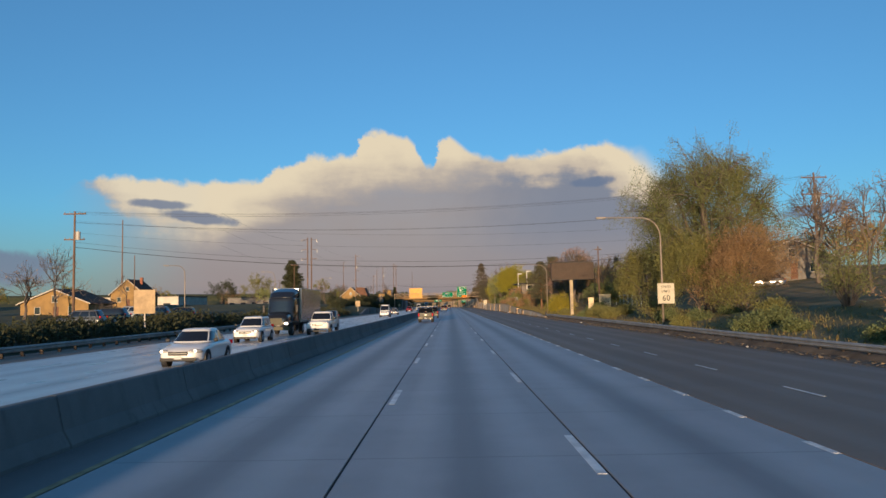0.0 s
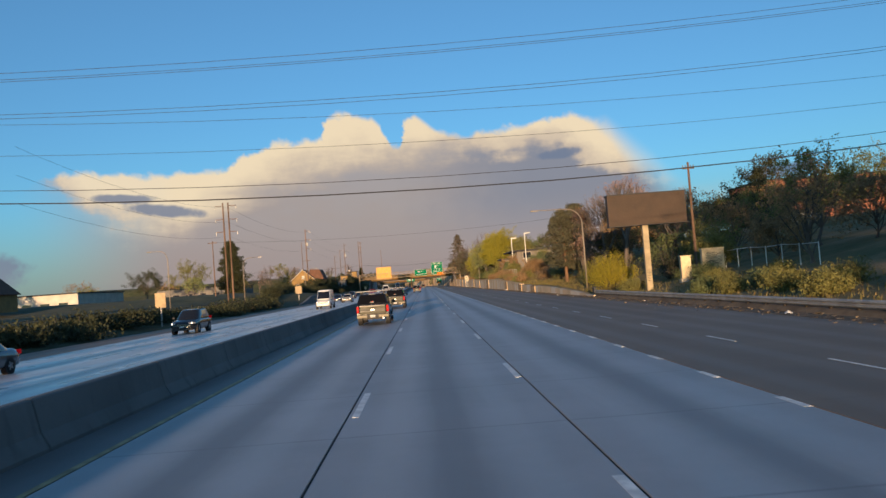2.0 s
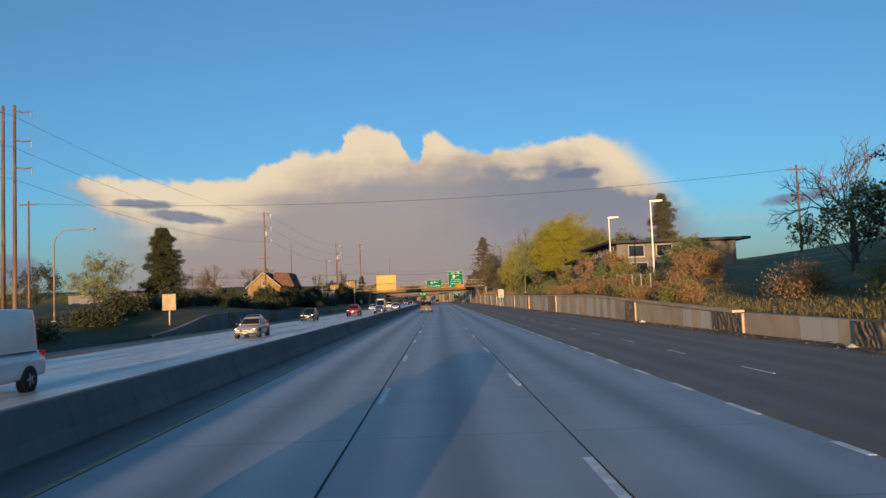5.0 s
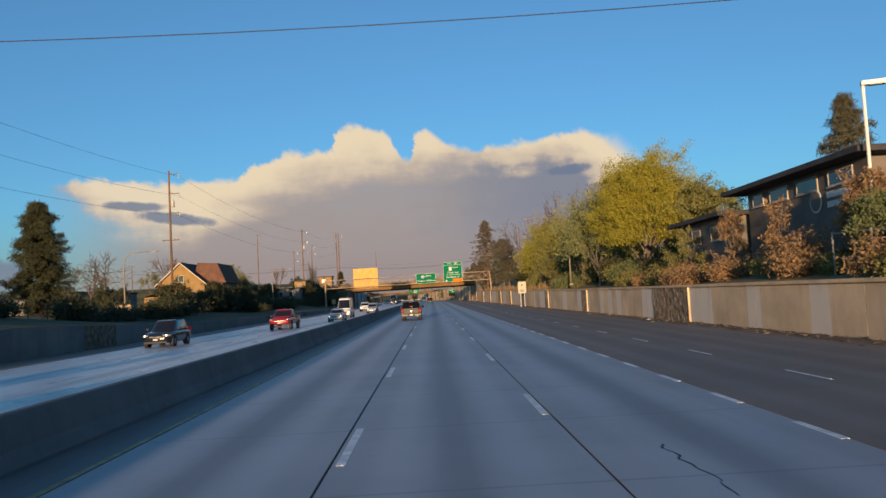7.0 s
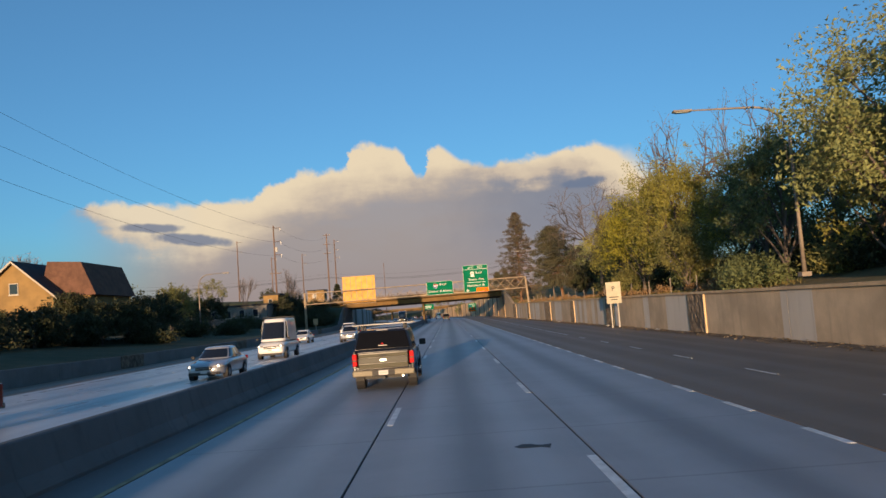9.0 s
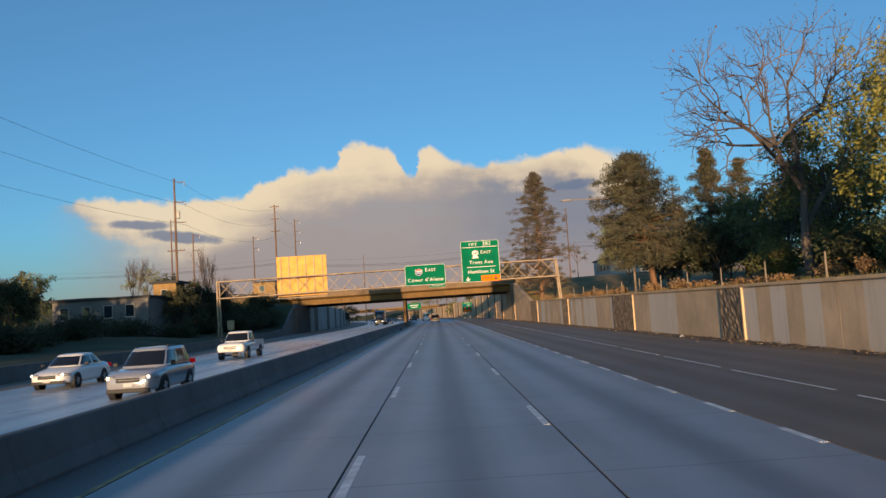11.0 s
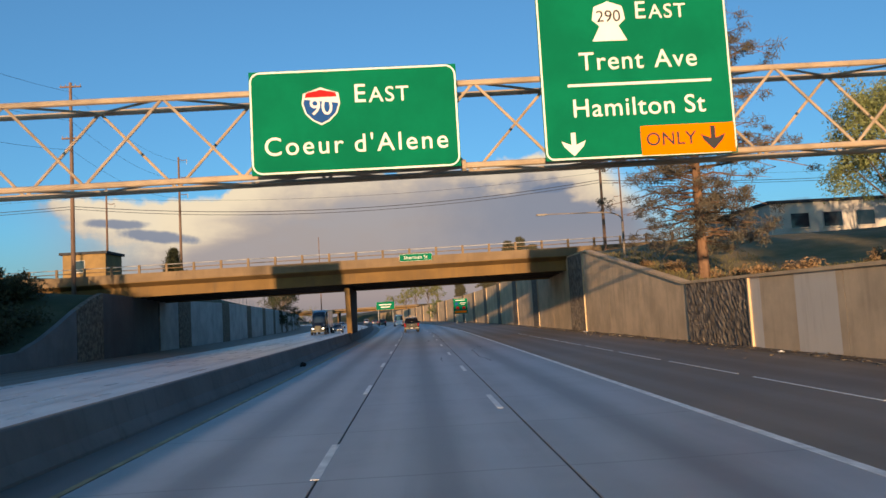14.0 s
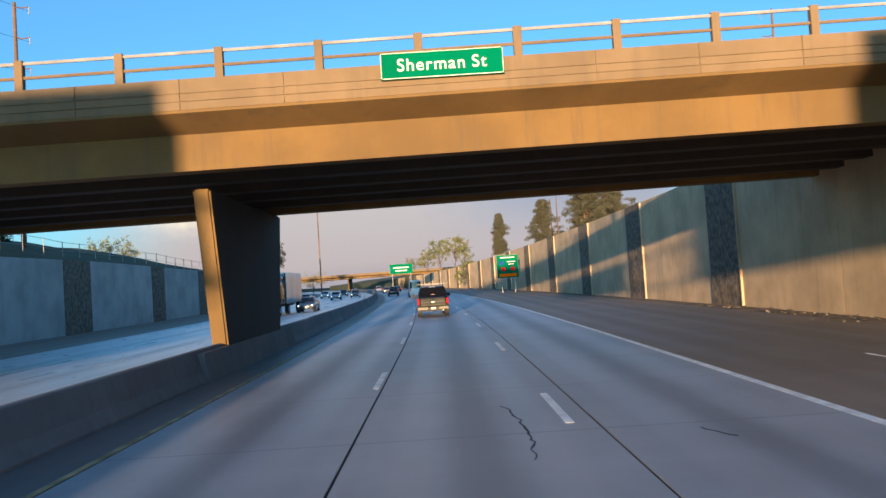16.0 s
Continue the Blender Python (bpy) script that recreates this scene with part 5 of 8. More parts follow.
def canopy_pickup(x, y, turn, label):
    """A crew-cab pickup with a canopy over the bed and a roof rack; rear end built in detail."""
    ob = thing("canopy_pickup_truck", (x, y, 0.0), label, "pickup truck", turn=turn)
    L, W, P = 5.95, 2.0, PAINT["navy"]
    back = -L / 2
    part("body", loft(B(), [(-0.55, 0.99, 0.50, 1.12, 1.24), (0.9, 0.99, 0.48, 1.12, 1.24), (1.5, 0.99, 0.48, 1.08, 1.2), (L / 2 - 0.2, 0.96, 0.5, 1.02, 1.15), (L / 2, 0.88, 0.56, 0.95, 1.05)]), P, ob, smooth=True)
    cabin(ob, P, -0.62, 1.45, -0.50, 0.75, 1.21, 1.93, 0.93, 0.76, rear_glass=False, side_split=[0.05, 0.42, 0.93])
    bed = B()
    for s in (-1, 1):
        box(bed, min(s * 0.99, s * 0.86), max(s * 0.99, s * 0.86), back, -0.57, 0.55, 1.24, 0.035)
    box(bed, -0.86, 0.86, back + 0.02, -0.57, 0.55, 0.75)
    part("cargo_bed", bed, P, ob)
    # canopy: shell that narrows towards its roof
    bm = B()
    lo = [(-0.96, back + 0.02, 1.245), (0.96, back + 0.02, 1.245), (0.96, -0.66, 1.245), (-0.96, -0.66, 1.245)]
    hi = [(-0.78, back + 0.30, 1.91), (0.78, back + 0.30, 1.91), (0.78, -0.66, 1.93), (-0.78, -0.66, 1.93)]
    a, b = [bm.verts.new(p) for p in lo], [bm.verts.new(p) for p in hi]
    for k in range(4):
        bm.faces.new((a[k], a[(k + 1) % 4], b[(k + 1) % 4], b[k]))
    bm.faces.new(a[::-1])
    bm.faces.new(b)
    bmesh.ops.bevel(bm, geom=list(bm.edges), offset=0.06, segments=3, affect="EDGES")
    shell = part("canopy", bm, P, ob, "fibreglass bed canopy")
    rear = [Vector(lo[0]).lerp(Vector(hi[0]), 0.10), Vector(lo[1]).lerp(Vector(hi[1]), 0.10), Vector(lo[1]).lerp(Vector(hi[1]), 0.90), Vector(lo[0]).lerp(Vector(hi[0]), 0.90)]
    rear = [Vector((v.x * 0.93, v.y - 0.0, v.z)) for v in rear]
    part("rear_hatch_glass", quad_panel(B(), rear, 0.014), TINTED, shell, "dark tinted hatch glass")
    for s in (-1, 1):
        for u0, u1 in ((0.10, 0.50), (0.53, 0.93)):
            def at(u, v):
                return Vector((s * 0.96, back + 0.15 + (L / 2 - 0.85) * u, 1.245)).lerp(Vector((s * 0.78, back + 0.35 + (L / 2 - 1.05) * u, 1.92)), v)
            q = [at(u0, 0.2), at(u1, 0.2), at(u1, 0.82), at(u0, 0.82)]
            part("canopy_window", quad_panel(B(), q if s > 0 else q[::-1], 0.012), CAR_GLASS, shell)
    part("hatch_decal", box(B(), -0.14, 0.14, back + 0.02, back + 0.06, 1.40, 1.425), GALV, shell, "pale maker's decal")
    part("hatch_decal", prism(B(), [(-0.05, 1.445), (0.05, 1.445), (0.0, 1.51)], back + 0.04, back + 0.08), SIGN_RED, shell, "small red decal")
    part("brake_light", box(B(), -0.18, 0.18, back + 0.20, back + 0.27, 1.885, 1.915, 0.008), GALV, shell, "clear high brake lamp")
    for yy in (back + 0.75, -1.25):
        bar = part("rack_bar", box(B(), -1.02, 1.02, yy - 0.04, yy + 0.04, 2.06, 2.10, 0.012), GALV, ob, "steel roof rack bar")
        for s in (-1, 1):
            part("rack_foot", box(B(), s * 0.70 - 0.04, s * 0.70 + 0.04, yy - 0.05, yy + 0.05, 1.90, 2.06, 0.015), TRIM_BLACK, bar)
    # tailgate with its horizontal bands
    gate = part("tailgate", box(B(), -0.80, 0.80, back - 0.035, back + 0.05, 0.66, 1.23, 0.025), P, ob)
    part("applique", box(B(), -0.79, 0.79, back - 0.055, back - 0.034, 0.86, 1.04, 0.008), material("dull_grey_applique", (0.035, 0.037, 0.033), 0.45, 0.0, vary=0.15, grain=0.6, bump=0.0, specular=0.25), gate, "grey trim band")
    part("ridge", box(B(), -0.79, 0.79, back - 0.062, back - 0.034, 1.05, 1.15, 0.02), GATE_METAL, gate)
    part("ridge", box(B(), -0.79, 0.79, back - 0.062, back - 0.034, 0.70, 0.84, 0.02), GATE_METAL, gate)
    part("spoiler", box(B(), -0.82, 0.82, back - 0.06, back + 0.05, 1.19, 1.245, 0.02), P, gate)
    part("gate_handle", box(B(), -0.11, 0.11, back - 0.085, back - 0.05, 1.06, 1.13, 0.015), TRIM_BLACK, gate)
    part("badge", rounded(B(), -0.11, 0.11, 0.91, 0.99, back - 0.07, back - 0.05, 0.039), CHROME, gate, "plain oval badge")
    for s in (-1, 1):
        lampm = part("tail_light", box(B(), s * 0.915 - 0.07, s * 0.915 + 0.07, back - 0.045, back + 0.16, 0.80, 1.18, 0.025), TAIL, ob, "red tail lamp")
        part("reverse_lens", box(B(), s * 0.915 - 0.06, s * 0.915 + 0.06, back - 0.05, back - 0.04, 0.955, 0.995), GATE_METAL, lampm, "clear reversing lens")
        part("mirror", box(B(), s * 1.14 - 0.12, s * 1.14 + 0.12, 1.06, 1.20, 1.20, 1.42, 0.04), TRIM_BLACK, ob)
        part("running_board", pipe(B(), [(s * 0.93, -0.95, 0.52), (s * 1.04, -0.75, 0.42), (s * 1.04, 0.85, 0.42), (s * 0.93, 1.05, 0.52)], 0.045, 8), CHROME, ob, "tubular chrome step")
        for yy in (-0.25, 0.62):
            part("door_handle", box(B(), s * 1.0 - 0.025, s * 1.0 + 0.025, yy - 0.09, yy + 0.09, 1.06, 1.10, 0.012), CHROME, ob)
        for yy in (-0.55, 0.22, 1.28):
            part("door_gap", box(B(), s * 0.985 - 0.012, s * 0.985 + 0.012, yy - 0.006, yy + 0.006, 0.58, 1.2), TRIM_BLACK, ob)
    bump = part("rear_bumper", box(B(), -0.99, 0.99, back - 0.20, back - 0.06, 0.46, 0.66, 0.035), BUMPER, ob, "dull chrome step bumper")
    part("plate_recess", box(B(), -0.36, 0.36, back - 0.206, back - 0.19, 0.47, 0.65, 0.01), TRIM_BLACK, bump)
    pl = part("licence_plate", box(B(), -0.155, 0.155, back - 0.216, back - 0.203, 0.49, 0.64, 0.008), PLATE, bump)
    part("plate_bar", box(B(), -0.11, 0.11, back - 0.220, back - 0.214, 0.545, 0.58), GALV, pl)
    part("tow_hitch", box(B(), -0.06, 0.06, back - 0.24, back - 0.05, 0.36, 0.46, 0.015), TRIM_BLACK, ob)
    part("tail_pipe", rod(B(), (0.62, back - 0.16, 0.42), (0.62, back + 0.3, 0.42), 0.04, seg=8), CHROME, ob)
    part("under_frame", box(B(), -0.62, 0.62, back + 0.1, 2.4, 0.36, 0.56), TRIM_BLACK, ob)
    for yy in (-1.80, 1.95):
        for s in (-1, 1):
            part("wheel_arch", rod(B(), (s * 0.72, yy, 0.42), (s * 0.998, yy, 0.42), 0.49, seg=20), TRIM_BLACK, ob)
            wheel(ob, s * 0.87, yy, 0.41, 0.28)
    for s in (-1, 1):
        part("headlight", box(B(), s * 0.72 - 0.2, s * 0.72 + 0.2, L / 2 - 0.12, L / 2 + 0.01, 0.78, 1.0, 0.03), HEAD_OFF, ob)
    part("grille", box(B(), -0.5, 0.5, L / 2 - 0.04, L / 2 + 0.02, 0.7, 1.0, 0.02), CHROME, ob)
    return ob


def box_truck(x, y, turn, label, cab="black", trailer="silver", length=8.5, lit=True):
    """Tractor cab with a tall box trailer behind it."""
    ob = thing("semi_truck", (x, y, 0.0), label, "truck", turn=turn)
    part("hood", loft(B(), [(1.6, 0.95, 0.6, 1.7, 1.95), (2.9, 0.92, 0.6, 1.55, 1.75), (3.2, 0.8, 0.65, 1.35, 1.5)]), PAINT[cab], ob, smooth=True)
    cabin(ob, PAINT[cab], -0.6, 1.75, -0.5, 1.35, 1.2, 3.1, 1.15, 1.08, rear_glass=False, side_split=[0.45, 0.92])
    part("roof_fairing", loft(B(), [(-0.6, 1.1, 3.05, 3.7, 3.9), (0.6, 1.05, 3.05, 3.5, 3.6), (1.3, 0.9, 3.05, 3.15, 3.2)]), PAINT[cab], ob, smooth=True)
    part("chassis", box(B(), -0.5, 0.5, -length - 0.4, 2.6, 0.75, 1.0, 0.02), TRIM_BLACK, ob)
    part("trailer_box", box(B(), -1.28, 1.28, -length - 0.8, -0.9, 1.1, 3.95, 0.05), PAINT[trailer], ob, "smooth grey cargo box")
    part("trailer_sill", box(B(), -1.30, 1.30, -length - 0.82, -0.88, 1.02, 1.16, 0.02), GALV, ob)
    part("grille", box(B(), -0.5, 0.5, 3.12, 3.24, 0.85, 1.45, 0.03), GATE_METAL, ob)
    part("bumper", box(B(), -1.1, 1.1, 3.05, 3.3, 0.45, 0.75, 0.04), GATE_METAL, ob)
    for s in (-1, 1):
        part("headlight", box(B(), s * 0.8 - 0.16, s * 0.8 + 0.16, 3.1, 3.24, 0.9, 1.1, 0.03), HEAD_ON if lit else HEAD_OFF, ob)
        part("mirror", box(B(), s * 1.38 - 0.1, s * 1.38 + 0.1, 1.5, 1.62, 1.9, 2.5, 0.03), TRIM_BLACK, ob)
        part("exhaust_stack", rod(B(), (s * 1.15, -0.75, 1.0), (s * 1.15, -0.75, 3.9), 0.07, seg=8), CHROME, ob)
        for yy in (2.3, -1.9, -length + 0.6, -length - 0.1):
            wheel(ob, s * 1.05, yy, 0.5, 0.34)
    return ob


# ---- sign gantry across both carriageways ----
def gantry():
    gx0, gx1, gy = -29.2, 15.95, 402.0
    zt, zb = 8.38, 6.15
    ob = thing("sign_gantry", (0, gy, 0), "tan weathered steel truss gantry spanning the freeway", "sign gantry")

    def zz(x, v):
        return v + 0.006 * x
    for dy in (0.0, 1.1):
        for v, r in ((zt, 0.085), (zb, 0.085)):
            part("chord", rod(B(), (gx0, dy, zz(gx0, v)), (gx1, dy, zz(gx1, v)), r, seg=8), GANTRY_STEEL, ob)
    n = 22
    for k in range(n):
        xa, xb = gx0 + (gx1 - gx0) * k / n, gx0 + (gx1 - gx0) * (k + 1) / n
        for dy in (0.0, 1.1):
            lo, hi = (xa, xb) if (k % 2) == (dy > 0) else (xb, xa)
            part("diagonal", rod(B(), (lo, dy, zz(lo, zb)), (hi, dy, zz(hi, zt)), 0.042, seg=6), GANTRY_STEEL, ob)
        for v in (zb, zt):
            part("cross_strut", rod(B(), (xa, 0 if k % 2 else 1.1, zz(xa, v)), (xb, 1.1 if k % 2 else 0, zz(xb, v)), 0.035, seg=6), GANTRY_STEEL, ob)
    for x in (gx0, -14, 1.2, gx1):
        part("collar", rod(B(), (x - 0.06, 0, zz(x, zb)), (x + 0.06, 0, zz(x, zb)), 0.16, seg=10), GANTRY_STEEL, ob)
    # right leg stands on the wall, left leg on the ground
    for x, zf, out in ((gx1, 3.2, 0.32), (gx0, 0.9, 0.0)):
        for dy in (-0.1, 1.2):
            leg = part("leg", rod(B(), (x + out, dy, zf), (x, dy * 0.9 + 0.05, zz(x, zt) + 0.1), 0.14, 0.11, 10), GANTRY_STEEL, ob)
            part("foot_plate", box(B(), x + out - 0.3, x + out + 0.3, dy - 0.3, dy + 0.3, zf - 0.5, zf + 0.08, 0.02), GANTRY_STEEL, leg)
        part("leg_brace", rod(B(), (x + out, -0.1, zf + 0.8), (x + out * 0.5, 1.15, zf + 2.6), 0.05, seg=6), GANTRY_STEEL, ob)
        part("leg_brace", rod(B(), (x + out * 0.5, -0.05, zf + 2.6), (x + out, 1.2, zf + 0.8), 0.05, seg=6), GANTRY_STEEL, ob)
    return ob


gantry()


def back_sign():
    ob = thing("overhead_sign", (0, 403.35, 0), "bare metal back of a large overhead sign, tinted orange as in low sun", "road sign")
    x0, x1, z0, z1 = -21.5, -14.8, 5.75, 11.1
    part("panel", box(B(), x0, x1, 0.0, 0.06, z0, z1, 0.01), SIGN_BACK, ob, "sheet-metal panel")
    n = 6
    for k in range(n):
        x = x0 + 0.55 + (x1 - x0 - 1.1) * k / (n - 1)
        part("stiffener", box(B(), x - 0.06, x + 0.06, -0.16, -0.002, z0 + 0.05, z1 - 0.1, 0.01), GANTRY_STEEL, ob)
    for k in range(6):
        z = z0 + 0.6 + k * 0.86
        part("seam_rib", box(B(), x0 + 0.02, x1 - 0.02, -0.03, -0.001, z - 0.014, z + 0.014), GANTRY_STEEL, ob)
    part("walkway", box(B(), x0, x1, -1.2, -0.4, z0 - 0.28, z0 - 0.22), GANTRY_STEEL, ob)
    for x in (x0 + 0.05, x1 - 0.05):
        part("bracket", rod(B(), (x, -0.4, z0 - 0.25), (x, 0.03, z0 + 0.1), 0.05, seg=6), GANTRY_STEEL, ob)


back_sign()


def arrow_down(ob, x, z, s, y, mat):
    part("arrow", prism(B(), [(x - 0.10 * s, z + 0.5 * s), (x + 0.10 * s, z + 0.5 * s), (x + 0.10 * s, z - 0.02 * s), (x + 0.52 * s, z + 0.16 * s), (x + 0.40 * s, z - 0.10 * s), (x, z - 0.5 * s),
                              (x - 0.40 * s, z - 0.10 * s), (x - 0.52 * s, z + 0.16 * s), (x - 0.10 * s, z - 0.02 * s)], y - 0.014, y - 0.004), mat, ob)


def shield(ob, x, z, s, y, digits, state=False):
    if state:
        out = [(-0.42, 0.05), (-0.36, 0.38), (0, 0.52), (0.36, 0.38), (0.42, 0.05), (0.24, -0.12), (0.44, -0.5), (-0.44, -0.5), (-0.24, -0.12)]
        part("route_shield", prism(B(), [(x + a * s, z + b * s) for a, b in out], y - 0.016, y - 0.004), SIGN_WHITE, ob, "plain white route marker")
        lettering(digits, 0.42 * s, SIGN_BLACK, ob, (x, y - 0.02, z + 0.12 * s), name="route_number")
    else:
        out = [(-0.42, 0.3), (-0.22, 0.36), (0, 0.44), (0.22, 0.36), (0.42, 0.3), (0.46, 0.05), (0.38, -0.2), (0.2, -0.38), (0, -0.48), (-0.2, -0.38), (-0.38, -0.2), (-0.46, 0.05)]
        p = part("route_shield", prism(B(), [(x + a * s * 1.1, z + b * s * 1.1) for a, b in out], y - 0.014, y - 0.004), SIGN_WHITE, ob, "interstate shield")
        part("shield_field", prism(B(), [(x + a * s, z + b * s - 0.0) for a, b in out if b < 0.2] + [(x - 0.44 * s, z + 0.17 * s)], y - 0.019, y - 0.012), SIGN_BLUE, p)
        part("shield_band", prism(B(), [(x - 0.42 * s, z + 0.22 * s), (x + 0.42 * s, z + 0.22 * s), (x + 0.38 * s, z + 0.34 * s), (x, z + 0.42 * s), (x - 0.38 * s, z + 0.34 * s)], y - 0.019, y - 0.012), SIGN_RED, p)
        lettering(digits, 0.62 * s, SIGN_WHITE, ob, (x, y - 0.024, z - 0.06 * s), name="route_number")


def overhead_signs():
    y = -0.55
    a = thing("overhead_sign", (0, 402, 0), "green overhead guide sign with white legend for a city", "road sign", "overhead guide signs")
    sign_panel(a, "panel", -4.25, 1.1, 6.05, 8.75, y, SIGN_GREEN, SIGN_WHITE, 0.28)
    small_caps("EAST", 0.56, SIGN_WHITE, a, (-0.85, y - 0.012, 8.05))
    lettering("Coeur d'Alene", 0.67, SIGN_WHITE, a, (-1.55, y - 0.012, 6.75), 1.2)
    shield(a, -2.42, 7.8, 0.98, y, "90")
    b = thing("overhead_sign", (0, 402, 0), "green overhead exit sign with amber lane panel", "road sign", "overhead guide signs")
    sign_panel(b, "panel", 3.3, 8.35, 6.05, 11.5, y, SIGN_GREEN, SIGN_WHITE, 0.22)
    part("rule", box(B(), 3.42, 8.23, y - 0.012, y - 0.004, 10.62, 10.69), SIGN_WHITE, b)
    lettering("EXIT", 0.50, SIGN_WHITE, b, (4.95, y - 0.012, 11.02), 1.08)
    lettering("282", 0.70, SIGN_WHITE, b, (6.75, y - 0.012, 11.05), 1.12)
    shield(b, 5.2, 9.7, 1.05, y, "290", True)
    small_caps("EAST", 0.54, SIGN_WHITE, b, (6.6, y - 0.012, 9.95))
    lettering("Trent Ave", 0.68, SIGN_WHITE, b, (5.9, y - 0.012, 8.62), 1.10)
    part("rule", box(B(), 4.0, 7.8, y - 0.012, y - 0.004, 7.98, 8.05), SIGN_WHITE, b)
    lettering("Hamilton St", 0.68, SIGN_WHITE, b, (5.85, y - 0.012, 7.38), 1.08)
    arrow_down(b, 4.05, 6.46, 0.62, y, SIGN_WHITE)
    amber = part("lane_panel", box(B(), 5.82, 8.30, y - 0.016, y - 0.004, 6.08, 6.86, 0.004), SIGN_YELLOW, b, "amber lane panel")
    lettering("ONLY", 0.48, SIGN_BLACK, amber, (6.62, y - 0.022, 6.48), 1.05)
    arrow_down(amber, 7.72, 6.47, 0.62, y - 0.012, SIGN_BLACK)
    for s, x0, x1 in ((a, -4.25, 1.1), (b, 3.3, 8.35)):
        for u in (0.15, 0.5, 0.85):
            x = x0 + (x1 - x0) * u
            part("hanger", box(B(), x - 0.05, x + 0.05, y + 0.05, -0.06, 6.1, 8.55), GANTRY_STEEL, s)


overhead_signs()

s = thing("street_name_sign", (0, 456.93, -0.16), "green street name sign fixed to the overpass parapet", "road sign")
sign_panel(s, "panel", -1.6, 1.6, 7.70, 8.40, -0.06, SIGN_GREEN, SIGN_WHITE, 0.06, 0.03)
lettering("Sherman St", 0.46, SIGN_WHITE, s, (0.0, -0.072, 8.04), 1.12)
for x in (-1.2, 1.2):
    part("bracket", box(B(), x - 0.04, x + 0.04, -0.012, 0.08, 7.75, 8.1), GANTRY_STEEL, s)


def post_sign(name, x, y, z, w, h, foot, posts, label, face, border, words=(), bars=(), post_mat=None, turn=0.0):
    """A plate on posts. words: text, size, x, z, material; bars: x0, x1, z0, z1, material, all from the plate's lower middle."""
    ob = thing(name, (x, y, foot), label, "road sign", turn=turn)
    z -= foot
    p = sign_panel(ob, "panel", -w / 2, w / 2, z, z + h, -0.07, face, border, min(0.08, w / 8), 0.025)
    for text, size, u, v, m in words:
        lettering(text, size, m, p, (u, -0.082, z + v), 1.05)
    for u0, u1, v0, v1, m in bars:
        part("legend_bar", box(B(), u0, u1, -0.082, -0.075, z + v0, z + v1), m, p)
    for u in posts:
        part("post", box(B(), u - 0.06, u + 0.06, -0.018, 0.08, -0.3, z + h * 0.9, 0.01), post_mat or GALV, ob)
    return ob


post_sign("speed_limit_sign", 17.85, 64.6, 2.05, 1.42, 1.72, 0.25, (), "white speed limit sign mounted on a lamp pole", PLATE_WHITE, SIGN_BLACK,
          (("SPEED", 0.30, 0, 1.40, SIGN_BLACK), ("LIMIT", 0.30, 0, 1.03, SIGN_BLACK), ("60", 0.66, 0, 0.45, SIGN_BLACK)))
post_sign("parking_sign", 13.9, 311.0, 2.04, 1.25, 1.83, 0.0, (-0.3, 0.3), "white sign on two posts against the wall", PLATE_WHITE, PLATE_WHITE, (("P", 0.55, 0, 1.25, SIGN_BLACK),), ((-0.4, 0.4, 0.5, 0.58, SIGN_BLACK), (-0.3, 0.3, 0.3, 0.37, SIGN_BLACK)))
post_sign("exit_services_sign", 11.9 + bend(545), 545.0, 2.0, 3.0, 3.2, 0.0, (-0.9, 0.9), "green exit services sign with coloured squares on posts", SIGN_GREEN, SIGN_WHITE, (),
          ((-1.0, 1.0, 2.78, 2.92, SIGN_WHITE), (-0.1, 1.1, 2.2, 2.32, SIGN_WHITE), (0.1, 0.9, 1.85, 1.97, SIGN_WHITE), (-1.1, -0.5, 1.85, 2.4, SIGN_BLUE), (-0.9, -0.3, 0.95, 1.5, SIGN_RED), (0.4, 1.0, 0.95, 1.5, SIGN_RED), (-1.2, 1.2, 0.2, 0.6, SIGN_YELLOW)))
post_sign("far_guide_sign", bend(640) + 1.5, 640.0, 4.6, 6.0, 2.6, 0.0, (-2.4, 2.4), "distant green guide sign above the road", SIGN_GREEN, SIGN_WHITE, (), ((-2, 2, 1.5, 1.8, SIGN_WHITE), (-1.5, 1.5, 0.7, 1.0, SIGN_WHITE)))
PLATE_BACK = material("dull_aluminium_plate_back", (0.40, 0.29, 0.17), 0.7, 0.1, vary=0.25, grain=0.6)
# small plates seen from behind along the other carriageway
for x, y, z, w, h in ((-24.6, 61.0, 2.0, 1.7, 1.9), (-25.2, 128.0, 1.9, 1.0, 1.4), (-25.2, 208.0, 2.2, 1.25, 1.5), (-36.0, 279.7, 2.1, 0.75, 1.2), (-34.9, 279.4, 2.1, 0.75, 1.2), (-26.5, 398.0, 1.8, 0.9, 1.2)):
    post_sign("roadside_sign", x, y, z, w, h, ground_height(x, y), (0,), "bare sunlit back of a roadside sign on a post", PLATE_BACK, PLATE_BACK)


# ---- guardrails ----
RAIL = [(-0.04, -0.16), (0.04, -0.10), (0.04, -0.05), (-0.03, -0.01), (-0.03, 0.01), (0.04, 0.05), (0.04, 0.10), (-0.04, 0.16), (-0.055, 0.15), (0.02, 0.09), (0.02, 0.06), (-0.045, 0.015), (-0.045, -0.015), (0.02, -0.06), (0.02, -0.09), (-0.055, -0.15)]


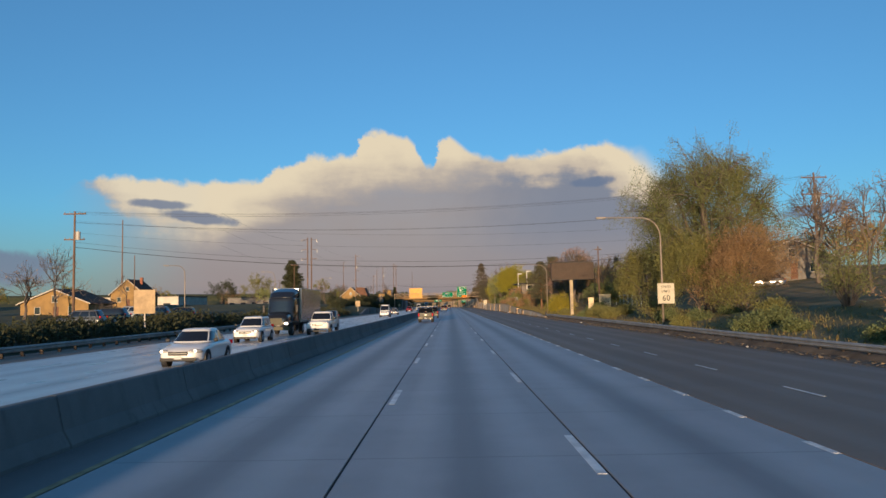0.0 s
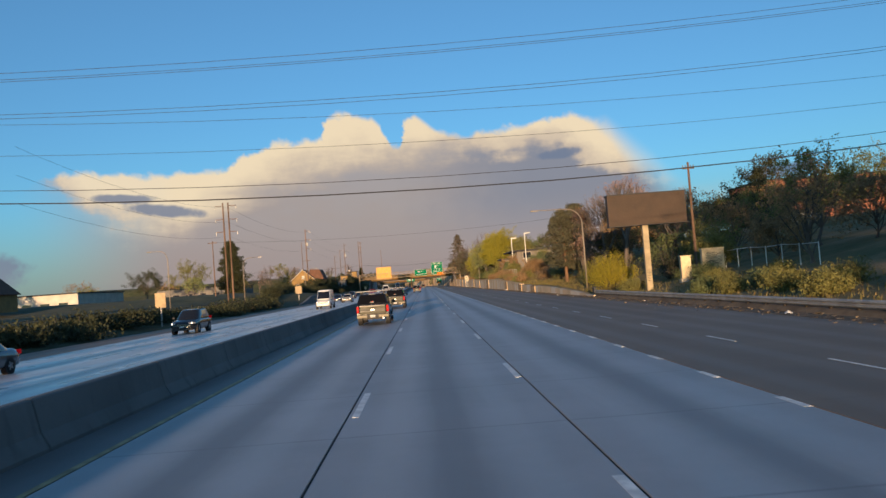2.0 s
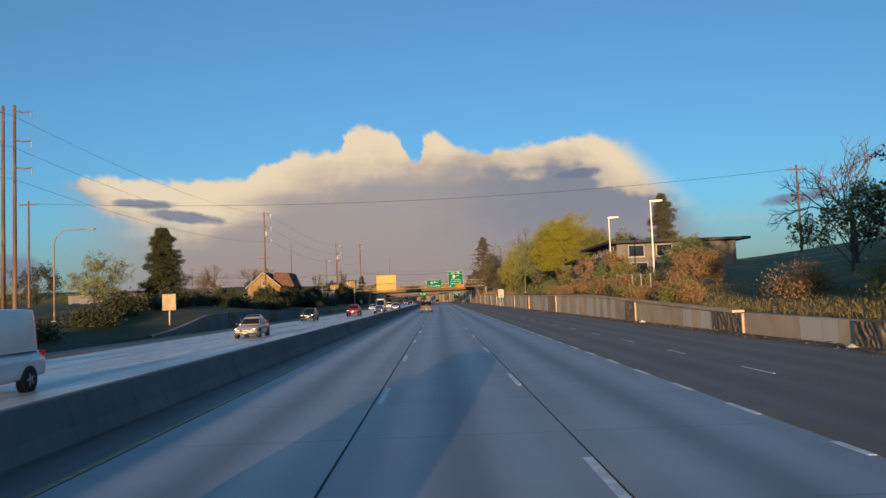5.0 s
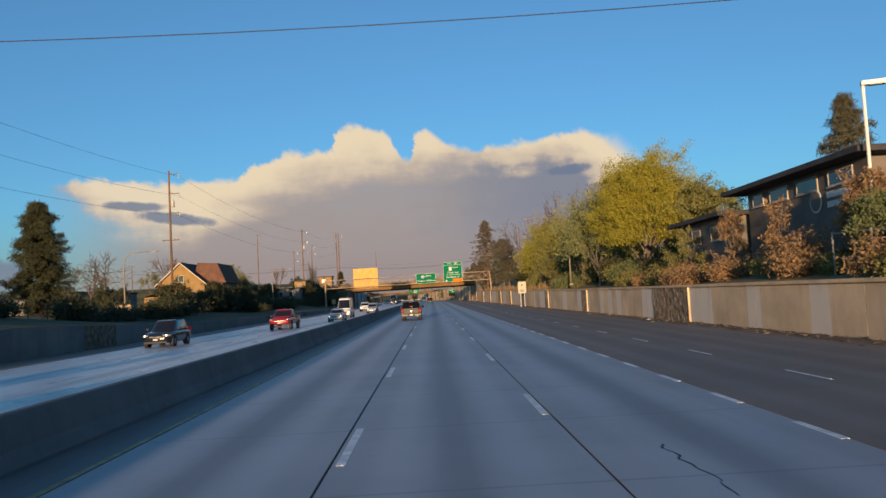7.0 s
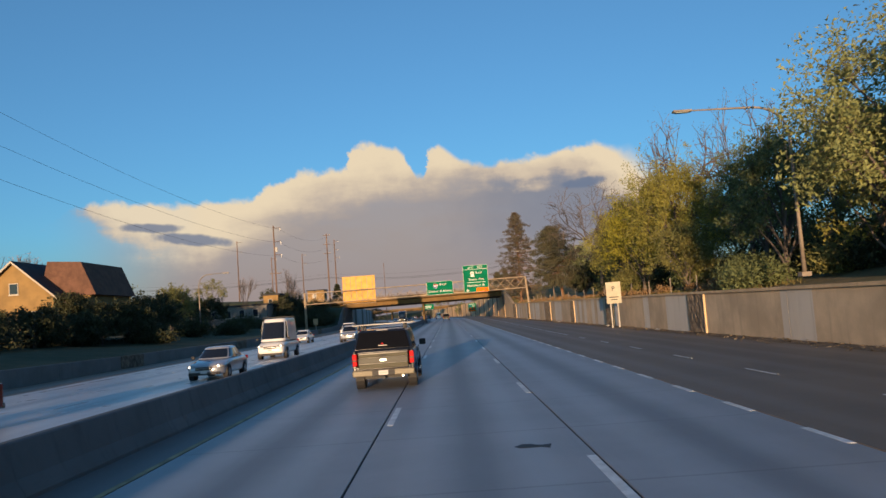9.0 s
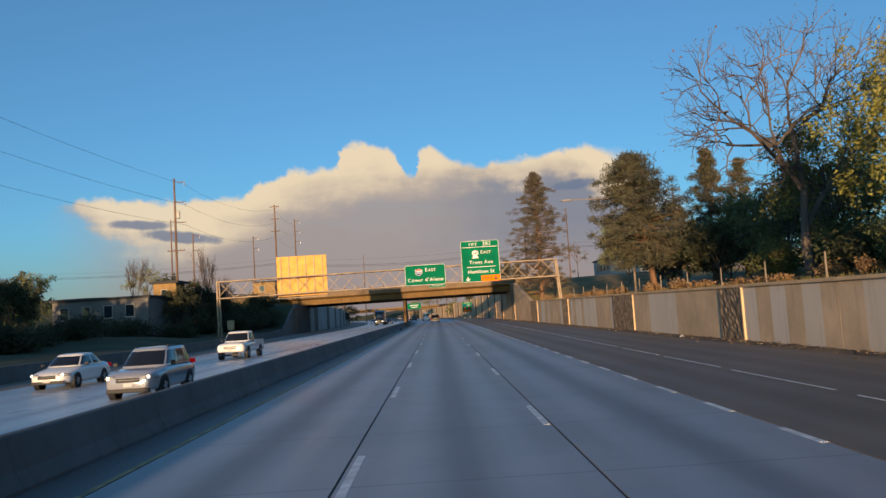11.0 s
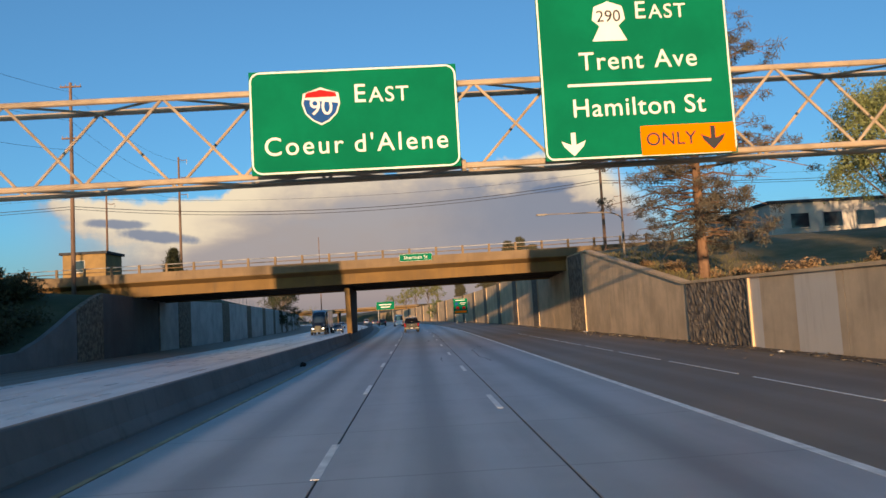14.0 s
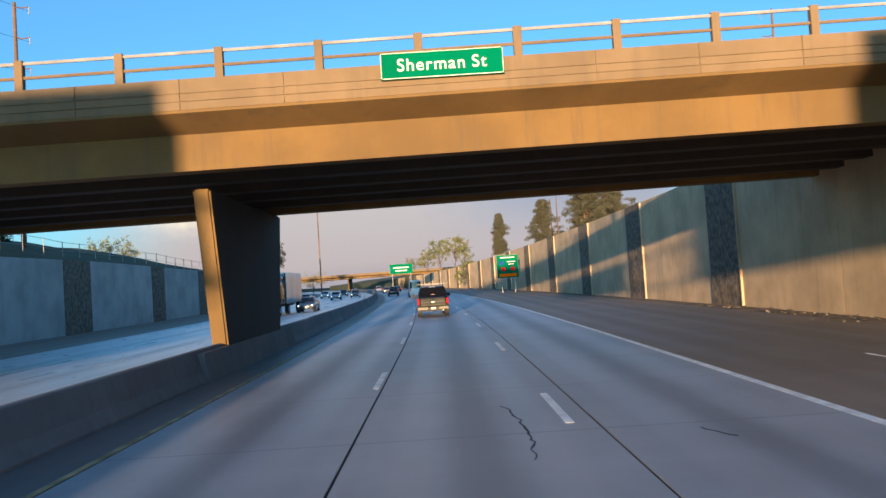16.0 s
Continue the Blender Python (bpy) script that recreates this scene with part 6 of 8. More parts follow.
def guardrail(x, y0, y1, side, label):
    ob = thing("guardrail", (x, y0, 0), label, "guardrail")
    prof = [(-side * u, v) for u, v in RAIL]
    y = 0.0
    while y < y1 - y0 - 0.1:
        e = min(y + 7.62, y1 - y0)
        part("rail_length", sweep(B(), prof, [(0, y, 0.40), (0, e - 0.01, 0.40)]), GALV, ob)
        y = e
    post = None
    for k in range(int((y1 - y0) / 1.905)):
        if post is None:
            bm = box(B(), side * 0.14 - 0.08, side * 0.14 + 0.08, -0.07, 0.07, -0.4, 0.45, 0.012)
            post = part("rail_post", bm, WOOD_POST, ob, "wooden block and post")
            o = post
        else:
            o = new("rail_post", post.data)
            o.parent = ob
        o.matrix_basis = pose(0, 0.4 + 1.905 * k, 0)
    return ob


rr = guardrail(15.2, -25, 124.5, 1, "galvanised steel guardrail on wooden posts")
part("end_shoe", box(B(), -0.12, 0.10, 149.4, 150.1, 0.25, 0.8, 0.04), TRIM_BLACK, rr, "dark crumpled end piece")
part("soil_heap", sweep(B(), [(-0.25, -0.05), (0.9, -0.05), (0.9, 0.34), (0.35, 0.26), (0.0, 0.14)], [(0, 0, 0), (0, 60, 0), (0, 149.0, 0)]), SOIL, rr, "dirt heaped under the rail")
guardrail(-22.6, -25, 96, -1, "shaded steel guardrail beside the far carriageway")

# ---- lamps, poles and cables ----
LAMP_TEXT = "tall galvanised freeway lamp with curved arm"
lamp_post(17.75, 65.3, 0.2, 9.2, 5.2, LAMP_TEXT)
lamp_post(16.8, 135.3, 0.2, 8.8, 5.1, LAMP_TEXT)
lamp_post(16.0, 280.2, 2.9, 7.8, 5.0, LAMP_TEXT)
lamp_post(16.0, 362.5, 2.9, 7.9, 5.3, LAMP_TEXT)
lamp_post(16.3, 441.6, 5.9, 3.6, 6.5, LAMP_TEXT)
for x, y, top in ((-40.5, 116.4, 8.9), (-41, 179, 10.6), (-35.8, 208, 10.0), (-34.3, 277, 9.0), (-31.0, 341, 9.2)):
    z = ground_height(x, y)
    lamp_post(x, y, z, top - z, 3.6 if x > -38 else 3.0, "tall galvanised freeway lamp with curved arm in shade", 0 if y > 200 else 180)
box_lamp(20.9, 211.6, ground_height(20.9, 211.6), 11.0 - ground_height(20.9, 211.6), "white square parking lamp on a tall pole", -20)
box_lamp(19.7, 224.8, ground_height(19.7, 224.8), 10.8 - ground_height(19.7, 224.8), "white square parking lamp on a tall pole", -20)


def pole_at(x, y, top, arms, label, **more):
    z = ground_height(x, y)
    return utility_pole(x, y, z, top - z, [(a - z, b) for a, b in arms], label, **more)


POLE = "weathered brown wooden utility pole"
WIRE7 = (14.5, 15.2)
pole_at(-43.8, 88.5, 13.9, ((13.6, 1.3), (10.6, 1.2)), POLE + " with two cross arms and a transformer", transformer=True)
pole_at(45.3, 95.2, 17.9, ((17.3, 1.6), (15.2, 1.7)), POLE + " with two cross arms and a transformer", transformer=True)
pole_at(-84.5, 197, 25.6, (), POLE, r=0.2)
pole_at(-62.0, 150, 13.0, (), POLE, r=0.12)
for dx in (-0.25, 0.75):
    pole_at(-37.6 + dx, 203.3, 20.7, [(h, 1.5 * (-1 if dx > 0 else -1)) for h in (20.2, 17.6, 15.2)], "tall twin brown power poles with curved arms", r=0.2, turn=0 if dx > 0 else 180)
for y, top in ((301.0, 22.4), (405.0, 23.0)):
    pole_at(-37.0 if y < 350 else -35.4, y, top, [(top - 0.4, -1.4), (top - 3.2, -1.4), (top - 6.0, -1.4), (top - 10, 1.2)], POLE + " with three side arms", r=0.2, transformer=True)
pole_at(-32.0, 455.0, 26.2, ((25.8, 1.0), (23.3, 0.9), (20.8, 0.9)), POLE + " with cross arms beside the overpass", r=0.22)
pole_at(-37.2, 506.0, 29.8, ((29.4, -1.3), (26.6, -1.3), (23.8, -1.3)), POLE + " with three side arms", r=0.24)
pole_at(-48.0, 504.0, 25.6, ((25.3, -1.3), (22.5, -1.3)), POLE + " with side arms", r=0.2)
pole_at(-70.0, 505.0, 31.5, ((31.2, -1.5), (28, -1.5)), POLE + " with side arms", r=0.22)
pole_at(-44.0, 440.0, 19.5, ((19.2, -1.2), (16.5, -1.2)), POLE + " with side arms", r=0.16)
pole_at(-31.5, 640.0, 30.0, (), POLE, r=0.2)
pole_at(22.8, 119.1, 10.9, ((10.4, 0.5),), POLE + " behind a billboard", r=0.14)
pole_at(18.45, 455.9, 17.4, ((15.5, 0.5), (16.6, 0.25)), "dark brown wooden utility pole at the overpass", r=0.17)
pole_at(39.0, 523.0, 30.5, [(30.1 - 2.6 * k, -1.3) for k in range(4)], "grey brown power pole with side arms", r=0.2, turn=180)
pole_at(38.0, 420.0, 19.7, ((19.3, 1.3), (16.2, 1.0)), POLE + " with a transformer bank", transformer=True)
pole_at(56.0, 512.0, 21.2, ((20.8, 1.2), (19.0, 1.0)), POLE + " beyond the cutting", r=0.16)
pole_at(75.0, 470.0, 18.6, ((18.2, 1.0),), POLE + " beyond the cutting", r=0.16)
pole_at(-100.0, 450.0, 18.2, ((17.9, 1.0),), POLE, r=0.16)
pole_at(24.0, 600.0, 18.0, (), POLE, r=0.16)
pole_at(19.0, 560.0, 14.5, (), POLE, r=0.12)
# cables over the freeway
for dz, dy in ((0.0, -0.5), (0.0, 0.5), (-0.25, 0.0)):
    cable([(-43.8, 88.5 + dy, 13.8 + dz), (45.3, 95.2 + dy, 17.6 + dz)], 1.9, 0.011)
for dy in (-0.4, 0.4):
    cable([(-43.8, 88.5 + dy, 12.6), (45.3, 95.2 + dy, 14.8)], 2.2, 0.011)
cable([(-43.8, 88.5, 12.8), (45.3, 95.2, 12.9)], 2.2, 0.009)
cable([(-43.8, 88.5, 11.4), (45.3, 95.2, 11.6)], 2.3, 0.009)
cable([(-43.8, 88.5, 9.7), (45.3, 95.2, 9.9)], 2.95, 0.03)
cable([(-43.8, 88.6, 10.3), (45.3, 95.3, 10.55)], 2.95, 0.015)
pole_at(40.0, 221.0, 15.6, ((15.1, 1.1),), POLE + " behind the clinic", r=0.16)
pole_at(-45.0, 221.0, 14.8, ((14.4, 1.0),), POLE, r=0.14)
cable([(-45, 221, WIRE7[0]), (40, 221, WIRE7[1])], 1.6, 0.02)
for z0, z1, sag, r in ((14.3, 14.4, 1.55, 0.03), (14.05, 14.15, 1.6, 0.025), (15.1, 15.15, 1.15, 0.012)):
    cable([(-32, 455.2, z0), (18.45, 455.7, z1)], sag, r)
    cable([(18.45, 456.1, z1), (75, 470, z1 + 2.2)], 0.9, r)
    cable([(-32, 455.2, z0), (-100, 450, z0 + 1)], 1.2, r)
for k, dz in enumerate((0.5, 3.3, 6.1)):
    for (xa, ya, za), (xb, yb, zb) in (((-37, 203.3, 20.7), (-35.6, 301, 22.4)), ((-35.6, 301, 22.4), (-34.0, 405, 23.0)), ((-34.0, 405, 23.0), (-32, 455, 26.2)), ((-32, 455, 26.2), (-35.9, 506, 29.8)), ((-39, 130, 19.5), (-37, 203.3, 20.7))):
        cable([(xa, ya, za - dz - 0.4), (xb, yb, zb - dz - 0.4)], 1.6, 0.014)

# ---- billboard and cabinets ----
BOARD = material("brown_louvred_board", (0.055, 0.036, 0.027), 0.7, vary=0.3, grain=1.2)
BOARD_POST = material("cream_painted_steel_post", (0.34, 0.27, 0.17), 0.6, vary=0.3, grain=0.8)
bb = thing("billboard", (18.5, 117.6, ground_height(18.4, 117.6)), "brown slatted electronic billboard on a cream post", "billboard", turn=-2)
zb = ground_height(18.4, 117.6)
post_ob = part("post", box(B(), -0.44, 0.04, 0.1, 0.5, -0.4, 6.0 - zb, 0.02), BOARD_POST, bb)
for k in range(4):
    part("scrawl", pipe(B(), [(-0.34 + 0.09 * i, 0.09, 0.75 + 0.22 * k + 0.06 * math.sin(2.1 * i + k)) for i in range(4)], 0.016, 4), TRIM_BLACK, post_ob, "dark scrawled paint")
part("cabinet", box(B(), -3.2, 3.25, -0.05, 0.75, 5.82 - zb, 8.35 - zb, 0.03), BOARD, bb)
slat = None
for k in range(22):
    bm = box(B(), -3.05, 3.1, -0.11, -0.04, 0, 0.07, 0.006)
    if slat is None:
        slat = part("slat", bm, BOARD, bb)
        o = slat
    else:
        bm.free()
        o = new("slat", slat.data)
        o.parent = bb
    o.matrix_basis = pose(0, 0, 5.95 - zb + k * 0.106)
part("frame_top", box(B(), -3.25, 3.3, -0.14, 0.8, 8.35 - zb, 8.43 - zb, 0.01), TRIM_BLACK, bb)
part("frame_bottom", box(B(), -3.25, 3.3, -0.14, 0.8, 5.74 - zb, 5.82 - zb, 0.01), TRIM_BLACK, bb)
CAB_PAINT = material("cream_cabinet_paint", (0.55, 0.45, 0.28), 0.6, vary=0.3, grain=0.7)
for x, y, w, h, lab, marks in ((21.1, 117.0, 0.8, 1.9, "cream steel roadside control cabinet", 0), (23.0, 116.0, 1.7, 2.0, "cream roadside cabinet with dark graffiti scrawl", 1)):
    z = ground_height(x, y)
    c = thing("utility_cabinet", (x, y, z), lab, "cabinet", "roadside cabinets", turn=-8)
    part("plinth", box(B(), -w / 2 - 0.08, w / 2 + 0.08, -0.5, 0.5, -0.3, 0.12, 0.02), WALL_SMOOTH, c)
    part("case", box(B(), -w / 2, w / 2, -0.4, 0.4, 0.12, h, 0.03), CAB_PAINT, c)
    part("lid", box(B(), -w / 2 - 0.05, w / 2 + 0.05, -0.46, 0.46, h, h + 0.09, 0.02), CAB_PAINT, c)
    for k in range(1 + marks):
        u = -w / 2 + w / (1 + marks) * (k + 0.5)
        d = part("door", box(B(), u - w / (1 + marks) * 0.44, u + w / (1 + marks) * 0.44, -0.42, -0.402, 0.2, h - 0.1, 0.008), CAB_PAINT, c)
        part("handle", box(B(), u + 0.15, u + 0.18, -0.45, -0.42, h * 0.5, h * 0.5 + 0.16, 0.006), TRIM_BLACK, d)
    if marks:
        rng = np.random.default_rng(5)
        for k in range(7):
            zz = 0.8 + 0.15 * k
            pts = [(-0.6 + 0.2 * i, -0.43, zz + rng.normal(0, 0.06)) for i in range(7)]
            part("scrawl", pipe(B(), pts, 0.015, 4), BOARD, c, "dark scrawled paint")

# ---- buildings ----
SIDING_TAN = material("tan_clapboard", (0.25, 0.155, 0.058), 0.8, vary=0.2, grain=1.5)
SIDING_GREY = material("grey_stucco", (0.17, 0.16, 0.15), 0.85, vary=0.2, grain=1.5)
STUCCO_PALE = material("pale_stucco", (0.50, 0.46, 0.40), 0.85, vary=0.15, grain=2.0)
ROOF_DARK = material("dark_asphalt_shingle", (0.045, 0.045, 0.05), 0.9, vary=0.3, grain=0.8, fine=14, bump=0.4)
ROOF_BROWN = material("brown_asphalt_shingle", (0.13, 0.065, 0.045), 0.9, vary=0.3, grain=0.8, fine=14, bump=0.4)
BRICK_RED = material("far_red_brick", (0.26, 0.10, 0.06), 0.85, vary=0.25, grain=2.0)
WIN_GLASS = glass("window_glass", (0.02, 0.025, 0.035), 0.05)
TRIM_WHITE = material("white_trim_paint", (0.42, 0.38, 0.33), 0.6, vary=0.1)


def window_in(ob, x, z, w, h, y, face="front"):
    """A framed window on a wall that faces -y (front), or -x (west)."""
    def bx(bm, u0, u1, d0, d1, z0, z1):
        return box(bm, u0, u1, y + d0, y + d1, z0, z1) if face == "front" else box(bm, y + d0, y + d1, u0, u1, z0, z1)
    f = B()
    for u0, u1, z0, z1 in ((x - w / 2, x + w / 2, z - h / 2, z - h / 2 + 0.07), (x - w / 2, x + w / 2, z + h / 2 - 0.07, z + h / 2), (x - w / 2, x - w / 2 + 0.07, z - h / 2 + 0.07, z + h / 2 - 0.07), (x + w / 2 - 0.07, x + w / 2, z - h / 2 + 0.07, z + h / 2 - 0.07)):
        bx(f, u0, u1, -0.06, 0.02, z0, z1)
    wn = part("window", f, TRIM_WHITE, ob)
    part("pane", bx(B(), x - w / 2 + 0.06, x + w / 2 - 0.06, -0.03, 0.01, z - h / 2 + 0.06, z + h / 2 - 0.06), WIN_GLASS, wn)
    part("sill", bx(B(), x - w / 2 - 0.06, x + w / 2 + 0.06, -0.12, 0.02, z - h / 2 - 0.07, z - h / 2), TRIM_WHITE, wn)


def gable_house(x, y, w, d, eave, ridge, wall, roof, label, turn=0.0, z=None, porch=False, wing=False, chimney=False, windows=((0.0, 0.62, 0.9, 1.1), (-0.25, 0.25, 1.0, 1.2), (0.25, 0.25, 1.0, 1.2))):
    """A house whose gable end faces -y: walls, two roof slopes with overhang, framed windows, door."""
    z = ground_height(x, y) if z is None else z
    ob = thing("house", (x, y, z - 0.2), label, "house", turn=turn)
    part("wall_block", prism(B(), [(-w / 2, 0), (w / 2, 0), (w / 2, eave), (0, ridge), (-w / 2, eave)], -d / 2, d / 2), wall, ob)
    sl = (ridge - eave) / (w / 2)
    for s in (-1, 1):
        o = 0.5
        part("roof_slope", prism(B(), [(0, ridge + 0.02), (s * (w / 2 + o), eave - sl * o + 0.02), (s * (w / 2 + o), eave - sl * o + 0.18), (0, ridge + 0.2)], -d / 2 - 0.45, d / 2 + 0.45), roof, ob)
        part("barge_board", prism(B(), [(0, ridge - 0.02), (s * (w / 2 + o), eave - sl * o - 0.02), (s * (w / 2 + o), eave - sl * o + 0.17), (0, ridge + 0.19)], -d / 2 - 0.50, -d / 2 - 0.452), TRIM_WHITE, ob)
    for u, v, ww, hh in windows:
        window_in(ob, u * w, v * ridge + 0.4, ww, hh, -d / 2)
    for k in (-0.25, 0.25):
        window_in(ob, k * d, eave * 0.55, 1.0, 1.2, -w / 2, "west")
    dr = part("door", box(B(), w * 0.02 - 0.45, w * 0.02 + 0.45, -d / 2 - 0.05, -d / 2 + 0.01, 0.2, 2.25, 0.01), ROOF_BROWN, ob)
    part("door_knob", rod(B(), (w * 0.02 + 0.35, -d / 2 - 0.1, 1.2), (w * 0.02 + 0.35, -d / 2 - 0.05, 1.2), 0.03, seg=6), CHROME, dr)
    if porch:
        part("porch_roof", prism(B(), [(-w / 2 - 2.6, 2.3), (-w / 2 + 0.1, 3.1), (-w / 2 + 0.1, 3.25), (-w / 2 - 2.7, 2.45)], -d / 2, d / 2 - 1), roof, ob)
        part("porch_wall", box(B(), -w / 2 - 2.4, -w / 2 - 0.004, -d / 2 + 0.2, d / 2 - 1.2, 0, 2.34), wall, ob)
        window_in(ob, -w / 2 - 1.2, 1.5, 0.9, 1.0, -d / 2 + 0.2)
    if wing:
        part("wing_block", box(B(), w / 2 + 0.004, w / 2 + 2.4, -d / 2 + 2.5, d / 2 + 3, 0, eave), wall, ob)
        part("wing_roof", prism(B(), [(w / 2 - 2.5, eave - 0.1), (w / 2 + 3.0, eave - 0.1), (w / 2 + 1.6, ridge - 0.1), (w / 2 - 1.7, ridge + 0.15)], -d / 2 + 2.2, d / 2 + 3.3), ROOF_BROWN, ob)
    if chimney:
        part("chimney", box(B(), w * 0.15, w * 0.15 + 0.7, 0, 0.7, ridge - 1.2, ridge + 0.7, 0.02), BRICK_RED, ob)
    return ob


gable_house(-41.3, 322.5, 7.6, 8.5, 4.3, 7.6, SIDING_TAN, ROOF_DARK, "tan gabled wooden house with dark roof in low sun", porch=True, wing=True, z=2.6)
gable_house(-82.0, 199.0, 8.5, 9.0, 3.6, 7.2, SIDING_TAN, ROOF_BROWN, "tan gabled house with brown roof behind the freeway", z=3.0, chimney=True)
gable_house(-64.0, 128.0, 11.0, 9.0, 2.8, 5.0, SIDING_TAN, ROOF_BROWN, "low tan house among bare trees", z=1.0)
gable_house(-92.0, 140.0, 11.0, 9.0, 2.8, 5.2, SIDING_GREY, ROOF_BROWN, "low grey house with brown roof", z=1.0)
gable_house(44.0, 104.0, 11.0, 9.0, 3.0, 5.2, SIDING_GREY, ROOF_DARK, "dark low house above the freeway bank")


def flat_block(name, x0, x1, y0, y1, z0, z1, wall, label, windows=(), west=(), roof_over=0.3, roof=None, category="building"):
    ob = thing(name, (0, 0, 0), label, category)
    part("wall_block", box(B(), x0, x1, y0, y1, z0 - 0.6, z1, 0.03), wall, ob)
    part("roof", box(B(), x0 - roof_over, x1 + roof_over, y0 - roof_over, y1 + roof_over, z1, z1 + 0.3, 0.03), roof or ROOF_DARK, ob)
    for u, z, w, h in windows:
        window_in(ob, u, z, w, h, y0)
    for u, z, w, h in west:
        window_in(ob, u, z, w, h, x0, "west")
    return ob


# two-storey clinic with a wide flat roof, and its lower wing
CLINIC = material("charcoal_panel_cladding", (0.15, 0.13, 0.115), 0.7, vary=0.2, grain=1.2)
clinic = flat_block("clinic_building", 20.9, 35, 226.8, 241.0, 4.2, 7.9, CLINIC, "charcoal two-storey clinic with wide flat roof", [(23.2, 7.0, 1.9, 1.4), (26.5, 7.0, 1.9, 1.4), (23.5, 4.9, 2.0, 1.5)], [(229.5, 7.3, 2.4, 0.8), (233, 7.3, 2.4, 0.8), (236.5, 7.3, 2.4, 0.8), (239.4, 7.3, 1.6, 0.8)], 1.3)
ring = part("wall_logo", rod(B(), (20.87, 232.1, 6.3), (20.83, 232.1, 6.3), 0.62, seg=24), SIGN_WHITE, clinic, "plain round white emblem")
part("logo_field", rod(B(), (20.835, 232.1, 6.3), (20.82, 232.1, 6.3), 0.54, seg=24), CLINIC, ring)
for zz in (6.5, 6.0):
    part("name_bar", box(B(), 20.83, 20.88, 228.2, 230.9, zz - 0.16, zz + 0.16), SIGN_WHITE, clinic, "illegible white name lettering")
flat_block("clinic_wing", 19.6, 30, 241.8, 251, 4.0, 6.6, CLINIC, "low charcoal clinic wing with flat roof", (), [(243.6, 5.6, 1.8, 1.0), (247.5, 5.6, 1.8, 1.0)], 0.8)
flat_block("garage_building", 54.5, 63, 173, 180, 6.4, 9.0, STUCCO_PALE, "pale stucco garage on the hillside", [(56.5, 7.8, 1.2, 1.0), (60, 7.8, 1.4, 1.0)])
flat_block("brick_building", 64, 88, 196, 212, 9.5, 16.6, BRICK_RED, "red brick building on the hillside", [(66.5 + 3.2 * k, 14.2, 1.4, 1.6) for k in range(6)], [(199 + 3.2 * k, 14.2, 1.4, 1.6) for k in range(4)])
flat_block("warehouse", -128, -95, 268, 300, 1.5, 6.8, STUCCO_PALE, "pale low warehouse with flat roof", [(-124 + 5 * k, 4.0, 2.6, 1.2) for k in range(6)])
flat_block("warehouse", -100, -72, 345, 380, 1.5, 7.0, SIDING_GREY, "long grey warehouse with flat roof", [(-98 + 5 * k, 4.4, 2.6, 1.2) for k in range(6)])
flat_block("shop_building", 36, 60, 458, 475, 7.0, 11.4, STUCCO_PALE, "pale commercial building above the cutting", [(39 + 3.4 * k, 9.6, 2.0, 1.6) for k in range(6)], [(461 + 3.2 * k, 9.8, 2, 1.5) for k in range(4)])
flat_block("canopy_building", 54, 68, 434, 446, 6.5, 9.4, STUCCO_PALE, "low pale building with flat roof above the bank", [(56 + 3.0 * k, 8.2, 1.8, 1.2) for k in range(4)])
flat_block("brick_building", -46.0, -34.6, 392.0, 401.0, 2.4, 6.3, SIDING_GREY, "low grey building with small windows beyond the far bank", [(-44.6 + 2.6 * k, 4.9, 1.1, 1.5) for k in range(4)], roof_over=0.25)
flat_block("stair_tower", -37.4, -34.4, 401.4, 405.0, 2.4, 8.4, SIDING_TAN, "sunlit tan block standing above a grey building", [(-36.0, 7.2, 0.8, 0.9)], roof_over=0.4)
flat_block("pump_house", -41.5, -36.5, 474, 479, 8.3, 11.6, SIDING_TAN, "small tan building beside the overpass", [(-39.5, 10.2, 1.2, 1.4)])

# ---- fences ----
def post_fence(x, y0, y1, step_, h, label, mat, rails=2, west=0.0):
    ob = thing("fence", (0, 0, 0), label, "fence")
    n = int((y1 - y0) / step_) + 1
    pt = lambda k: (x + west * k, y0 + step_ * k)
    for k in range(n):
        px, py = pt(k)
        part("post", rod(B(), (px, py, ground_height(px, py) - 0.2), (px, py, ground_height(px, py) + h), 0.04, seg=6), mat, ob)
        if k + 1 < n:
            qx, qy = pt(k + 1)
            for r in range(rails):
                hh = h * (0.96 - 0.55 * r)
                part("rail", rod(B(), (px, py, ground_height(px, py) + hh), (qx, qy, ground_height(qx, qy) + hh), 0.02, seg=4), mat, ob)
    return ob


post_fence(25.5, 104, 122, 2.6, 1.5, "white posts beside a driveway", WHITE_STEEL, 1)
post_fence(-31.0, 250, 300, 3.0, 1.3, "wooden rail fence before the houses", WOOD_POST, 2)
post_fence(-27.5, 60, 190, 4.0, 1.6, "dark mesh fence along the shaded bank", TRIM_BLACK, 2)
post_fence(-32.5, 478, 548, 3.2, 1.3, "pale steel rail fence on the bank beyond the overpass", GALV, 2, west=-0.02)
post_fence(16.2, 290, 396, 6.0, 1.2, "thin steel fence posts on the wall top", LAMP_STEEL, 0)

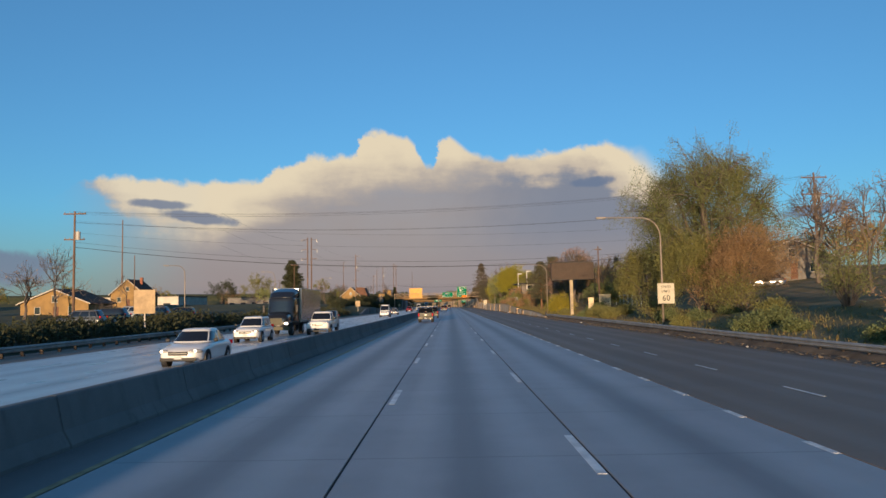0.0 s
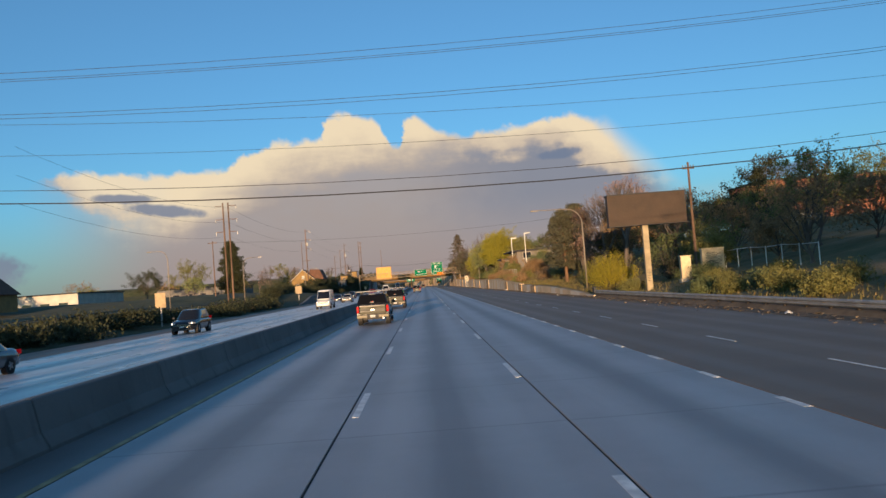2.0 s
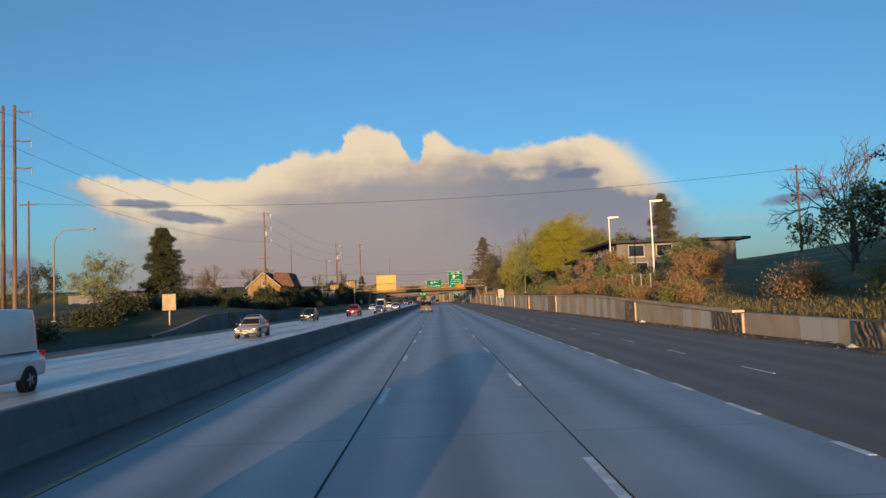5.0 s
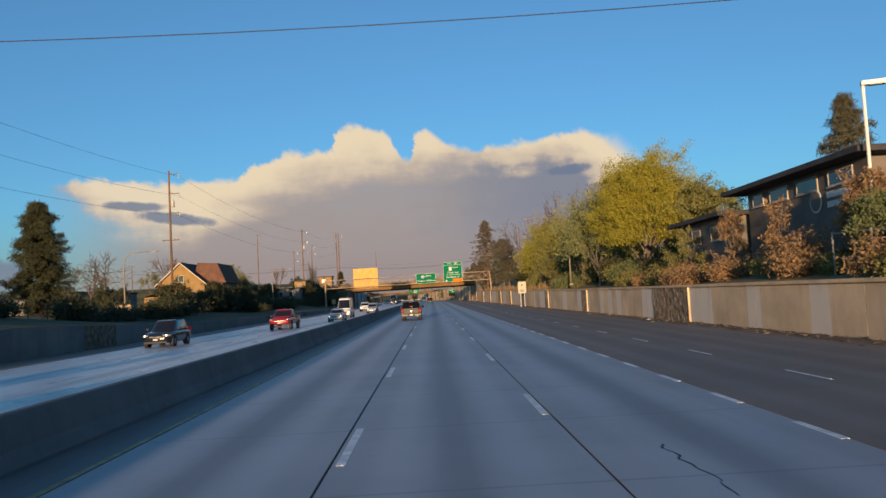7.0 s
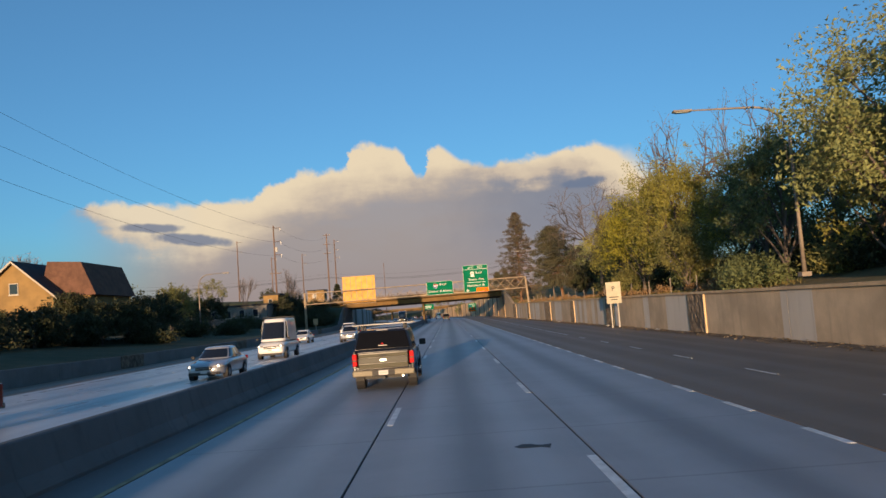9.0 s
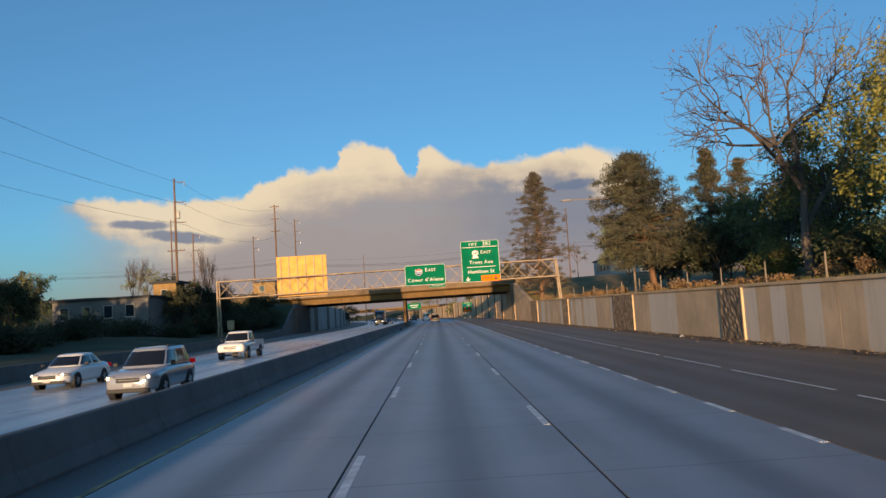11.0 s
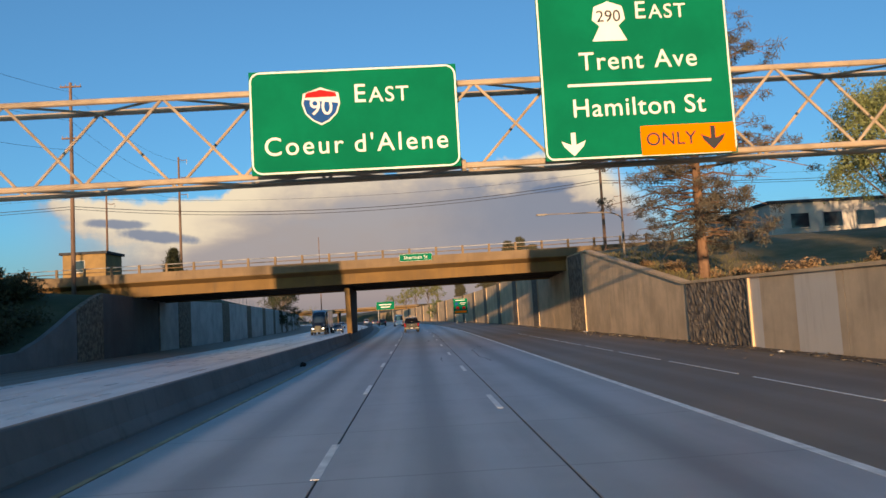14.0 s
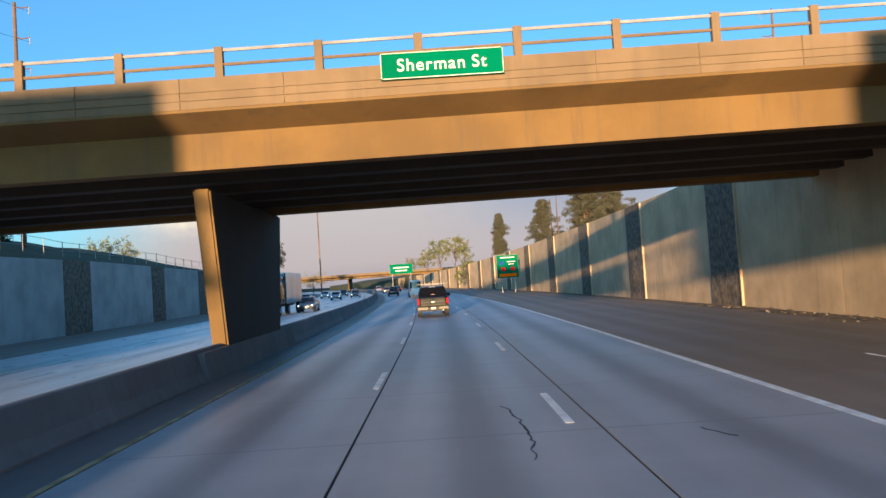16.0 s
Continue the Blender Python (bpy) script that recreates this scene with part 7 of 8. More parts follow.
# ---- trees, right-hand bank ----
broadleaf("willow_tree", 24.6, 74.0, 16.0, 16.0, LEAF_WILLOW, "large willow in fresh olive leaf on the bank", 11, 3.6, 0.10, 0.075, 340, 4, trunk=0.5, flat=0.7, droop=0.7, tight=0.8, gaps=-0.06, thin=0.45)
broadleaf("shrubby_tree", 22.4, 70.0, 7.4, 8.0, LEAF_OLIVE, "olive gold shrubby tree under a willow", 111, 2.4, 0.02, 0.07, 120, 4, flat=1.4, thin=0.15, gaps=-0.2)
broadleaf("shrubby_tree", 25.0, 66.0, 7.0, 8.0, LEAF_RUST, "reddish brown shrubby tree under a willow", 112, 2.2, 0.02, 0.07, 120, 4, flat=1.4, thin=0.15, gaps=-0.2)
broadleaf("shrubby_tree", 20.4, 80.0, 7.5, 7.5, LEAF_OLIVE, "thin olive shrubby tree behind the guardrail", 113, 2.0, 0.02, 0.07, 110, 4, flat=1.4, thin=0.3)
broadleaf("willow_tree", 27.5, 82.0, 11.0, 9.5, LEAF_OLIVE, "smaller willow in olive leaf on the bank", 12, 1.8, 0.12, 0.09, 70, 4, flat=1.8)
broadleaf("willow_tree", 33.0, 99.0, 9.0, 7.0, LEAF_WILLOW, "slender willow with thin spring foliage", 13, 0.6, 0.15, 0.12, 46, 4)
twig_tree("bare_tree", 35.0, 70.0, 11.5, 8.0, "leafless grey tree on the bank", 14)
twig_tree("bare_tree", 39.0, 82.0, 12.5, 9.0, "leafless grey tree on the bank", 15)
twig_tree("bare_tree", 31.5, 58.0, 9.5, 6.0, "leafless multi-branched tree on the bank", 16, LEAF_RUST, 2)
broadleaf("deciduous_tree", 26.0, 106.0, 7.0, 6.5, LEAF_RUST, "small brown-leaved tree behind the guardrail", 17, 0.5, 0.1, 0.12, 40, 4)
broadleaf("deciduous_tree", 33.0, 118.0, 8.5, 8.0, LEAF_OLIVE, "olive tree behind the billboard", 18, 0.9, 0.15, 0.14, 44, 3)
broadleaf("deciduous_tree", 39.0, 140.0, 10.0, 10.0, LEAF_DARK, "dark evergreen tree on the hillside", 19, 1.2, 0.1, 0.16, 44, 3)
broadleaf("deciduous_tree", 30.0, 140.0, 8.0, 7.0, LEAF_RUST, "brown thicket tree on the hillside", 20, 0.7, 0.05, 0.13, 44, 4)
pine("pine_tree", 47.0, 160.0, 8.5, 6.0, "dark pine on the hillside", 21, LEAF_DARK, dense=0.8)
twig_tree("budding_tree", 22.3, 138.5, 11.0, 5.5, "tall sparse tree with pale buds", 22, LEAF_PINK, 7, True)
twig_tree("bare_tree", 26.0, 134.0, 9.0, 7.0, "leafless tree on the bank", 23)
twig_tree("bare_tree", 25.0, 148.0, 10.0, 7.0, "leafless tree on the bank", 24)
pine("pine_tree", 17.6, 150.8, 8.8, 5.6, "dark pine with orange trunk above the wall", 25, LEAF_PINE, 0.25, gaps=0.35, tuft=0.42, cone=0.55, dense=1.5)
broadleaf("plum_tree", 20.6, 154.0, 9.0, 6.0, LEAF_PLUM, "dark plum tree with sparse blossom", 26, 0.5, 0.2, 0.12, 50, 4)
broadleaf("blossom_tree", 19.2, 147.5, 5.5, 3.4, LEAF_PINK, "small tree in pale blossom", 27, 0.5, 0.25, 0.09, 30, 3)
pine("pine_tree", 21.6, 162.5, 10.0, 6.4, "broad dark pine above the wall", 28, LEAF_PINE, 0.12, gaps=0.3, tuft=0.45, cone=0.55, dense=1.6, size=0.22, fill=1.3)
pine("pine_tree", 27.5, 164.0, 9.0, 6.5, "broad dark pine above the wall", 29, LEAF_DARK, 0.1, gaps=0.1, tuft=0.55, cone=0.65, dense=1.5, fill=1.3)
broadleaf("deciduous_tree", 23.5, 172.0, 7.0, 7.0, LEAF_DARK, "dark thicket tree in shade", 30, 1.1, 0.05, 0.14, 44, 3)
broadleaf("deciduous_tree", 25.5, 184.0, 6.0, 7.0, LEAF_OLIVE, "dark thicket tree in shade", 31, 1.0, 0.05, 0.14, 40, 3)
twig_tree("bare_tree", 29.0, 190.0, 9.0, 8.0, "leafless tree above the wall", 32)
pine("cypress_tree", 34.0, 252.0, 12.0, 6.0, "dark conifer behind the clinic", 33, LEAF_PINE, 0.05, gaps=0.05, cone=0.6, dense=1.4)
broadleaf("shrubby_tree", 18.6, 246.5, 4.2, 3.2, LEAF_OLIVE, "narrow olive shrub tree beside the clinic", 36, 0.9, 0.05, 0.11, 30, 3)
broadleaf("shrubby_tree", 18.9, 239.0, 4.6, 2.0, LEAF_RUST, "narrow brown columnar shrub by the clinic", 37, 0.7, 0.02, 0.1, 26, 3)
broadleaf("shrubby_tree", 18.7, 232.0, 4.4, 1.8, LEAF_RUST, "narrow brown columnar shrub by the clinic", 38, 0.7, 0.02, 0.1, 26, 3)
broadleaf("maple_tree", 20.9, 265.5, 12.4, 11.0, LEAF_MAPLE, "yellow-green spring maple above the wall", 34, 2.7, 0.03, 0.10, 260, 4, gaps=-0.2, thin=0.15)
broadleaf("deciduous_tree", 18.2, 274.5, 11.0, 9.8, LEAF_LIGHT, "tall pale green tree above the wall", 39, 1.2, 0.06, 0.12, 150, 4)
broadleaf("deciduous_tree", 19.6, 279.5, 8.6, 6.5, LEAF_GOLD, "olive gold tree above the wall", 390, 1.2, 0.04, 0.11, 80, 4)
broadleaf("deciduous_tree", 19.4, 289.5, 9.0, 6.5, LEAF_DEEP, "dense deep green tree above the wall", 40, 1.0, 0.03, 0.12, 90, 4)
broadleaf("deciduous_tree", 21.8, 297.5, 10.0, 8.0, LEAF_DEEP, "dense deep green tree above the wall", 41, 1.0, 0.04, 0.12, 90, 4)
twig_tree("budding_tree", 22.8, 303.0, 14.5, 9.0, "tall leafless tree with reddish buds", 42, LEAF_PLUM, 3)
broadleaf("willow_tree", 19.4, 309.5, 11.6, 9.4, LEAF_GOLD, "olive and gold willow above the wall", 43, 2.2, 0.05, 0.10, 130, 4, flat=0.8, droop=0.5, tight=0.8)
broadleaf("shrubby_tree", 17.9, 303.5, 5.2, 5.5, LEAF_OLIVE, "low olive tree at the wall top", 431, 1.2, 0.02, 0.11, 60, 4)
broadleaf("maple_tree", 18.3, 317.5, 8.6, 8.5, LEAF_MAPLE, "golden green tree above the wall", 44, 1.3, 0.06, 0.12, 90, 4)
broadleaf("willow_tree", 19.2, 328.0, 11.0, 8.6, LEAF_GOLD, "olive willow above the wall", 45, 1.9, 0.06, 0.10, 100, 4, flat=0.8, droop=0.5, tight=0.8)
broadleaf("willow_tree", 21.5, 341.0, 9.0, 8.0, LEAF_OLIVE, "thin olive tree above the wall", 451, 1.0, 0.06, 0.12, 80, 4)
twig_tree("bare_tree", 20.5, 312.0, 16.0, 9.0, "tall leafless tree above the wall", 46, LEAF_PLUM, 2)
twig_tree("bare_tree", 18.8, 338.5, 14.5, 13.0, "large leafless tree reaching over the wall", 47, LEAF_PLUM, 1, levels=6)
for k, (x, y, h, w, leaf) in enumerate(((26, 262, 8, 8, LEAF_OLIVE), (28, 276, 10, 10, LEAF_OLIVE), (27, 289, 9, 9, LEAF_DEEP), (29, 302, 10, 10, LEAF_OLIVE), (27, 316, 9.5, 9, LEAF_WILLOW), (28, 330, 9, 10, LEAF_DEEP), (35, 285, 9, 11, LEAF_DEEP), (36, 308, 9, 11, LEAF_OLIVE), (35, 332, 9, 11, LEAF_DEEP))):
    broadleaf("deciduous_tree", x, y, h, w, leaf, "olive tree in the wood above the wall" if leaf is not LEAF_DEEP else "deep green tree in the wood above the wall", 700 + k, 1.3, 0.02, 0.15, 70, 4)
for k, (x, y, h, w) in enumerate(((22.5, 349, 6.5, 7), (27, 351, 8, 9), (21, 357, 4.6, 5.5), (25, 361, 7, 8), (30, 360, 9, 9), (21.5, 366, 5.2, 6), (26, 368, 6, 8), (32, 370, 8, 9), (23, 377, 4.2, 6), (29, 380, 6, 8), (35, 384, 6, 9))):
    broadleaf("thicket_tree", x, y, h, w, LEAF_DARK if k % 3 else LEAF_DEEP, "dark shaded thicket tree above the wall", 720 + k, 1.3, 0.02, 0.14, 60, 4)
pine("fir_tree", 26.5, 373.0, 12.8, 6.0, "tall fir above the dark thicket", 50, LEAF_PINE, 0.1, gaps=0.3, dense=1.2, cone=0.85, tuft=0.35)
pine("fir_tree", 30.0, 374.0, 11.5, 6.0, "thin fir above the dark thicket", 52, LEAF_PINE, 0.2, gaps=0.5, dense=0.9, cone=0.8, tuft=0.35)
pine("pine_tree", 17.2, 361.0, 11.0, 8.6, "broad pine with leaning orange trunk above the wall", 51, LEAF_PINE, 0.22, gaps=0.2, tuft=0.5, cone=0.5, dense=1.7, lean=-1.3, fill=1.3)
pine("ponderosa_tree", 17.3, 428.0, 21.0, 11.5, "tall ponderosa pine with open crown beside the overpass", 53, LEAF_PONDEROSA, 0.10, gaps=0.58, tuft=0.42, cone=0.62, dense=2.2, size=0.15, fill=1.7, girth=0.74)
broadleaf("round_tree", 33.2, 432.0, 11.6, 11.5, LEAF_LIGHT, "round pale green spring tree on the bank", 54, 1.7, 0.06, 0.13, 130, 4)
pine("pine_tree", 47.0, 446.0, 12.0, 8.0, "dark pine beyond the bank", 55, LEAF_PINE, 0.2, cone=0.6, gaps=0.1, dense=1.4)
broadleaf("blossom_tree", 42.0, 440.0, 7.5, 7.0, LEAF_PINK, "tree in pink spring blossom", 56, 0.9, 0.2, 0.12, 44, 3)
twig_tree("bare_tree", 28.0, 452.0, 7.5, 5.0, "leafless young tree above the overpass", 57)
for k, (x, y, h, w) in enumerate(((19.5, 540, 9.5, 7), (23, 548, 11, 8), (27, 556, 10, 8), (17.5, 566, 8, 6), (12, 590, 9, 4))):
    pine("pine_tree", x, y, h, w, "sunlit pine above the cutting wall", 60 + k, LEAF_PINE, 0.12, cone=0.65, gaps=0.15, dense=1.4, fill=1.3)
for k, (x, y, h, w) in enumerate(((4, 640, 9, 8), (0, 668, 10, 9), (-4, 690, 8, 8), (6, 615, 7, 7), (-12, 790, 9, 12), (12, 800, 12, 12), (-60, 800, 10, 16))):
    broadleaf("deciduous_tree", x, y, h, w, LEAF_WILLOW if k % 2 else LEAF_OLIVE, "distant golden spring tree", 70 + k, 0.7, 0.1, 0.22, 34, 3)

for k, (x, y, h, w, leaf) in enumerate(((26, 124, 4.6, 6, LEAF_OLIVE), (30, 128, 5.5, 7, LEAF_RUST), (25, 133, 4.5, 6, LEAF_DEEP), (35, 124, 6.5, 8, LEAF_RUST), (40, 116, 7, 8, LEAF_OLIVE), (33, 110, 5, 6, LEAF_RUST), (44, 128, 7.5, 9, LEAF_DEEP), (36, 136, 6.5, 8, LEAF_OLIVE), (30, 146, 6, 7, LEAF_RUST), (27, 113, 3.6, 5, LEAF_RUST), (50, 108, 7, 8, LEAF_RUST), (24.5, 120, 3.2, 4, LEAF_OLIVE), (37, 102, 5, 6, LEAF_RUST), (44, 84, 7, 8, LEAF_RUST), (48, 96, 7, 8, LEAF_OLIVE))):
    broadleaf("thicket_tree", x, y, h, w, leaf, {LEAF_OLIVE: "olive thicket tree on the bank", LEAF_RUST: "brown budding thicket tree on the bank", LEAF_DEEP: "deep green thicket tree on the bank"}[leaf], 750 + k, 1.0, 0.03, 0.11, 60, 4)

broadleaf("deciduous_tree", 24.0, 146.0, 7.5, 6.0, LEAF_RUST, "brown budding tree above the bank", 790, 0.9, 0.05, 0.10, 70, 4)
twig_tree("bare_tree", 21.3, 145.0, 9.5, 7.0, "leafless tree with fine upright twigs", 791, LEAF_RUST, 2)
twig_tree("bare_tree", 22.8, 151.0, 10.5, 8.0, "leafless tree with fine upright twigs", 792, LEAF_RUST, 2)

for k, (x, y, h, w, leaf) in enumerate(((42, 150, 5, 7, LEAF_DEEP), (47, 158, 6, 8, LEAF_RUST), (52, 150, 6, 8, LEAF_OLIVE), (58, 160, 6.5, 9, LEAF_DEEP), (39, 166, 5.5, 8, LEAF_OLIVE), (47, 172, 5.5, 8, LEAF_DARK), (44, 184, 6, 9, LEAF_RUST), (52, 190, 6, 9, LEAF_DEEP), (38, 190, 6, 8, LEAF_OLIVE), (60, 196, 7, 10, LEAF_RUST), (56, 126, 6, 9, LEAF_DEEP), (64, 140, 6, 10, LEAF_RUST), (62, 112, 6, 9, LEAF_OLIVE), (36, 176, 5, 7, LEAF_RUST), (33, 168, 5, 6, LEAF_DEEP), (31, 182, 5, 7, LEAF_DARK))):
    broadleaf("thicket_tree", x, y, h, w, leaf, {LEAF_OLIVE: "olive thicket tree on the hillside", LEAF_RUST: "brown budding thicket tree on the hillside", LEAF_DEEP: "deep green thicket tree on the hillside", LEAF_DARK: "dark evergreen thicket tree on the hillside"}[leaf], 560 + k, 1.3, 0.02, 0.13, 70, 4, gaps=-0.3, thin=0.0)
for k in range(22):
    shrub("undergrowth_shrub", 23.5 + (k * 7 % 5) * 1.5, 254 + 2.6 * k, 2.6 + 0.3 * (k % 4), 4.6, (LEAF_DARK, LEAF_DEEP)[k % 2], ("dark shaded undergrowth below the trees", "deep green undergrowth below the trees")[k % 2], 600 + k, 2.0, 36, 0.09, group="undergrowth")

# ---- trees, far side ----
twig_tree("bare_tree", -56.0, 108.0, 11.0, 10.0, "large bare tree near a utility pole", 80, LEAF_RUST, 2)
twig_tree("bare_tree", -63.0, 113.0, 9.0, 9.0, "bare tree near a low house", 81, LEAF_RUST, 2)
twig_tree("bare_tree", -50.0, 118.0, 7.5, 7.0, "bare tree beside the road", 82)
pine("cypress_tree", -66.2, 322.0, 18.5, 10.5, "tall dense dark conifer", 83, LEAF_DARK, 0.03, gaps=0.02, tuft=0.7, cone=0.55, dense=1.6, size=0.34, fill=1.3)
broadleaf("deciduous_tree", -80.0, 318.0, 13.0, 15.0, LEAF_OLIVE, "round olive tree far beyond the road", 84, 1.0, 0.1, 0.22, 56, 3)
broadleaf("deciduous_tree", -93.0, 315.0, 11.0, 14.0, LEAF_DARK, "round dark tree far beyond the road", 85, 1.0, 0.1, 0.22, 50, 3)
broadleaf("deciduous_tree", -73.0, 300.0, 7.0, 9.0, LEAF_LIGHT, "pale bushy tree far beyond the road", 86, 0.8, 0.1, 0.2, 40, 3)
twig_tree("budding_tree", -51.0, 312.0, 10.5, 10.0, "bare tree with pinkish buds", 87, LEAF_PINK, 3)
twig_tree("budding_tree", -47.0, 326.0, 10.0, 9.0, "bare tree with pinkish buds", 88, LEAF_PINK, 3)
twig_tree("budding_tree", -56.0, 318.0, 9.5, 9.0, "bare tree with pinkish buds", 89, LEAF_PINK, 3)
twig_tree("poplar_tree", -35.0, 416.0, 13.0, 4.5, "bare upright poplar tree beyond the bank", 90, LEAF_PINK, 1, True)
twig_tree("poplar_tree", -36.5, 424.0, 11.0, 4.5, "bare upright poplar tree beyond the bank", 91, None, 0, True)
twig_tree("poplar_tree", -36.0, 431.0, 9.5, 4.5, "bare upright poplar tree beyond the bank", 92, LEAF_RUST, 2, True)
twig_tree("poplar_tree", -44.0, 412.0, 11.0, 5.0, "bare upright poplar tree beyond the bank", 93, LEAF_PINK, 1, True)
for k, (x, y, h, w, leaf) in enumerate(((-42, 338, 5.5, 8, LEAF_DARK), (-41, 350, 6.5, 8, LEAF_DARK), (-43, 358, 6.0, 7, LEAF_DARK), (-44, 368, 7.5, 8, LEAF_OLIVE), (-34.5, 404, 7.4, 7, LEAF_DARK), (-35, 412, 7.2, 7.5, LEAF_DARK), (-37.5, 409, 8.0, 7.5, LEAF_DARK), (-45, 381, 6.0, 7, LEAF_OLIVE),
                                        (-36, 421, 6.4, 8, LEAF_DARK), (-35.5, 431, 4.8, 6.5, LEAF_DARK), (-38, 441, 3.4, 7, LEAF_DARK), (-48, 352, 8, 9, LEAF_OLIVE), (-56, 372, 9, 10, LEAF_OLIVE), (-50, 392, 8, 8, LEAF_DARK), (-45, 372, 7, 8, LEAF_OLIVE), (-60, 412, 10, 10, LEAF_OLIVE))):
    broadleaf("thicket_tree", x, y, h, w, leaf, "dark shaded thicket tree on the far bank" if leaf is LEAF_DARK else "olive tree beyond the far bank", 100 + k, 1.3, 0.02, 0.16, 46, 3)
pine("cypress_tree", -36.0, 498.0, 6.6, 5.0, "small dark conifer behind the overpass", 120, LEAF_DARK, 0.05, gaps=0.05, cone=0.8, dense=1.5)
for k, (x, y, h, w) in enumerate(((-30, 560, 7, 8), (-34, 580, 8, 9), (-37, 600, 8, 9), (-42, 622, 8, 10), (-50, 660, 8, 12))):
    broadleaf("thicket_tree", x, y, h, w, LEAF_DARK, "dark tree above the far cutting wall", 130 + k, 0.9, 0.05, 0.2, 40, 3)
for k, (x, y, h, w) in enumerate(((-120, 420, 9, 14), (-140, 380, 8, 14), (-100, 470, 10, 14), (-160, 330, 8, 16), (-150, 250, 7, 12), (-115, 230, 6, 10), (-180, 460, 10, 20), (-90, 540, 11, 14), (-70, 600, 10, 14), (-130, 180, 6, 11))):
    broadleaf("deciduous_tree", x, y, h, w, LEAF_OLIVE if k % 3 else LEAF_RUST, "distant brown-green tree on the flat land", 150 + k, 0.6, 0.05, 0.28, 36, 3)

# ---- shrubs ----
shrub("forsythia_bush", 18.6, 131.4, 3.7, 4.6, LEAF_YELLOW, "bright yellow flowering forsythia bush", 200, 3.6, 90, 0.052)
rs = np.random.default_rng(77)
for k in range(34):
    y = rs.uniform(12, 122)
    x = rs.uniform(17.2, 23.5)
    if abs(x - 17.8) < 1.2 and abs(y - 65) < 2 or abs(x - 18.4) < 1.6 and abs(y - 117) < 4:
        continue
    low = rs.uniform(0.6, 1.3)
    shrub("bank_shrub", x, y, low, low * rs.uniform(1.5, 2.4), (LEAF_OLIVE, LEAF_DEEP, LEAF_OLIVE, LEAF_DEEP)[k % 4], ("low olive green shrub on the bank", "low deep green shrub on the bank")[k % 2], 210 + k, 2.4, 30, 0.055, group="bank shrubs")
for k, (x, y, h, w, leaf, lab) in enumerate(((23.0, 67, 4.5, 5, LEAF_RUST, "tall reddish twiggy shrub under a willow"), (18.8, 71, 3.2, 4, LEAF_OLIVE, "olive shrub under a willow"), (23.5, 64, 4, 5, LEAF_OLIVE, "olive shrub under a willow"),
                                             (24.5, 48, 5.0, 4, LEAF_WILLOW, "tall sparse golden shrub on the bank"), (27, 44, 4.5, 4, LEAF_OLIVE, "tall sparse shrub on the bank"), (22.0, 36, 3.5, 4, LEAF_RUST, "tall brown shrub on the bank"),
                                             (21.5, 142, 3.4, 4.5, LEAF_DARK, "dark shrub behind a forsythia"), (23.5, 128, 3.6, 4.5, LEAF_DARK, "dark shrub behind the billboard"), (19.0, 141, 2.4, 3.5, LEAF_OLIVE, "olive shrub above the low wall"),
                                             (20.5, 170, 2.6, 4, LEAF_OLIVE, "shaded shrub above the wall"), (19.5, 178, 2.2, 3.5, LEAF_RUST, "brown shrub above the wall"), (19.0, 205, 2.2, 3.2, LEAF_OLIVE, "olive shrub by the fence"), (18.8, 219, 2.4, 3.5, LEAF_RUST, "brown shrub by the clinic fence"), (18.2, 228, 2.2, 3.4, LEAF_RUST, "brown shrub by the clinic fence"), (18.2, 250, 2.4, 3.2, LEAF_OLIVE, "olive shrub below a maple"))):
    shrub("bank_shrub", x, y, h, w, leaf, lab, 260 + k, 1.5, 46, 0.06, group="bank shrubs")
# first hedge row is a dark stand-in for low shaded ground
for k in range(30):
    y = 12 + 6.2 * k
    x = rs.uniform(-30.5, -26.0)
    shrub("hedge_shrub", x, y, rs.uniform(0.8, 1.5), rs.uniform(4.0, 6.5), LEAF_DARK, "hedge shrub coloured dark as in shade on the far bank", 300 + k, 2.6, 40, 0.09, group="far bank hedge")
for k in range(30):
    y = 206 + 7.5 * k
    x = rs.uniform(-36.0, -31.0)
    shrub("hedge_shrub", x, y, rs.uniform(1.4, 2.6), rs.uniform(4.0, 6.5), LEAF_DARK, "hedge shrub coloured dark as in shade on the far bank", 340 + k, 2.6, 40, 0.09, group="far bank hedge")
for k in range(40):
    y = 295 + 3.6 * k
    shrub("grass_tuft", rs.uniform(15.9, 18.5), y, rs.uniform(0.4, 0.9), rs.uniform(0.8, 1.8), LEAF_RUST, "dry grass tuft on the wall top", 380 + k, 0.8, 14, 0.07, group="dry grass tufts")


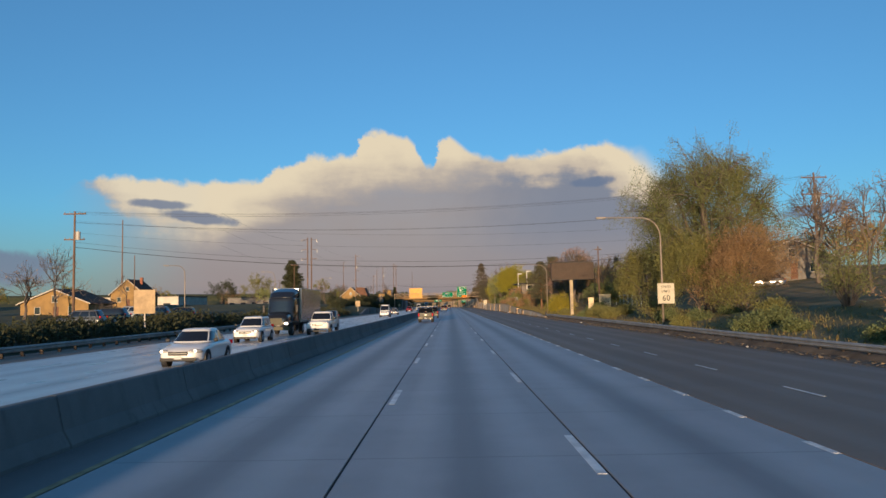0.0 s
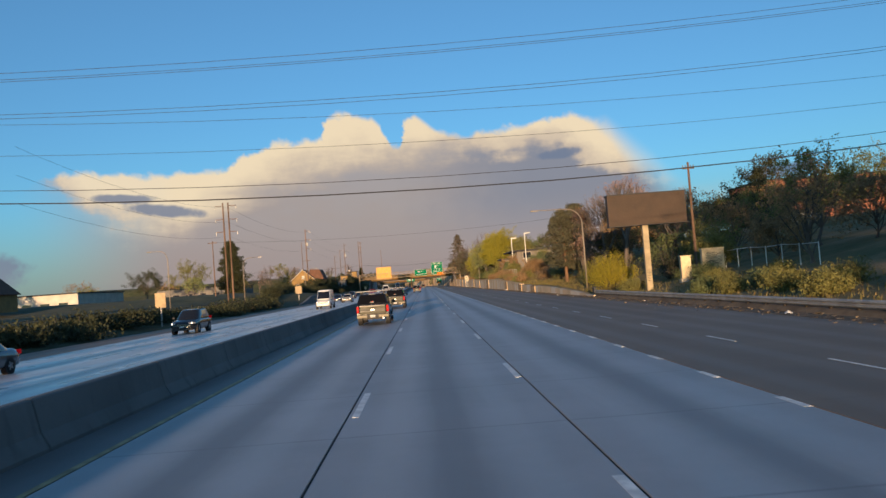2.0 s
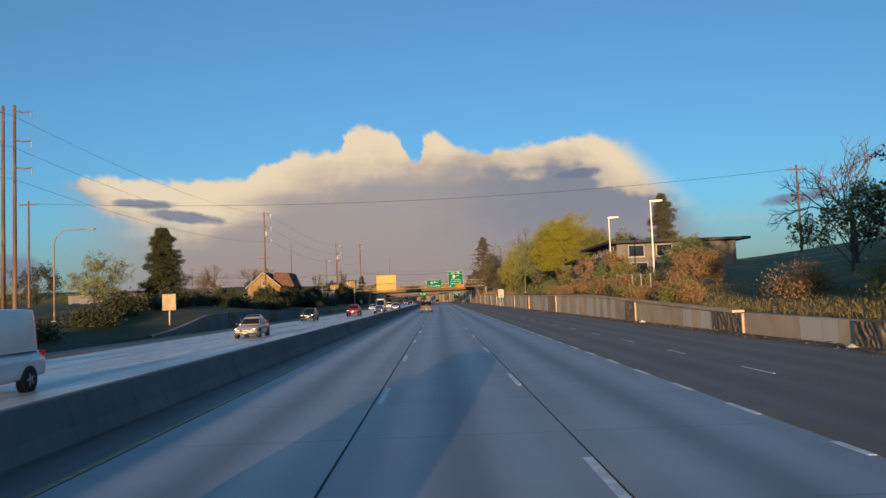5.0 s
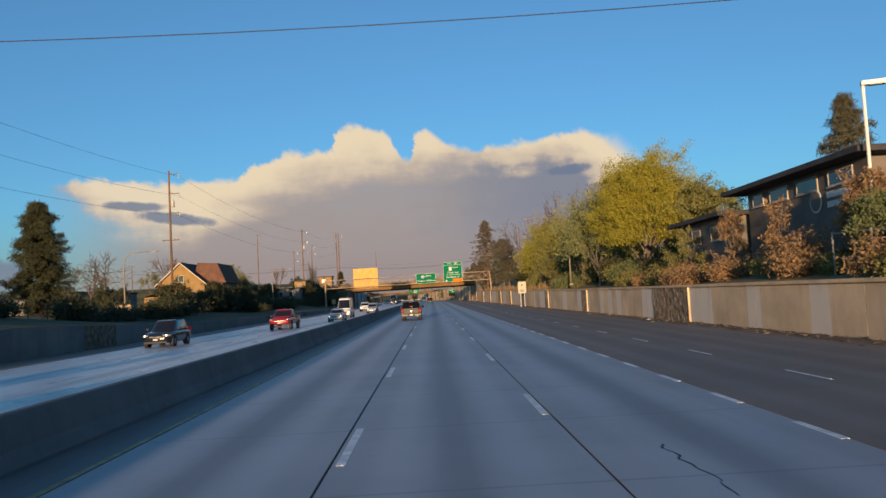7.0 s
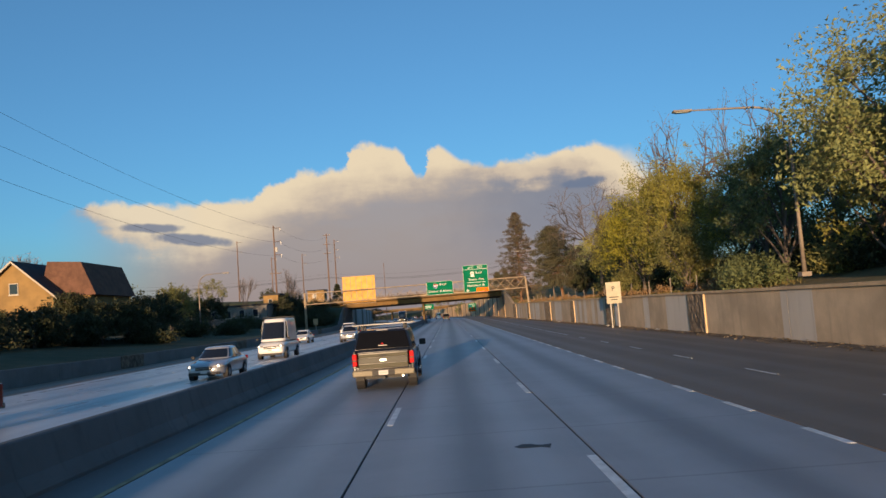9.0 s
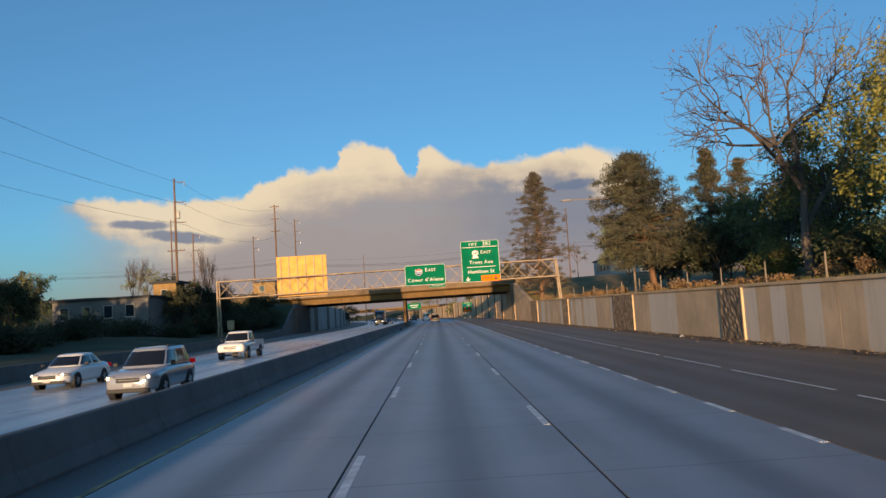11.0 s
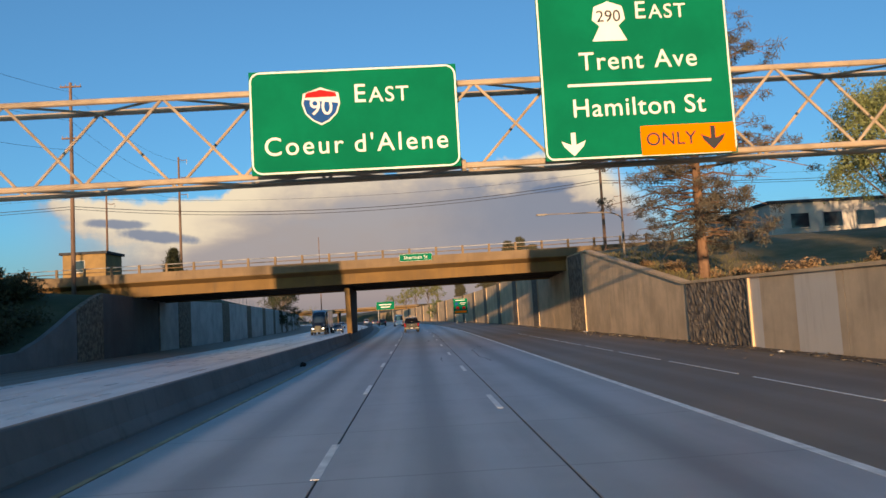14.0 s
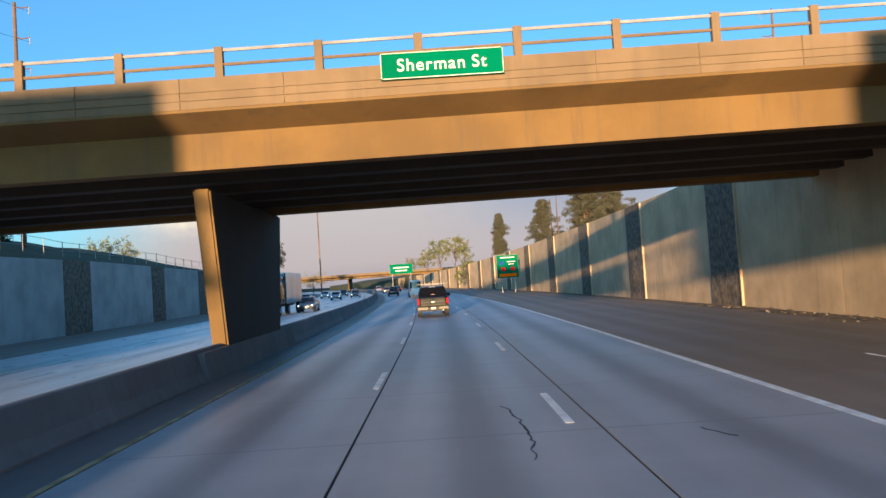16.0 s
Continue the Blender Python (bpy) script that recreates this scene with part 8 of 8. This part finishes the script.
# undergrowth below the wood on the right-hand wall, brush before the clinic, bushes on the far bank
for k in range(30):
    y = 262 + 2.9 * k
    shrub("undergrowth_shrub", rs.uniform(16.8, 22.5), y, rs.uniform(1.6, 3.4), rs.uniform(3.0, 4.6), (LEAF_DEEP, LEAF_DARK, LEAF_OLIVE)[k % 3], ("deep green undergrowth below the trees", "dark shaded undergrowth below the trees", "olive undergrowth below the trees")[k % 3], 800 + k, 2.0, 34, 0.09, group="undergrowth")
for k, (x, y, h, w, leaf) in enumerate(((18.6, 214, 3.0, 3.0, LEAF_OLIVE), (19.2, 218, 3.8, 2.6, LEAF_RUST), (18.4, 222, 3.4, 2.4, LEAF_DEEP), (19.6, 225, 4.4, 2.6, LEAF_RUST), (22.5, 206, 3.8, 5.0, LEAF_DEEP), (24.5, 212, 4.2, 5.0, LEAF_OLIVE), (20.5, 198, 3.2, 4.6, LEAF_RUST))):
    broadleaf("shrubby_tree", x, y, h, w, leaf, {LEAF_OLIVE: "olive shrubby tree before the clinic", LEAF_RUST: "brown budding shrubby tree before the clinic", LEAF_DEEP: "deep green shrubby tree before the clinic"}[leaf], 660 + k, 1.4, 0.02, 0.09, 50, 4, thin=0.1)
for k in range(32):
    y = 188 + 2.3 * k
    shrub("brush_shrub", rs.uniform(16.2, 19.4), y, rs.uniform(0.7, 1.9), rs.uniform(1.6, 3.2), (LEAF_RUST, LEAF_OLIVE, LEAF_RUST)[k % 3], ("dry brown brush above the wall", "olive brush above the wall", "dry brown brush above the wall")[k % 3], 840 + k, 1.4, 34, 0.07, group="dry brush")
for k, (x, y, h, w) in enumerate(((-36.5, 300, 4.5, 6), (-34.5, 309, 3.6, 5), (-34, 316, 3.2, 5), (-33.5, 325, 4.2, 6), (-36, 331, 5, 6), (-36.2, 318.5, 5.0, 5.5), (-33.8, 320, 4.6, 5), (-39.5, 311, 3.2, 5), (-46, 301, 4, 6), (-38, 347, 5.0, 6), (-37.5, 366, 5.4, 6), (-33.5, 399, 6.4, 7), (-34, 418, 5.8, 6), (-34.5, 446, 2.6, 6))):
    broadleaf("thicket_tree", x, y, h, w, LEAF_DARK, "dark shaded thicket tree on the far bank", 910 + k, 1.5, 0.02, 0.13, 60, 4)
for k, (x, y, h) in enumerate(((-31.0, 415, 3.0), (-34.5, 426, 5.0), (-31.4, 430, 4.2), (-31.0, 436, 2.8), (-34, 438, 4.0), (-31.6, 441, 1.6), (-34.5, 447, 1.4), (-30.6, 424, 2.8))):
    shrub("bank_bush", x, y, h, 6.0, LEAF_DARK, "dark dense bush above the curved wing wall", 880 + k, 2.8, 46, 0.10, group="far bank bushes")
post_fence(17.3, 200, 226, 3.0, 1.9, "thin steel mesh fence along the wall top", GALV)


# loose grass on the near bank, litter along the wall
def scatter_grass():
    rng = np.random.default_rng(9)
    v, f = [], []
    for y0, y1, x0, x1, n in ((126, 200, 15.8, 22, 9000), (10, 124, 15.8, 24, 9000), (285, 400, 15.4, 19, 5000), (400, 446, 15.6, 24, 6000)):
        for _ in range(n):
            x, y = x0 + (x1 - x0) * rng.random() ** 1.4, rng.uniform(y0, y1)
            z = ground_height(x, y) - 0.02
            a, h = rng.uniform(0, math.tau), rng.uniform(0.1, 0.32)
            dx, dy = 0.035 * math.cos(a), 0.035 * math.sin(a)
            k = len(v)
            lx, ly = rng.normal(0, 0.06, 2)
            v += [(x - dx, y - dy, z), (x + dx, y + dy, z), (x + lx, y + ly, z + h)]
            f.append((k, k + 1, k + 2))
    ob = mesh_part("grass", v, f, leaf_material("grass_blade", (0.12, 0.12, 0.038), (0.24, 0.17, 0.08)), None)
    tagged(ob, "rough grass blades on the bank above the wall", "grass", kind="stuff")
    v, f = [], []
    for _ in range(7000):
        y = rng.uniform(20, 480)
        x = WALL_R - 0.08 - abs(rng.normal(0, 0.75))
        s = rng.uniform(0.015, 0.08)
        k = len(v)
        c = np.array((x, y, 0.012 + s * 0.3))
        p = c + rng.normal(0, s, (4, 3)) * [1, 1.6, 0.35]
        v += p.tolist()
        f += [(k, k + 1, k + 2), (k, k + 2, k + 3), (k, k + 3, k + 1), (k + 1, k + 3, k + 2)]
    ob = mesh_part("litter", v, f, leaf_material("litter_bits", (0.30, 0.24, 0.17), (0.06, 0.05, 0.04)), None)
    tagged(ob, "small stones and litter along the wall foot", "litter", kind="stuff")


scatter_grass()
PAPER = material("pale_rubbish", (0.62, 0.60, 0.57), 0.8, vary=0.2)
for k in range(26):
    y = 22 + 17 * k + rs.uniform(-6, 6)
    s = rs.uniform(0.08, 0.24)
    bm = B()
    bmesh.ops.create_icosphere(bm, subdivisions=1, radius=s)
    for v in bm.verts:
        v.co = Vector((v.co.x * rs.uniform(0.6, 1.4), v.co.y * rs.uniform(0.6, 1.5), abs(v.co.z) * rs.uniform(0.3, 0.9)))
    ob = part("litter_scrap", bm, PAPER if k % 3 else TRIM_BLACK)
    ob.matrix_world = pose(WALL_R - rs.uniform(0.3, 1.3), y, 0.0)
    tagged(ob, "crumpled pale scrap of rubbish beside the wall" if k % 3 else "dark scrap of tyre beside the wall", "litter", "roadside rubbish")
ob = part("tyre_scrap", pipe(B(), [(0, 0, 0.05), (0.1, 0.12, 0.13), (0.16, 0.34, 0.10), (0.05, 0.5, 0.05)], [0.05, 0.12, 0.11, 0.04], 7), TYRE)
ob.matrix_world = pose(-6.25, 421.5, 0.0)
tagged(ob, "black strip of shredded tyre beside the barrier", "litter")

# ---- traffic ----
canopy_pickup(-3.55, 105.0, 0, "near-black crew-cab pickup with canopy, rack and chrome bumper")
canopy_pickup(-3.35, 136.0, 0, "near-black crew-cab pickup with canopy, rack and chrome bumper")
canopy_pickup(-2.45, 273.0, 0, "near-black crew-cab pickup with canopy, rack and chrome bumper")
canopy_pickup(-1.0, 489.0, 1.5, "near-black crew-cab pickup with canopy, rack and chrome bumper")
sedan(-11.0, 32.4, 180, "white", "white saloon car with dark glass")
suv(-13.9, 53.2, 180, "white", "white compact sport utility car")
sedan(-17.6, 84.0, 180, "grey", "grey saloon car with lit headlamps")
suv(-17.6, 112.0, 180, "black", "black sport utility car with lit headlamps")
box_truck(-14.4, 65.4, 180, "black semi truck with tall grey box trailer", length=9.9)
plain_pickup(-11.2, 66.0, 180, "white", "white pickup truck with lit headlamps")
cargo_van(-13.6, 158.0, 180, "white", "white high-roof cargo van")
sedan(-17.7, 209.0, 180, "black", "black saloon car with lit headlamps")
sedan(-14.3, 194.5, 180, "tan", "pale tan saloon car with lit headlamps")
plain_pickup(-14.4, 265.0, 180, "red", "red pickup truck with lit headlamps", True)
suv(-18.1, 243.0, 180, "black", "black sport utility car with lit headlamps")
cargo_van(-12.6, 301.0, 180, "white", "white high-roof camper van with roof bars", 2.75, True, True)
sedan(-11.6, 283.0, 180, "silver", "silver saloon car with lit headlamps")
sedan(-17.4, 336.0, 180, "white", "white saloon car with lit headlamps")
suv(-10.9, 328.5, 180, "silver", "silver sport utility car with lit headlamps")
plain_pickup(-14.5, 355.5, 180, "white", "white pickup truck with lit headlamps")
box_truck(-15.9, 508.0, 181, "blue-black semi truck with pale box trailer", "navy", "white")
sedan(-12.6 + bend(515), 515, 182, "grey", "grey saloon car with lit headlamps")
for k, (x, y, p) in enumerate(((-18, 560, "white"), (-14, 572, "silver"), (-10.9, 585, "grey"), (-17.5, 600, "white"), (-13.8, 612, "black"), (-11, 630, "silver"))):
    sedan(x + bend(y), y, 180 + (y - 458) / 1400 * 57.3, p, "%s saloon car with lit headlamps" % {"white": "white", "silver": "silver", "grey": "grey", "black": "black"}[p])
cargo_van(-1.0 + bend(552), 552, 4, "white", "white high-roof passenger van", 2.5, False)
suv(-3.9 + bend(575), 575, 5, "black", "black sport utility car", False)
sedan(-3.7 + bend(620), 620, 7, "grey", "grey saloon car heading away", False)
sedan(0.2 + bend(640), 640, 8, "black", "black saloon car heading away", False)
suv(-3.6 + bend(660), 660, 8.5, "silver", "silver sport utility car", False)
# cars parked beyond the shaded hedge, and one on the right-hand bank
for x, y, p in ((-36, 74, "grey"), (-37, 82, "black"), (-38, 90, "silver"), (-38, 97, "grey"), (-37, 104, "black")):
    c = suv(x, y, 90, p, "parked sport utility car behind the hedge", False)
    c.location.z = ground_height(x, y)
c = suv(38.5, 95, 75, "silver", "silver car parked above the bank", False)
c.location.z = ground_height(38.5, 95)


# ---- sealed cracks and patches in the paving ----
def road_crack(pts, wide=0.035):
    """A thin wandering ribbon of black sealant, 3 mm proud of the slab."""
    rng = np.random.default_rng(int(pts[0][1]))
    line = []
    for (xa, ya), (xb, yb) in zip(pts, pts[1:]):
        n = max(2, int(math.hypot(xb - xa, yb - ya) / 0.18))
        line += [(xa + (xb - xa) * k / n + rng.normal(0, 0.03), ya + (yb - ya) * k / n + rng.normal(0, 0.03)) for k in range(n)]
    line.append(pts[-1])
    bm, rows = B(), []
    for i, (x, y) in enumerate(line):
        a, b = line[max(0, i - 1)], line[min(len(line) - 1, i + 1)]
        d = Vector((b[0] - a[0], b[1] - a[1], 0)).normalized()
        s = Vector((-d.y, d.x, 0)) * wide * rng.uniform(0.25, 0.7)
        rows.append([bm.verts.new(Vector((x, y, z)) + e) for z in (-0.01, 0.003) for e in (s, -s)])
    for p, q in zip(rows, rows[1:]):
        for a, b in ((2, 3), (0, 2), (3, 1)):
            bm.faces.new((p[a], q[a], q[b], p[b]))
    bmesh.ops.recalc_face_normals(bm, faces=bm.faces)
    return part("crack", bm, SEALANT, road, "sealed crack in the slab")


CRACKS = [([(3.34, 431), (2.92, 428.1), (2.94, 424.3), (2.83, 421.4), (3.04, 419.8), (3.06, 417.8)], 0.03), ([(0.93, 422.7), (0.9, 421.4), (0.82, 420.6), (0.9, 419.3)], 0.03), ([(0.58, 450.9), (0.68, 449.5), (0.73, 448.0), (0.61, 446.8)], 0.03),
          ([(3.1, 448.1), (3.24, 447.8), (3.38, 447.4)], 0.03), ([(3.6, 433.5), (3.8, 432.7), (3.76, 431.6), (3.4, 430.4)], 0.03), ([(2.9, 202), (2.89, 200.8), (2.94, 200), (2.9, 199.1)], 0.03), ([(0.72, 258.3), (1.0, 258.15), (1.26, 258.1)], 0.3), ([(2.68, 345.9), (2.7, 344.3)], 0.04)]
for pts, wide in CRACKS:
    road_crack(pts, wide)
